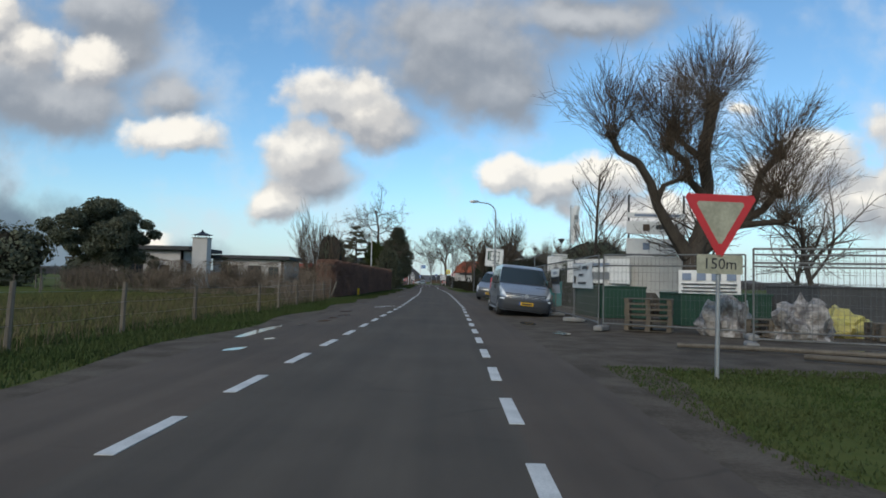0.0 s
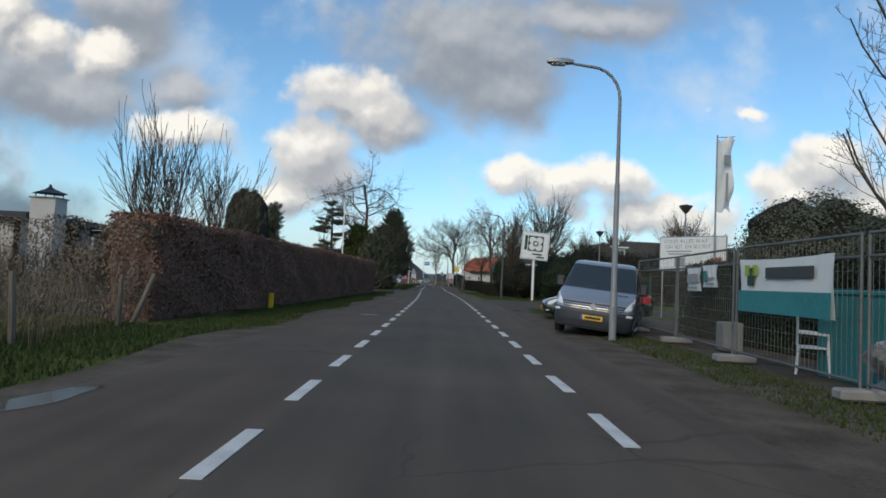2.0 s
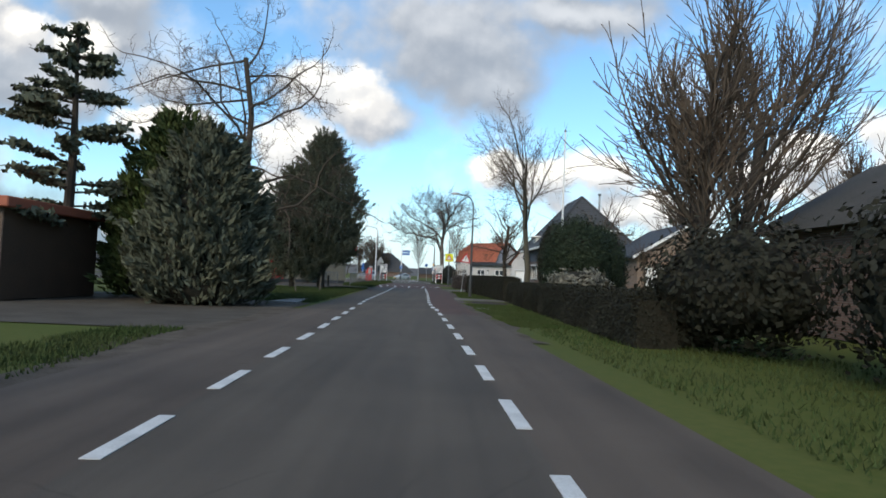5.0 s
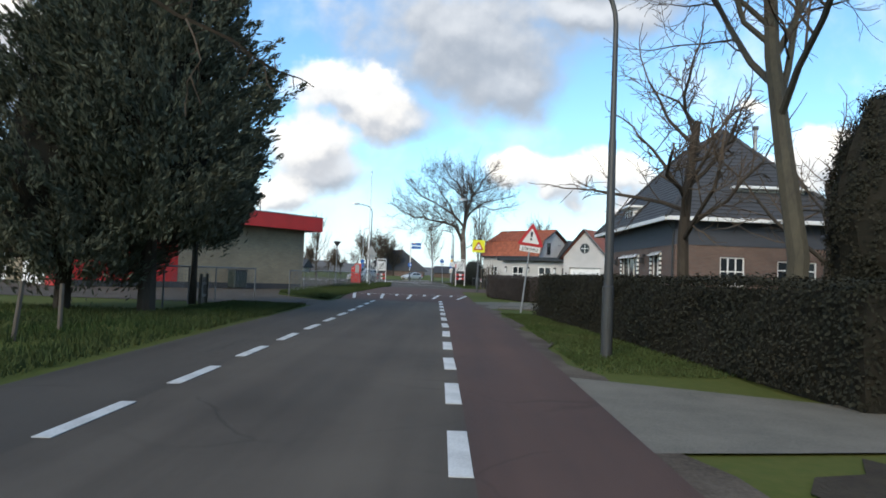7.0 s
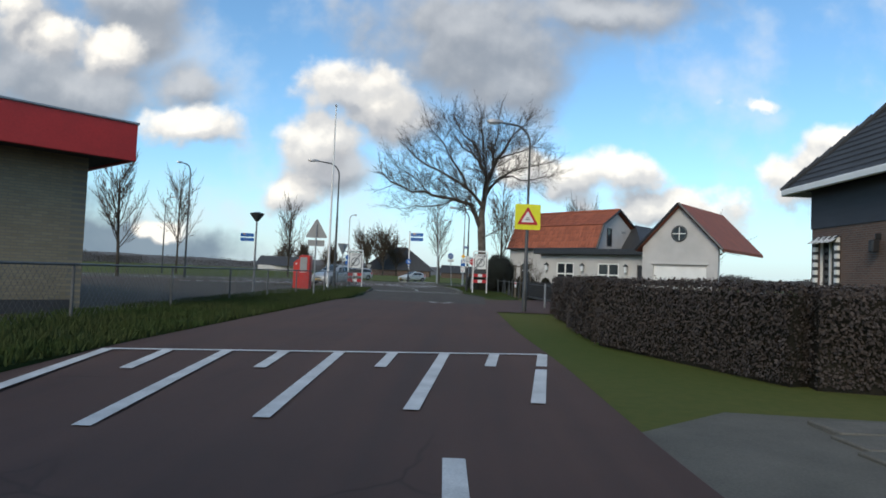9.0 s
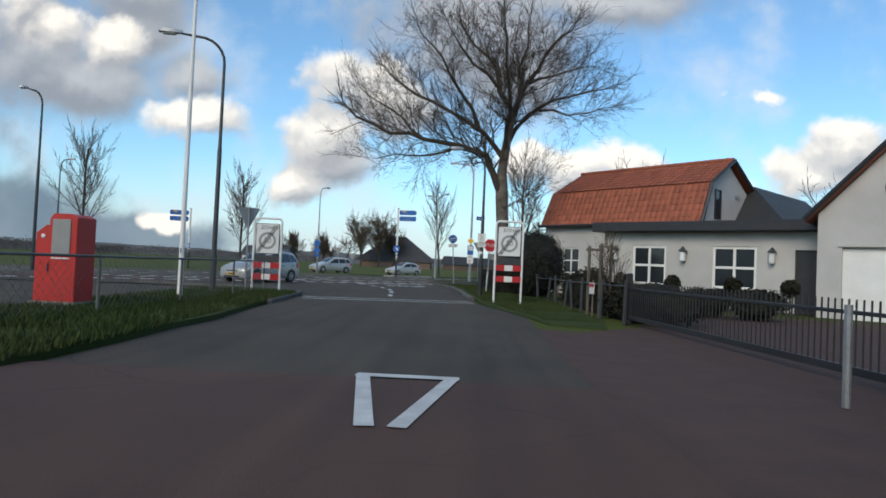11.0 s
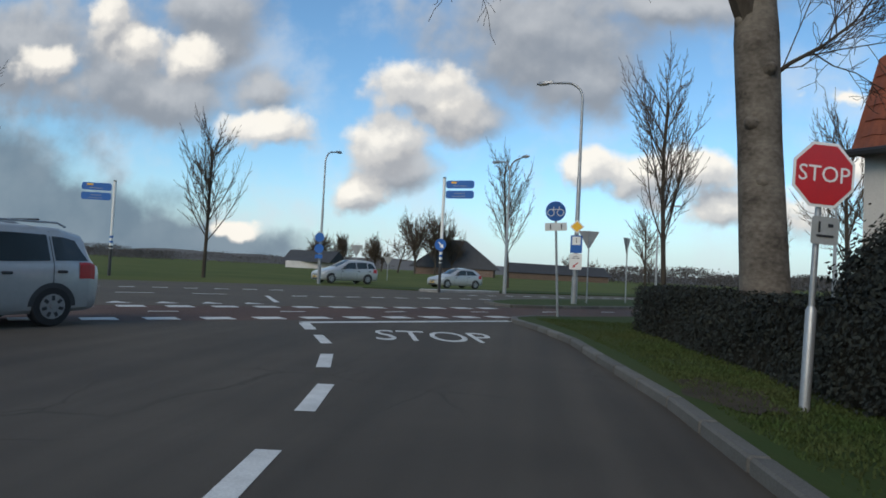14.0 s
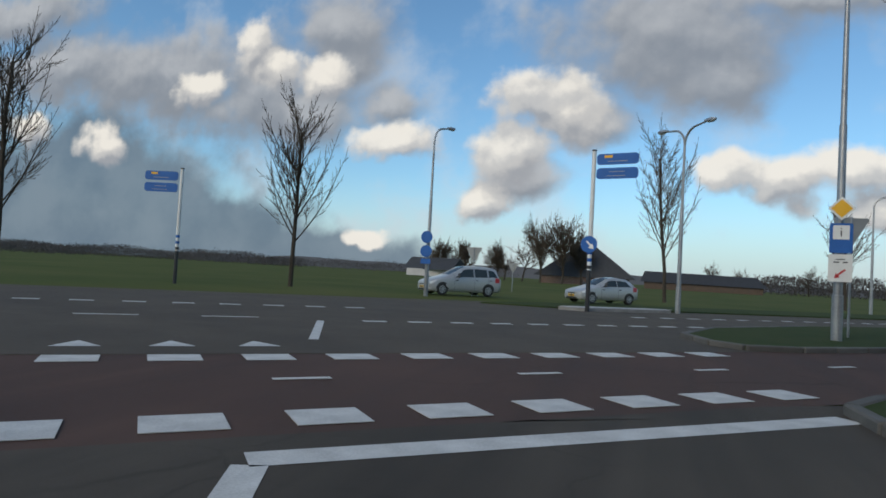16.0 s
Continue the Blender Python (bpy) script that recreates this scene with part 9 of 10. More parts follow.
class VanSkin:
    """A van's skin in level slices: front edge, half-width and corner depth at each height."""
    Z = [0.22, 0.27, 0.45, 0.62, 0.68, 0.80, 0.90, 1.00, 1.10, 1.20, 1.24, 1.30, 1.50, 1.70, 1.84, 1.90, 1.945, 1.965]
    F = [0.10, 0.05, 0.01, 0.00, 0.03, 0.07, 0.14, 0.32, 0.56, 0.86, 0.98, 1.06, 1.30, 1.54, 1.72, 1.86, 2.10, 2.5]
    W = [0.88, 0.93, 0.95, 0.955, 0.95, 0.95, 0.95, 0.945, 0.94, 0.935, 0.93, 0.92, 0.885, 0.845, 0.81, 0.785, 0.74, 0.62]
    D = [0.50, 0.50, 0.48, 0.48, 0.50, 0.50, 0.48, 0.38, 0.30, 0.26, 0.26, 0.27, 0.26, 0.24, 0.22, 0.22, 0.22, 0.2]

    def __init__(self, length):
        self.L = length

    def at(self, z, a, off=0.0):
        """a: 0 to 1 round one half of the front (0 the middle), 1 to 2 along the side to the tail."""
        f, w, d = (float(np.interp(z, self.Z, q)) for q in (self.F, self.W, self.D))
        tail = self.L - 0.08 * max(0.0, z - 1.3) ** 2
        if a <= 1:
            th = a * math.pi / 2
            return (w * math.sin(th) ** 0.62 + off * math.sin(th) ** 2, f + d * (1 - math.cos(th) ** 0.62) - off * math.cos(th) ** 2, z)
        k = a - 1
        y = f + d + (tail - f - d) * k
        bow = 1.0 - 0.05 * max(0.0, (y - tail + 0.6) / 0.6) ** 2
        return (w * bow + off, y, z)

    def side_a(self, z, y):
        f, d = float(np.interp(z, self.Z, self.F)), float(np.interp(z, self.Z, self.D))
        return 1 + max(0.0, (y - f - d) / (self.L - f - d))

    def shell(self):
        s = Shape()
        zs = sorted({*self.Z, *np.linspace(0.22, 1.9, 22)})
        aa = [*np.linspace(0, 0.85, 12), 0.9, 0.94, 0.97, 1.0, *np.linspace(1.06, 1.9, 10), 1.96, 2.0]
        rings = []
        for z in zs:
            h = [self.at(z, a) for a in aa]
            rings.append([(-x, y, z_) for x, y, z_ in reversed(h[1:])] + h)
        n = len(rings[0])
        for p, q in zip(rings, rings[1:]):
            for i in range(n):
                j = (i + 1) % n
                s.quad(p[i], p[j], q[j], q[i])
        s.add(rings[0], [tuple(reversed(range(n)))])
        s.add(rings[-1], [tuple(range(n))])
        return s.weld()

    def patch(self, z0, z1, a0, a1, off=0.008, nz=8, na=10, sides=(-1, 1), edge=None):
        """Skin between two heights; edge(f) gives the two ends at a fraction f of the height."""
        s = Shape()
        for sg in sides:
            g = []
            for i in range(nz + 1):
                z = z0 + (z1 - z0) * i / nz
                lo, hi = edge(i / nz, z) if edge else (a0, a1)
                g.append([(sg * q[0], q[1], q[2]) for q in (self.at(z, lo + (hi - lo) * k / na, off) for k in range(na + 1))])
            for i in range(nz):
                for k in range(na):
                    s.quad(g[i][k], g[i][k + 1], g[i + 1][k + 1], g[i + 1][k])
        return s


def make_van(label, at, heading, livery, lean):
    L, front, back, wr = 5.15, 0.88, 4.36, 0.335
    root = thing("van", label, "van", "parked vans", at, heading)
    root.matrix_world = pose(*at, 0, lean, heading)
    b = VanSkin(L)
    part("body", b.shell(), "van_paint", root, smooth=True)
    part("windscreen", b.patch(1.25, 1.83, 0, 0.86, 0.008).weld(), "car_glass", root, smooth=True)
    part("screen_edge", b.patch(1.195, 1.25, 0, 0.86, 0.009, nz=2).weld(), "black", root, "black band below the windscreen", smooth=True)
    for sg in (-1, 1):
        sd = (sg,)
        ya = b.side_a
        part("side_window", b.patch(1.22, 1.76, 0, 0, 0.008, sides=sd, edge=lambda f, z: (ya(z, 1.62 + 0.42 * f), ya(z, 2.42))), "car_glass", root, smooth=True)
        part("quarter_window", b.patch(1.22, 1.66, 0, 0, 0.008, sides=sd, edge=lambda f, z: (ya(z, 1.36 + 0.46 * f), ya(z, 1.56 + 0.42 * f * 0.82))), "car_glass", root, smooth=True)
        for y0, y1 in ((2.62, 4.9),):
            part("side_window", b.patch(1.22, 1.76, 0, 0, 0.008, sides=sd, edge=lambda f, z, y0=y0, y1=y1: (ya(z, y0), ya(z, y1))), "car_glass", root, smooth=True)
        for y in (1.46, 2.50):
            part("door_gap", b.patch(0.32, 1.84, 0, 0, 0.004, sides=sd, na=1, nz=10, edge=lambda f, z, y=y: (ya(z, y + (0.35 * max(0, f - 0.62) if y < 2 else 0)), ya(z, y + 0.014 + (0.35 * max(0, f - 0.62) if y < 2 else 0)))), "plastic", root)
        for y in (2.36, 2.66):
            part("door_handle", Shape().box((sg * 0.955, y, 1.06), (0.04, 0.07, 0.17), 0.015), "plastic", root)
        part("slide_rail", b.patch(1.13, 1.15, 0, 0, 0.010, sides=sd, nz=1, edge=lambda f, z: (ya(z, 2.7), ya(z, 4.8))), "plastic", root)
        part("side_trim", b.patch(0.24, 0.36, 0, 0, 0.012, sides=sd, nz=2, edge=lambda f, z: (ya(z, 1.3), ya(z, 3.75))), "bumper", root, smooth=True)
        part("side_band", b.patch(0.66, 0.80, 0, 0, 0.006, sides=sd, nz=2, edge=lambda f, z: (ya(z, 1.35), ya(z, 4.9))), "van_band", root, "pale silver band along the side", smooth=True)
        for k in range(7):
            part("livery_bar", b.patch(0.62, 0.86, 0, 0, 0.010, sides=sd, nz=1, na=2, edge=lambda f, z, k=k: (ya(z, 1.75 + 0.27 * k), ya(z, 1.80 + 0.27 * k))), livery, root)
        part("step_tube", Shape().tube([(sg * 0.93, 1.4, 0.24), (sg * 0.98, 1.52, 0.24), (sg * 0.98, 3.55, 0.24), (sg * 0.93, 3.68, 0.24)], 0.03, 8), "galv", root, smooth=True)
        hl = part("headlight", b.patch(0.76, 1.07, 0, 0, 0.014, sides=sd, nz=12, edge=lambda f, z: (0.46 + 0.36 * f ** 1.7, 0.58 + 0.40 * f ** 0.5)), "lamp_glass", root, "clear almond headlight", smooth=True)
        part("lens", b.patch(0.84, 0.98, 0, 0, 0.024, sides=sd, nz=6, na=6, edge=lambda f, z: (0.74 - 0.07 * math.sin(math.pi * f), 0.76 + 0.08 * math.sin(math.pi * f))), "alloy", hl, smooth=True)
        part("indicator", b.patch(0.615, 0.665, 0, 0, 0.024, sides=sd, nz=2, edge=lambda f, z: (0.52, 0.78)), "lamp_glass", root, "clear indicator strip", smooth=True)
        part("mirror", Shape().box((sg * 1.08, 1.52, 1.31), (0.22, 0.13, 0.30), 0.045), "plastic", root)
        part("mirror_arm", Shape().box((sg * 0.95, 1.5, 1.22), (0.14, 0.08, 0.07), 0.02), "plastic", root)
        for y in (front, back):
            x = b.at(0.5, b.side_a(0.5, y))[0] if y > 0.5 else 0.94
            arch(None, root, sg * (x + 0.004), y, wr)
            wheel_parts(root, sg * (x + 0.014), y, wr, 0.2, 10)
        part("rear_light", Shape().box((sg * 0.87, L - 0.02, 1.15), (0.12, 0.06, 0.5), 0.03), "signred", root)
    bp = part("front_bumper", b.patch(0.23, 0.70, 0, 1.02, 0.016, nz=8, na=16, edge=lambda f, z: (0, 1.0 if z > 0.4 else 0.97)).weld(), "bumper", root, "slate-grey plastic bumper", smooth=True)
    part("air_intake", b.patch(0.29, 0.42, 0, 0.55, 0.020, nz=3).weld(), "plastic", bp, smooth=True)
    for z in (0.31, 0.35, 0.39):
        part("intake_slat", b.patch(z, z + 0.014, 0, 0.52, 0.027, nz=1).weld(), "bumper", bp)
    part("upper_intake", b.patch(0.575, 0.625, 0, 0.46, 0.020, nz=2).weld(), "plastic", bp)
    g = part("grille", b.patch(0.715, 0.86, 0, 0.5, 0.010, nz=4, edge=lambda f, z: (0, 0.42 + 0.12 * f)).weld(), "black", root, smooth=True)
    for z in (0.745, 0.80):
        part("grille_slat", b.patch(z, z + 0.022, 0, 0.45, 0.022, nz=1).weld(), "alloy", g)
    part("badge", Shape().tube([(0, 0.06, 0.785), (0, 0.02, 0.785)], [0.075, 0.07], 18), "alloy", g)
    pl = part("number_plate", Shape().box((0, -0.025, 0.50), (0.52, 0.02, 0.115), 0.006), "plate_y", root, "yellow number plate")
    part("plate_bar", Shape().box((0.03, -0.037, 0.50), (0.38, 0.004, 0.06)), "black", pl)
    part("plate_end", Shape().box((-0.235, -0.037, 0.50), (0.045, 0.004, 0.11)), "blue", pl)
    part("bonnet_vent", b.patch(1.10, 1.125, 0.16, 0.5, 0.012, nz=2, sides=(1,)), "black", root)
    for sx in (-0.35, 0.2):
        y0, y1 = b.at(1.24, abs(sx) * 0.6)[1] - 0.02, b.at(1.31, 0.35)[1] - 0.03
        part("wiper", Shape().tube([(sx - 0.1, y0, 1.235), (sx + 0.45, y1, 1.295)], 0.012, 5), "black", root)
    return root


make_van("silver-blue delivery van parked with lettering bars", (3.02, 23.1, -0.06), 0.6, "signgrey", 5.0)
make_van("silver-blue delivery van parked beside a lamp post", (3.05, 42.35, -0.05), -19, "bumper", 5.0)

HATCH = [(0.0, 0.25, 0.52, 0.58, 0.55, 0.56, 0.40), (0.08, 0.2, 0.60, 0.66, 0.70, 0.70, 0.52), (0.35, 0.2, 0.70, 0.76, 0.80, 0.77, 0.60), (0.95, 0.2, 0.82, 0.90, 0.82, 0.81, 0.62), (1.15, 0.2, 0.84, 0.98, 0.82, 0.82, 0.60),
         (1.75, 0.2, 0.86, 1.32, 0.82, 0.82, 0.58), (2.0, 0.2, 0.87, 1.40, 0.82, 0.82, 0.58), (2.6, 0.2, 0.88, 1.43, 0.82, 0.82, 0.58), (3.2, 0.22, 0.90, 1.37, 0.82, 0.82, 0.56), (3.55, 0.24, 0.92, 1.20, 0.80, 0.80, 0.54), (3.78, 0.28, 0.88, 0.98, 0.76, 0.77, 0.52), (3.83, 0.34, 0.8, 0.86, 0.7, 0.72, 0.5)]


def car_extras(plate_mat="plate_y", tall=0.0):
    def go(root, b):
        for sd in (-1, 1):
            part("headlight", b.patch(0.1, 0.62, 0.36, 0.48, 0.012, nu=5, nt=3, sides=(sd,), curve=lambda t: (0.12, 0.30 + 2.2 * (t - 0.36))), "lamp_glass", root, "clear headlight", smooth=True)
            part("fog_light", b.patch(0.06, 0.17, 0.13, 0.19, 0.014, nu=2, nt=2, sides=(sd,)), "lamp_glass", root)
            part("rear_light", b.patch(b.L - 0.4, b.L - 0.12, 0.34, 0.5, 0.012, nu=3, nt=3, sides=(sd,)), "signred", root)
        z = b.at(0.05, 0.45)[2]
        part("grille", Shape().box((0, 0.01, z - 0.06), (0.62, 0.05, 0.07), 0.02), "plastic", root)
        pl = part("number_plate", Shape().box((0, -0.025, 0.40), (0.5, 0.02, 0.11), 0.006), plate_mat, root, "yellow number plate")
        part("plate_bar", Shape().box((0.02, -0.037, 0.40), (0.36, 0.004, 0.06)), "black", pl)
        part("lower_grille", Shape().box((0, -0.002, 0.27), (0.9, 0.04, 0.09), 0.02), "plastic", root)
    return go


HW = [(1.5, 2.35, 0.52, 0.76, lambda t: (1.28 + 2.1 * (t - 0.5), 2.36)), (2.42, 3.2, 0.52, 0.75, lambda t: (2.42, 3.35 - 1.2 * (t - 0.5)))]
make_car("hatchback", "black hatchback parked across the driveway edge", HATCH, 3.83, "car_black", (0.72, 3.16), 0.29, HW, (1.16, 1.98), (3.22, 3.72), (3.05, 50.15, 0), -91, None, 7, mirror_u=1.5, extras=car_extras(), split=(1.3, 2.4))
MPV = [(u * 1.14, zs, zb * 1.08, zr * 1.13, ws * 1.04, wb * 1.05, wr * 1.08) for u, zs, zb, zr, ws, wb, wr in HATCH]
MPV[8] = (3.75, 0.22, 0.99, 1.60, 0.86, 0.86, 0.62)
MPV[9] = (4.15, 0.24, 1.0, 1.5, 0.84, 0.84, 0.60)


def roof_rails(root, b):
    car_extras()(root, b)
    for sd in (-1, 1):
        part("roof_rail", Shape().tube([(sd * 0.58, 2.0, 1.57), (sd * 0.6, 2.15, 1.63), (sd * 0.6, 3.7, 1.66), (sd * 0.58, 3.85, 1.6)], 0.018, 6), "galv", root)
    for y in (2.4, 3.4):
        part("roof_bar", Shape().box((0, y, 1.69), (1.2, 0.05, 0.03), 0.01), "black", root)


MW = [(1.7, 2.65, 0.52, 0.76, lambda t: (1.45 + 2.4 * (t - 0.5), 2.66)), (2.74, 3.5, 0.52, 0.76, None), (3.58, 4.1, 0.52, 0.75, lambda t: (3.58, 4.15 - 0.7 * (t - 0.5)))]
make_car("estate_car", "silver people carrier with roof rails turning in", MPV, 4.37, "car_silver", (0.82, 3.55), 0.32, MW, (1.32, 2.26), (4.0, 4.3), (-12.0, 173.9, 0), -20, None, 7, mirror_u=1.7, extras=roof_rails, split=(1.5, 2.7, 3.54))
make_car("estate_car", "silver family car on the main road", MPV, 4.37, "car_silver", (0.82, 3.55), 0.32, MW, (1.32, 2.26), (4.0, 4.3), (-16.3, 208.7, 0), -47, None, 7, mirror_u=1.7, extras=car_extras(), split=(1.5, 2.7, 3.54))
make_car("hatchback", "silver hatchback behind the small traffic island", HATCH, 3.83, "car_silver", (0.72, 3.16), 0.29, HW, (1.16, 1.98), (3.22, 3.72), (-8.7, 211.0, 0), -47, None, 7, mirror_u=1.5, extras=car_extras(), split=(1.3, 2.4))


# ---- fences and yard clutter ----
M["fence_steel"] = material("dull_zinc", (0.16, 0.165, 0.165), (0.095, 0.095, 0.092), 0.6, metal=0.3, scale=2, fine=25, bump=0.1)


def mesh_panel(p0, p1, h=2.0, name="fence_panel", group="builder's fence panels", label="galvanised wire-mesh builder's fence panel"):
    d = math.hypot(p1[0] - p0[0], p1[1] - p0[1])
    root = thing(name, label, "fence", group, (p0[0], p0[1], 0), math.degrees(math.atan2(p1[1] - p0[1], p1[0] - p0[0])))
    fr = Shape()
    for a, b in (((0.04, 0, 0.12), (0.04, 0, h)), ((d - 0.04, 0, 0.12), (d - 0.04, 0, h)), ((0.04, 0, h), (d - 0.04, 0, h)), ((0.04, 0, 0.2), (d - 0.04, 0, 0.2)), ((0.04, 0, h - 0.28), (d - 0.04, 0, h - 0.28))):
        fr.tube([a, b], 0.021, 7)
    part("frame", fr, "fence_steel", root, smooth=True)
    wr = Shape()
    n = int(d / 0.105)
    for k in range(1, n):
        wr.tube([(d * k / n, 0, 0.2), (d * k / n, 0, h)], 0.0035, 3, cap=False)
    for k in range(1, 8):
        wr.tube([(0.04, 0, 0.2 + (h - 0.2) * k / 8), (d - 0.04, 0, 0.2 + (h - 0.2) * k / 8)], 0.0035, 3, cap=False)
    tagged(part("wire_mesh", wr, "fence_steel", root, fix=False), kind="stuff")
    part("foot", Shape().box((0.0, 0, 0.07), (0.24, 0.7, 0.14), 0.03), "concrete", root)
    return root


for a, b in (((4.28, 20.6), (4.22, 17.1)), ((4.25, 16.9), (7.2, 15.0)), ((7.25, 14.9), (10.6, 13.9)), ((10.7, 13.8), (14.1, 13.2)), ((4.3, 24.1), (4.3, 20.7)), ((4.4, 27.5), (4.32, 24.2)), ((4.5, 31.0), (4.42, 27.6)),
             ((4.55, 34.4), (4.5, 31.1)), ((4.62, 38.0), (4.57, 34.5)), ((4.9, 41.6), (4.64, 38.1)), ((5.0, 45.0), (4.92, 41.7)), ((6.2, 12.75), (9.5, 11.5)), ((9.6, 12.9), (12.9, 11.7))):
    mesh_panel(a, b)


M["plate_dim"] = material("faded_ochre_print", (0.30, 0.24, 0.07), (0.22, 0.18, 0.06), 0.6, scale=3, fine=30, bump=0.02)
M["blue_dim"] = material("faded_blue_print", (0.09, 0.12, 0.20), (0.07, 0.10, 0.17), 0.6, scale=3, fine=30, bump=0.02)
M["leaf_green"] = material("leaf_green_print", (0.36, 0.46, 0.05), (0.30, 0.40, 0.05), 0.6, scale=3, fine=30, bump=0.02)
M["cabin_white"] = material("dull_white_sheet", (0.46, 0.46, 0.44), (0.36, 0.36, 0.345), 0.6, scale=1.2, fine=12, bump=0.1)


def banner(p0, p1, z0, z1, mat, label, rows, bar_mat, off=0.04, sag=0.03, name="banner"):
    d = math.hypot(p1[0] - p0[0], p1[1] - p0[1])
    root = thing(name, label, "banner", "", (p0[0], p0[1], 0), math.degrees(math.atan2(p1[1] - p0[1], p1[0] - p0[0])))
    s = Shape()
    n = 10
    g = [[(d * i / n, -off + 0.02 * math.sin(i * 2.1 + k), z0 + (z1 - z0) * k / 4 - sag * math.sin(math.pi * i / n) * (k == 4)) for k in range(5)] for i in range(n + 1)]
    g2 = [[(x, y + 0.006, z) for x, y, z in r] for r in g]
    for i in range(n):
        for k in range(4):
            s.quad(g[i][k], g[i + 1][k], g[i + 1][k + 1], g[i][k + 1])
            s.quad(g2[i][k + 1], g2[i + 1][k + 1], g2[i + 1][k], g2[i][k])
    part("sheet", s.weld(), mat, root, smooth=True, fix=False)
    for x, z, w, h, bm in rows:
        part("printed_bar", Shape().box((d * x, -off - 0.035, z0 + (z1 - z0) * z), (d * w, 0.004, (z1 - z0) * h)), bm or bar_mat, root)
    for x in (0.0, d):
        for z in (z0 + 0.03, z1 - 0.03):
            part("tie", Shape().tube([(x, -off, z), (x, 0.03, z)], 0.006, 4), "plastic", root)
    return root


b_ = banner((4.2, 20.3), (4.2, 17.6), 1.1, 1.85, "signwhite", "white builder's banner tied to the fence", [(0.68, 0.8, 0.24, 0.13, None), (0.5, 0.52, 0.22, 0.08, None), (0.55, 0.2, 0.4, 0.08, None)], "darkgrey")
write(b_, "Bouwbedrijf", 0.22, 0.78, 1.70, "darkgrey", -0.075)
part("printed_mark", Shape().box((0.48, -0.075, 1.35), (0.24, 0.004, 0.24)), "darkgrey", b_)
b_ = banner((4.3, 24.7), (4.28, 22.9), 0.86, 1.76, "tarp", "grey tarpaulin banner tied to the fence", [(0.5, 0.84, 0.99, 0.31, "signwhite"), (0.5, 0.52, 0.96, 0.27, "black"), (0.45, 0.52, 0.6, 0.10, "plate_dim"), (0.3, 0.2, 0.3, 0.06, None)], "signgrey")
write(b_, "Metselbedrijf", 0.19, 0.92, 1.615, "blue_dim", -0.078)
banner((4.55, 37.6), (4.5, 34.9), 0.92, 1.78, "signwhite", "white and teal printed banner with a green diamond", [(0.6, 0.72, 0.5, 0.2, "darkgrey"), (0.5, 0.2, 0.99, 0.4, "teal"), (0.17, 0.66, 0.09, 0.34, "green"), (0.12, 0.78, 0.06, 0.2, "leaf_green"), (0.22, 0.78, 0.06, 0.2, "leaf_green")], "darkgrey")
banner((4.6, 40.1), (4.56, 39.3), 1.22, 1.68, "signwhite", "small white printed notice on the fence", [(0.5, 0.55, 0.8, 0.4, None), (0.5, 0.15, 0.7, 0.1, None)], "signgrey", sag=0)
banner((4.58, 39.25), (4.54, 38.5), 1.30, 1.72, "signwhite", "small white printed notice on the fence", [(0.25, 0.5, 0.25, 0.5, "teal"), (0.65, 0.4, 0.5, 0.1, None), (0.6, 0.15, 0.6, 0.1, None)], "signgrey", sag=0)
banner((5.9, 15.85), (7.1, 15.1), 1.05, 1.62, "signwhite", "white safety notice with blue discs", [(0.14, 0.72, 0.15, 0.30, "faded_blue"), (0.38, 0.72, 0.15, 0.30, "faded_blue"), (0.62, 0.72, 0.15, 0.30, "faded_blue"), (0.86, 0.72, 0.15, 0.30, "faded_blue"), (0.5, 0.4, 0.9, 0.06, None), (0.5, 0.25, 0.85, 0.06, None), (0.5, 0.1, 0.9, 0.06, None)], "darkgrey", sag=0)
banner((6.5, 33.0), (9.0, 30.5), 1.3, 2.5, "signwhite", "large white builder's board", [(0.4, 0.75, 0.6, 0.16, "faded_blue"), (0.5, 0.3, 0.4, 0.3, "grey")], "faded_blue", sag=0, name="builder_board")
banner((12.3, 12.0), (13.6, 11.5), 1.2, 1.75, "signwhite", "white notice on the far fence panel", [(0.5, 0.6, 0.6, 0.1, None)], "signgrey", sag=0)

# builder's name boards on posts
r = thing("name_board", "stack of white builder's name boards on posts", "sign board", "", (10.6, 36.7, 0), 0)
for x in (0.15, 3.35):
    part("post", Shape().box((x, 0.06, 3.2), (0.1, 0.1, 6.6), 0.01), "darkgrey", r)
for z0, z1 in ((5.15, 5.45), (4.2, 4.95), (3.05, 3.95), (2.55, 2.95)):
    bd = part("board", Shape().box((1.75, -0.01, (z0 + z1) / 2), (3.5, 0.04, z1 - z0), 0.008), "signwhite", r)
    if z1 - z0 > 0.5:
        part("printed_mark", Shape().box((1.15, -0.035, (z0 + z1) / 2), (0.4, 0.006, 0.4), rz=0), "door_brown" if z0 > 4 else "faded_blue", bd)
        part("printed_bar", Shape().box((2.35, -0.035, (z0 + z1) / 2 + 0.05), (1.3 if z0 > 4 else 0.9, 0.006, 0.26 if z0 > 4 else 0.1)), "darkgrey" if z0 > 4 else "signgrey", bd)
        part("printed_bar", Shape().box((2.35, -0.035, (z0 + z1) / 2 - 0.2), (0.9, 0.006, 0.06)), "signgrey", bd)
    else:
        part("printed_bar", Shape().box((1.75, -0.035, (z0 + z1) / 2), (2.6, 0.006, 0.13)), "faded_blue", bd)

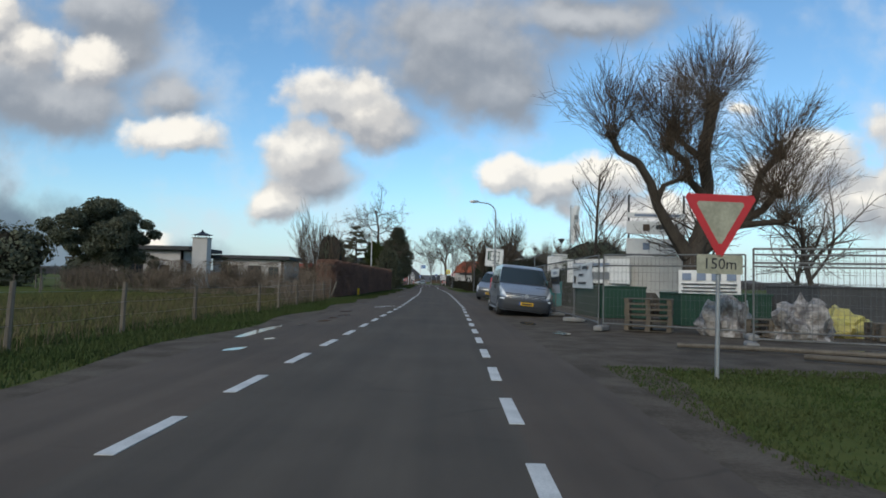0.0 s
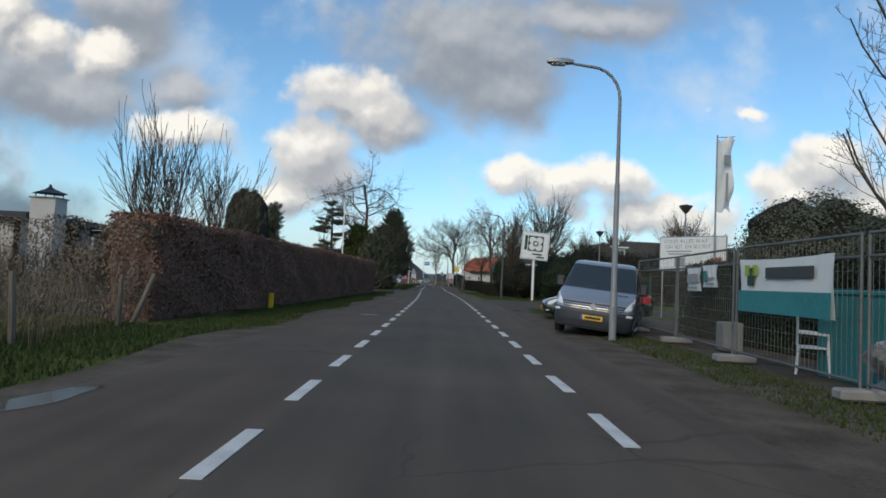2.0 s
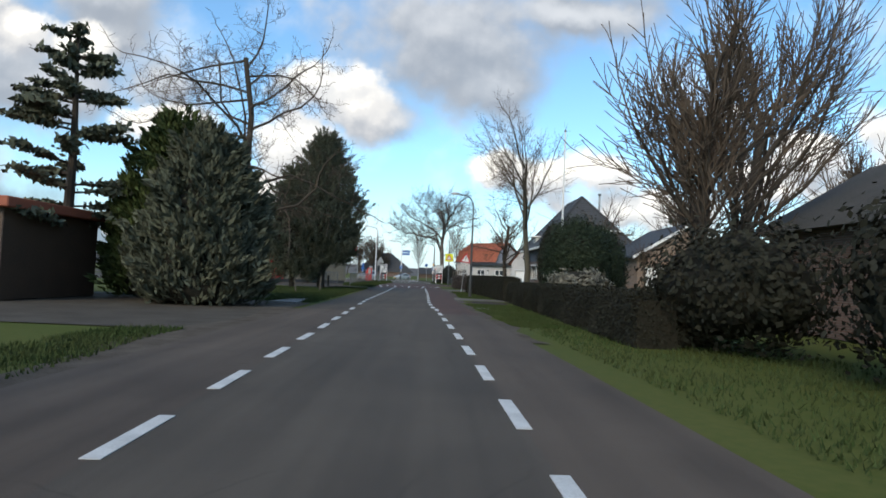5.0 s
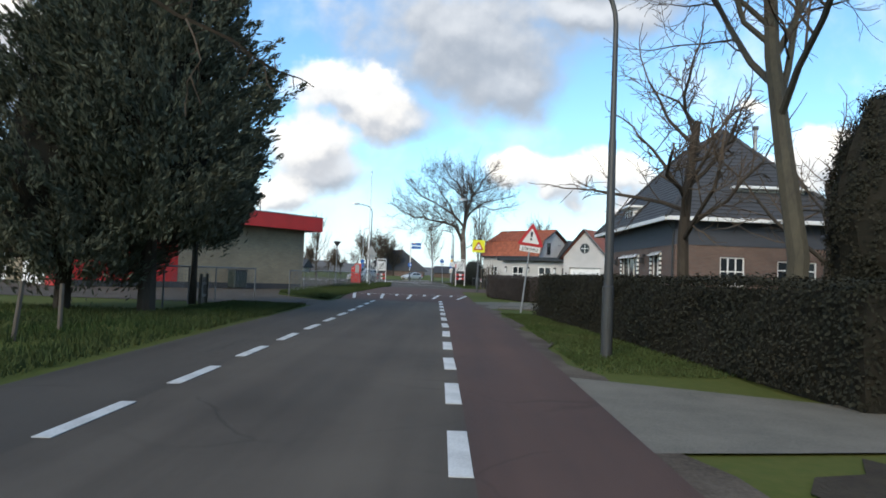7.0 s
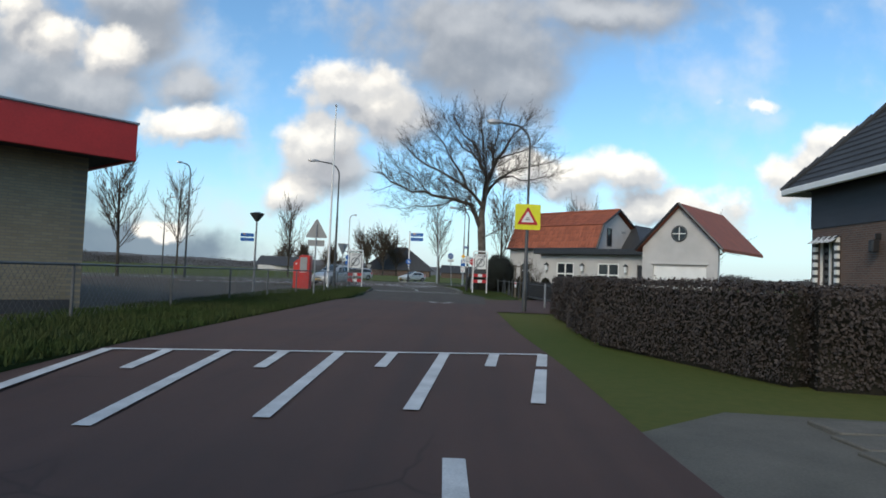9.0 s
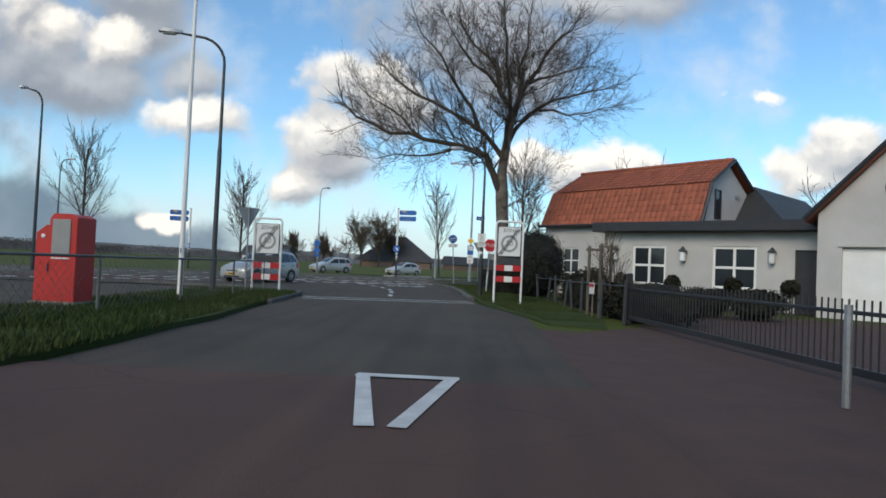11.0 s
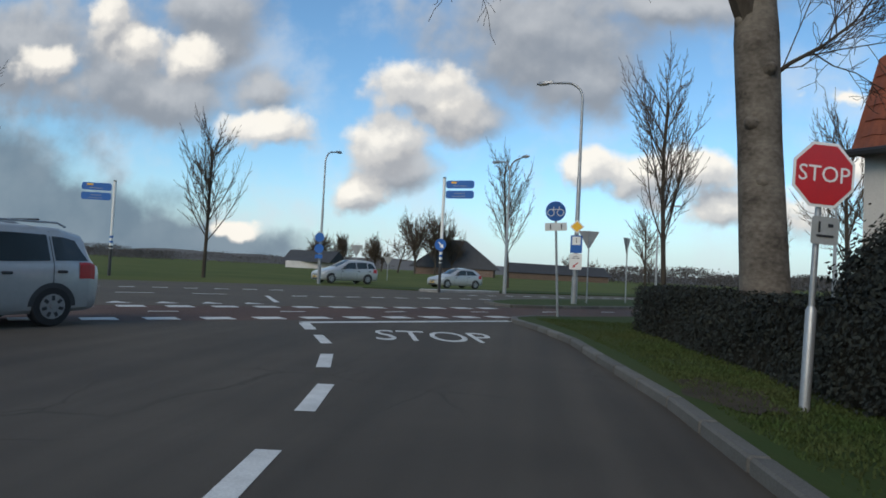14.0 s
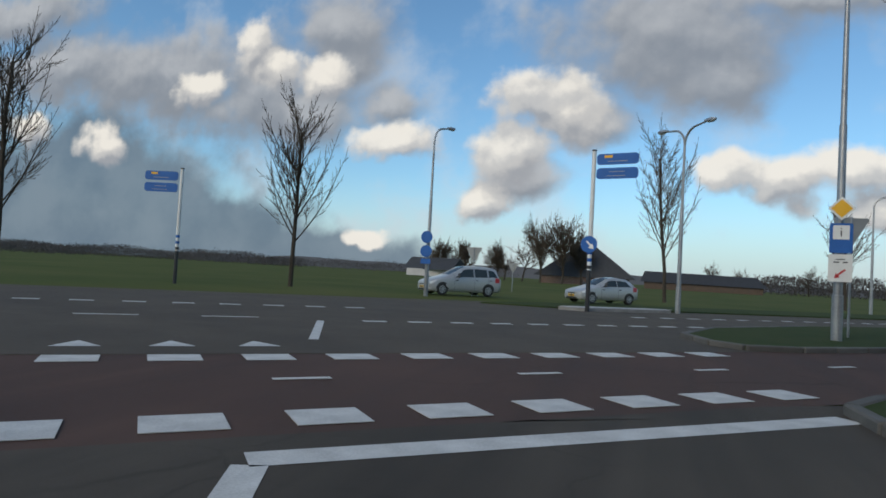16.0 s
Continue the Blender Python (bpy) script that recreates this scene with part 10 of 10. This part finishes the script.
# containers, bins, pallets
def container(name, x, y, l, w, h, rz, mat, label, ribs=True):
    root = thing(name, label, "container", "", (x, y, 0), rz)
    part("body", Shape().box((0, 0, h / 2 - 0.03), (l, w, h), 0.03), mat, root)
    if ribs:
        for k in range(int(l / 0.35)):
            part("rib", Shape().box((-l / 2 + 0.2 + 0.35 * k, -w / 2 - 0.015, h / 2 - 0.03), (0.12, 0.03, h - 0.25), 0.01), mat, root)
    part("top_rail", Shape().box((0, 0, h - 0.01), (l + 0.05, w + 0.05, 0.08), 0.02), mat, root)
    return root


container("site_cabin", 11.2, 31.5, 6.0, 2.4, 2.6, -20, "cabin_white", "white site cabin behind the fence")
container("skip", 6.6, 25.2, 3.2, 1.7, 1.15, 96, "green", "green waste skip behind the fence")
container("skip", 8.9, 20.8, 3.0, 1.6, 1.0, 5, "green", "green waste skip behind the fence")
container("storage_box", 6.0, 36.0, 1.7, 1.2, 1.3, 92, "teal", "teal storage box behind the fence", False)
container("material_stack", 13.5, 20.5, 5.0, 2.4, 1.3, 10, "tarp_dark", "dark covered material stack in the yard", False)
for x, y, rz, n in ((5.6, 17.2, -22, 6), (8.3, 16.3, -10, 3), (11.2, 15.6, -8, 3)):
    for k in range(n):
        r = thing("pallet", "weathered wooden pallet in a stack", "pallet", "stacked pallets", (x, y, 0.145 * k), rz + (k * 37 % 5 - 2))
        for j in range(5):
            part("board", Shape().box((0, -0.36 + 0.18 * j, 0.133), (1.2, 0.12, 0.02), 0.004), "pallet", r)
        for j in (-0.34, 0.0, 0.34):
            part("bottom_board", Shape().box((0, j, 0.01), (1.2, 0.11, 0.02), 0.004), "pallet", r)
            for i in (-0.54, 0, 0.54):
                part("block", Shape().box((i, j, 0.07), (0.12, 0.11, 0.1), 0.004), "pallet", r)


def heap(name, x, y, sx, sy, sz, mat, seed, label, cat):
    s = foliage_core((0, 0, sz * 0.1), (sx, sy, sz), seed, mat, 40, 20, 0.28)
    s.v = [(a + 0.12 * sx * noise.noise(Vector((a, b, c)) * 5 + Vector((seed, 0, 0))), b + 0.12 * sy * noise.noise(Vector((a, b, c)) * 5 + Vector((0, seed, 0))), c * (1 + 0.35 * noise.noise(Vector((a, b, seed)) * 4))) for a, b, c in s.v]
    s.v = [(a, b, max(c, -0.02)) for a, b, c in s.v]
    r = thing(name, label, cat, "", (x, y, 0))
    part("sheet", s, mat, r, smooth=True)
    return r


heap("tarpaulin", 7.3, 16.4, 0.6, 0.5, 0.85, "tarp_dirty", 3, "crumpled dirty grey tarpaulin over materials", "tarpaulin")
heap("tarpaulin", 9.0, 15.9, 0.75, 0.6, 0.75, "tarp_dirty", 8, "crumpled dirty grey tarpaulin over materials", "tarpaulin")
heap("tarpaulin", 5.35, 34.2, 0.55, 1.0, 0.75, "tarp_dirty", 12, "crumpled white-grey plastic sheets in a heap", "tarpaulin")
heap("covered_heap", 10.6, 16.9, 0.85, 0.6, 0.5, "sack_yellow", 5, "faded yellow plastic sheet over a low heap", "heap")
heap("rubble_heap", 8.0, 28.5, 2.0, 1.4, 0.7, "gravel", 6, "low heap of grey rubble", "heap")
for x, y, l, rz in ((8.2, 9.4, 5.0, -38), (6.3, 12.0, 3.5, -20)):
    r = thing("timber_pole", "pale timber pole lying on the mud", "timber", "", (x, y, 0.06), rz)
    part("pole", Shape().tube([(-l / 2, 0, 0), (0, 0.03, 0.01), (l / 2, 0, 0)], 0.05, 8), "wood", r, smooth=True)
r = thing("plastic_chair", "white moulded plastic garden chair", "chair", "", (5.3, 36.8, 0), 60)
part("seat", Shape().box((0, 0, 0.42), (0.44, 0.44, 0.03), 0.012), "white", r)
part("backrest", Shape().box((0, 0.22, 0.68), (0.42, 0.03, 0.5), 0.012), "white", r)
for sx in (-0.2, 0.2):
    part("armrest", Shape().tube([(sx * 1.1, -0.2, 0.42), (sx * 1.15, -0.2, 0.63), (sx * 1.15, 0.2, 0.65)], 0.022, 6), "white", r)
    for sy in (-0.2, 0.2):
        part("leg", Shape().tube([(sx, sy, 0.42), (sx * 1.12, sy * 1.15, 0.0)], [0.025, 0.018], 6), "white", r)
r = thing("site_crate", "pale grey crate beside the fence", "crate", "", (5.5, 40.2, 0), 85)
part("body", Shape().box((0, 0, 0.3), (0.5, 0.4, 0.6), 0.03), "concrete", r)

# nursery boards, banner flag and the square sign
r = thing("notice_board", "wide white printed notice board on posts", "sign board", "", (9.25, 55.9, 0), -48)
for x in (0.1, 1.5, 2.95):
    part("post", Shape().tube([(x, 0.05, -0.2), (x, 0.05, 3.7)], 0.035, 8), "galv", r, smooth=True)
part("frame", Shape().box((1.5, 0.02, 2.87), (3.1, 0.04, 1.55), 0.01), "galv", r)
part("board", Shape().box((1.5, -0.012, 2.87), (3.0, 0.03, 1.45), 0.006), "signwhite", r)
write(r, "VOOR ALLES WAT", 0.25, 1.2, 3.42, "signgrey", -0.032)
write(r, "GROEIT EN BLOEIT", 0.25, 1.3, 3.18, "signgrey", -0.032)
bars(r, [(0.9, 2.98, 1.2, 0.06), (0.9, 2.86, 1.0, 0.06), (0.95, 2.5, 0.5, 0.4)], "signgrey", -0.03, "printed_bar")
bars(r, [(2.6, 2.5, 0.5, 0.4)], "tile_red", -0.03, "printed_mark")
r = thing("banner_flag", "tall narrow white advertising flag on a pole", "flag", "", (10.75, 53.6, 0), 20)
part("pole", Shape().tube([(0, 0, -0.2), (0, 0, 7.9)], [0.05, 0.03], 8), "galv", r, smooth=True)
part("top_arm", Shape().tube([(0, 0, 7.8), (0.95, 0, 7.95)], 0.015, 6), "galv", r)
fl = Shape()
g = [[(0.04 + 0.82 * i / 6 * (1 - 0.06 * math.sin(k * 1.1)), 0.12 * math.sin(i * 0.9 + k * 0.7) * i / 6, 7.75 + 0.1 * i / 6 - 3.1 * k / 14 - 0.1 * math.sin(i * 1.2)) for k in range(15)] for i in range(7)]
g2 = [[(x, y + 0.006, z) for x, y, z in r_] for r_ in g]
for i in range(6):
    for k in range(14):
        fl.quad(g[i][k], g[i + 1][k], g[i + 1][k + 1], g[i][k + 1])
        fl.quad(g2[i][k + 1], g2[i + 1][k + 1], g2[i + 1][k], g2[i][k])
part("cloth", fl.weld(), "signwhite", r, "rippling white cloth with grey print", smooth=True, fix=False)
bars(r, [(0.45, 6.9, 0.35, 0.35), (0.45, 5.7, 0.12, 1.2)], "signgrey", -0.13, "printed_bar")
r = thing("square_sign", "square white sign with a green clover emblem on a post", "sign board", "", (5.95, 74.7, 0), 5)
part("post", Shape().box((0.05, 0.06, 1.6), (0.16, 0.1, 3.3), 0.015), "white", r)
tilt = Matrix.Translation((0.12, 0, 4.1)) @ Matrix.Rotation(radians(4), 4, "Y")
part("board", Shape().box((0, 0, 0), (2.1, 0.08, 2.1), 0.02, m=tilt), "signwhite", r)
ex, ez = 0.02, 0.18
part("emblem", Shape().box((ex, -0.045, ez), (1.16, 0.006, 1.16), 0.0, m=tilt), "green", r, "green square emblem with a clover")


def disc(rad, cx, cz, y):
    return Shape().tube([tilt @ Vector((cx, y, cz)), tilt @ Vector((cx, y - 0.006, cz))], rad, 20)


for sx in (-1, 1):
    for sz in (-1, 1):
        part("clover_leaf", disc(0.265, ex + sx * 0.25, ez + sz * 0.25, -0.05), "signwhite", r)
part("clover_middle", Shape().box((ex, -0.053, ez), (0.5, 0.006, 0.5), m=tilt), "signwhite", r)
part("clover_ring", disc(0.2, ex, ez, -0.057), "green", r)
part("clover_eye", disc(0.12, ex, ez, -0.064), "signwhite", r)
for k, (x, z, w_, h_) in enumerate([(-0.72, 0.2, 0.2, 1.1), (0.2, -0.62, 0.75, 0.12), (0.45, -0.82, 0.6, 0.12)]):
    part("printed_bar", Shape().box((x, -0.046, z), (w_, 0.004, h_), m=tilt), "green", r)
part("frame", wall_with_holes(tilt @ Matrix.Translation((-1.0, -0.048, -1.0)), 2.0, 2.0, [(0.03, 0.03, 1.97, 1.97)], 0.006), "signgrey", r)
r = thing("entrance_gate", "open green mesh gate beside the driveway", "gate", "", (7.4, 58.9, 0), 12)
for x in (0, 2.6):
    part("post", Shape().box((x, 0, 0.9), (0.1, 0.1, 1.85), 0.01), "green", r)
for z in (0.15, 0.95, 1.75):
    part("rail", Shape().box((1.3, 0, z), (2.6, 0.05, 0.05), 0.008), "green", r)
for k in range(1, 22):
    part("bar", Shape().tube([(2.6 * k / 22, 0, 0.15), (2.6 * k / 22, 0, 1.75)], 0.01, 5), "green", r)
r = thing("entrance_gate", "green mesh gate before the shrubs", "gate", "", (8.1, 67.6, 0), 8)
for x in (0, 2.2):
    part("post", Shape().box((x, 0, 1.0), (0.12, 0.12, 2.0), 0.01), "green", r)
for z in (0.2, 1.0, 1.85):
    part("rail", Shape().box((1.1, 0, z), (2.2, 0.05, 0.05), 0.008), "green", r)
for k in range(1, 20):
    part("bar", Shape().tube([(2.2 * k / 20, 0, 0.2), (2.2 * k / 20, 0, 1.85)], 0.01, 5), "green", r)

# wire fence along the meadow
def post_fence(name, pts, h, label, wires, post_mat="wood", r=0.05, wire_r=0.004, seed=1, rail=None):
    root = thing(name, label, "fence")
    rg = np.random.default_rng(seed)
    tops = []
    for x, y in pts:
        hh = h * rg.uniform(0.93, 1.07)
        lx, ly = rg.normal(0, 0.04, 2)
        part("post", Shape().tube([(x, y, -0.2), (x + lx * 0.5, y + ly * 0.5, hh * 0.5), (x + lx, y + ly, hh)], [r * 1.1, r, r * 0.9], 7), post_mat, root, smooth=True)
        tops.append((x + lx, y + ly))
    for z in wires:
        for (xa, ya), (xb, yb) in zip(tops, tops[1:]):
            part("wire" if not rail else "rail", Shape().tube([(xa, ya, z), ((xa + xb) / 2, (ya + yb) / 2, z - 0.02), (xb, yb, z)], rail or wire_r, 6 if rail else 3, cap=False), "galv" if not rail else post_mat, root)
    return root


post_fence("wire_fence", [(-6.75, 5.5), (-6.72, 9.9), (-6.7, 13.4), (-6.62, 17.1), (-6.3, 22.0), (-6.4, 25.0), (-6.35, 27.9), (-6.5, 32.0), (-6.65, 35.9), (-6.9, 39.3)], 0.98, "weathered posts and wire along the meadow", (0.35, 0.62, 0.88))
post_fence("wire_fence", [(-24, 38), (-27, 43), (-30, 47), (-33, 49), (-37, 50)], 1.0, "weathered garden fence posts before the bungalow", (0.5, 0.9), seed=4)
r = thing("leaning_post", "broken wooden post leaning by the hedge", "post", "", (-7.0, 40.0, 0))
part("post", Shape().tube([(0, 0, -0.1), (0.35, 0.2, 1.05)], 0.055, 7), "wood", r)
for x, y, h, lx in ((-7.32, 110.6, 0.78, 0.0), (-7.95, 106.7, 0.68, -0.12), (-7.15, 109.2, 0.85, 0.1)):
    r = thing("stake", "short pale wooden stake in the grass", "stake", "pale roadside stakes", (x, y, 0))
    part("post", Shape().tube([(0, 0, -0.15), (lx, 0, h)], 0.035, 7), "wood", r, smooth=True)
r = tagged(new("paving_slab"), "broken pale concrete slab in the grass", "slab")
part("slab", Shape().prism([(-6.4, 94.8), (-5.35, 94.5), (-5.6, 97.8), (-6.1, 97.6)], -0.02, 0.05), "concrete", r)

def rail_fence(name, pts, h, label, mat="fence_steel"):
    root = thing(name, label, "fence")
    for x, y in pts:
        part("post", Shape().tube([(x, y, -0.2), (x, y, h)], 0.03, 8), mat, root, smooth=True)
    for (xa, ya), (xb, yb) in zip(pts, pts[1:]):
        part("rail", Shape().tube([(xa, ya, h - 0.02), (xb, yb, h - 0.02)], 0.024, 8), mat, root, smooth=True)
        d = math.hypot(xb - xa, yb - ya)
        wr = Shape()
        n = int(d / 0.16)
        for k in range(n + 1):
            f = k / n
            for sgn in (-1, 1):
                f2 = f + sgn * 0.9 / d
                if 0 <= f2 <= 1:
                    wr.tube([(xa + (xb - xa) * f, ya + (yb - ya) * f, 0.05), (xa + (xb - xa) * f2, ya + (yb - ya) * f2, h - 0.04)], 0.0035, 3, cap=False)
        tagged(part("wire_mesh", wr, mat, root, fix=False), kind="stuff")
    return root


rail_fence("rail_fence", [(-7.8, 127.9), (-8.0, 131.6), (-8.2, 135.6), (-8.25, 139.8), (-8.25, 143.9), (-8.25, 147.9), (-8.15, 151.8), (-7.62, 155.2), (-7.6, 158.5), (-7.65, 162.0), (-7.8, 165.3)], 1.12, "galvanised rail and mesh fence round the forecourt")
rail_fence("rail_fence", [(-8.7, 117.5), (-8.85, 119.6), (-8.9, 122.0), (-8.5, 125.2)], 1.15, "galvanised rail and mesh fence beside the cypress")

# black iron fence and gate of the white house
r = thing("iron_fence", "black iron railing with upright bars before the drive", "fence")
a, b = Vector((3.62, 151.0)), Vector((2.9, 159.7))
d = b - a
ang = math.degrees(math.atan2(d.y, d.x))
m_ = Matrix.Translation((a.x, a.y, 0)) @ Matrix.Rotation(radians(ang), 4, "Z")
L_ = d.length
for z, hh in ((0.16, 0.1), (0.86, 0.05)):
    part("rail", Shape().box((L_ / 2, 0, z), (L_, 0.06, hh), 0.008, m=m_), "black", r)
bar = Shape().tube([(0, 0, 0.12), (0, 0, 1.02)], 0.012, 6).mesh("bar", M["black"])
for k in range(1, 68):
    ob = new("bar", bar)
    ob.parent = r
    ob.matrix_basis = m_ @ Matrix.Translation((L_ * k / 68, 0, 0))
for k in (0, 1.0):
    part("post", Shape().box((L_ * k, 0, 0.6), (0.14, 0.14, 1.25), 0.015, m=m_), "black", r)
r = thing("iron_gate_post", "pair of black steel gate posts with a lock case", "gate post")
for dx in (0, 0.34):
    part("post", Shape().box((3.15 + dx, 150.2, 0.65), (0.16, 0.16, 1.35), 0.015), "black", r)
for z in (0.2, 0.5, 0.8, 1.1):
    part("bracket", Shape().box((3.32, 150.2, z), (0.2, 0.05, 0.05), 0.005), "black", r)
r = thing("wire_fence", "low green-grey mesh fence beside the gate", "fence")
part("post", Shape().tube([(2.55, 150.4, 0), (2.55, 150.4, 1.0)], 0.04, 8), "galv", r, smooth=True)
part("top_rail", Shape().tube([(3.6, 150.2, 0.95), (9.5, 148.5, 0.95)], 0.02, 6), "galv", r)
wr = Shape()
for k in range(60):
    x = 3.6 + 5.9 * k / 60
    y = 150.2 - 1.7 * k / 60
    wr.tube([(x, y, 0.0), (x + 0.35, y - 0.1, 0.95)], 0.003, 3, cap=False)
    wr.tube([(x + 0.35, y - 0.1, 0.0), (x, y, 0.95)], 0.003, 3, cap=False)
tagged(part("wire_mesh", wr, "galv", r, fix=False), kind="stuff")
post_fence("rail_fence", [(2.75, 159.5), (2.5, 161.0), (2.25, 162.3), (2.22, 163.5), (2.2, 164.9), (2.12, 166.2), (2.05, 167.6), (1.9, 169.3)], 1.0, "dark wooden rail fence before the garden", (0.92,), "darkgrey", 0.045, rail=0.022, seed=9)
for x, y, h in ((2.55, 162.1, 1.95), (3.4, 164.4, 2.15)):
    r = thing("tree_stake", "wooden T-shaped tree stakes tied to a sapling", "stake", "tree stakes", (x, y, 0))
    for dx in (-0.16, 0.16):
        part("stake", Shape().tube([(dx, 0, -0.1), (dx, 0, h)], 0.045, 7), "wood", r, smooth=True)
    part("cross_bar", Shape().box((0, 0, h - 0.1), (0.5, 0.05, 0.07), 0.01), "wood", r)
r = thing("warning_plate", "small white notice with a red band on the fence", "notice", "", (2.35, 161.4, 0), -80)
part("plate", Shape().box((0, 0, 0.78), (0.34, 0.02, 0.3), 0.005), "signwhite", r)
part("band", Shape().box((0, -0.013, 0.86), (0.32, 0.006, 0.09)), "signred", r)
part("hanger", Shape().box((0, 0.03, 0.5), (0.04, 0.03, 1.0)), "wood", r)
# slabs of the farmhouse drive
sl = Shape().box((0, 0, 0), (0.98, 0.48, 0.06), 0.012).mesh("paving_slab", M["drive_grey"])
dr = tagged(new("pavement"), "loose rows of pale concrete paving slabs", "paving", kind="structure")
rg = random.Random(4)
for i in range(12):
    for k in range(9):
        ob = new("paving_slab", sl)
        ob.parent = dr
        ob.matrix_basis = pose(1.6 + k * 1.0 + rg.uniform(-0.01, 0.01) + 0.09 * i, 124.2 + i * 0.5 + k * 0.05 + rg.uniform(-0.01, 0.01), -0.012 + rg.uniform(0, 0.012), rg.uniform(-0.6, 0.6), rg.uniform(-0.6, 0.6), 3 + rg.uniform(-0.8, 0.8))
mh_ = [(-2.9, 47.0), (-3.6, 63.5), (1.5, 96.5)]
for x, y in mh_:
    r = tagged(new("manhole_cover"), "round dark iron drain cover in the road", "drain cover")
    part("cover", Shape().tube([(x, y, -0.02), (x, y, 0.006)], 0.3, 20), "darkgrey", r)

r = thing("slatted_crate", "dark slatted wooden crate under the cypress", "crate", "", (-8.35, 119.4, 0), 12)
for k in range(5):
    part("slat", Shape().box((0, -0.5 + 0.25 * k, 0.42), (0.03, 0.1, 0.8), 0.006), "wood", r)
for z in (0.25, 0.62):
    part("rail", Shape().box((0.03, 0, z), (0.03, 1.15, 0.08), 0.006), "wood", r)
for y in (-0.55, 0.55):
    part("post", Shape().box((0.05, y, 0.45), (0.08, 0.08, 0.95), 0.008), "wood", r)


# ---- roof tiles of the white house ----
tile_rows(roof, roof_pt(-1, 0, -0.25), RD.to_3d(), up_lo, LEN + 0.25, up_lo.length, "tile_red", limit=190)
tile_rows(roof, roof_pt(-1, 1, -0.25), RD.to_3d(), up_hi, LEN, up_hi.length, "tile_red", limit=110, trim=lambda u, v: u < LEN + 0.15 - hip * v / up_hi.length)
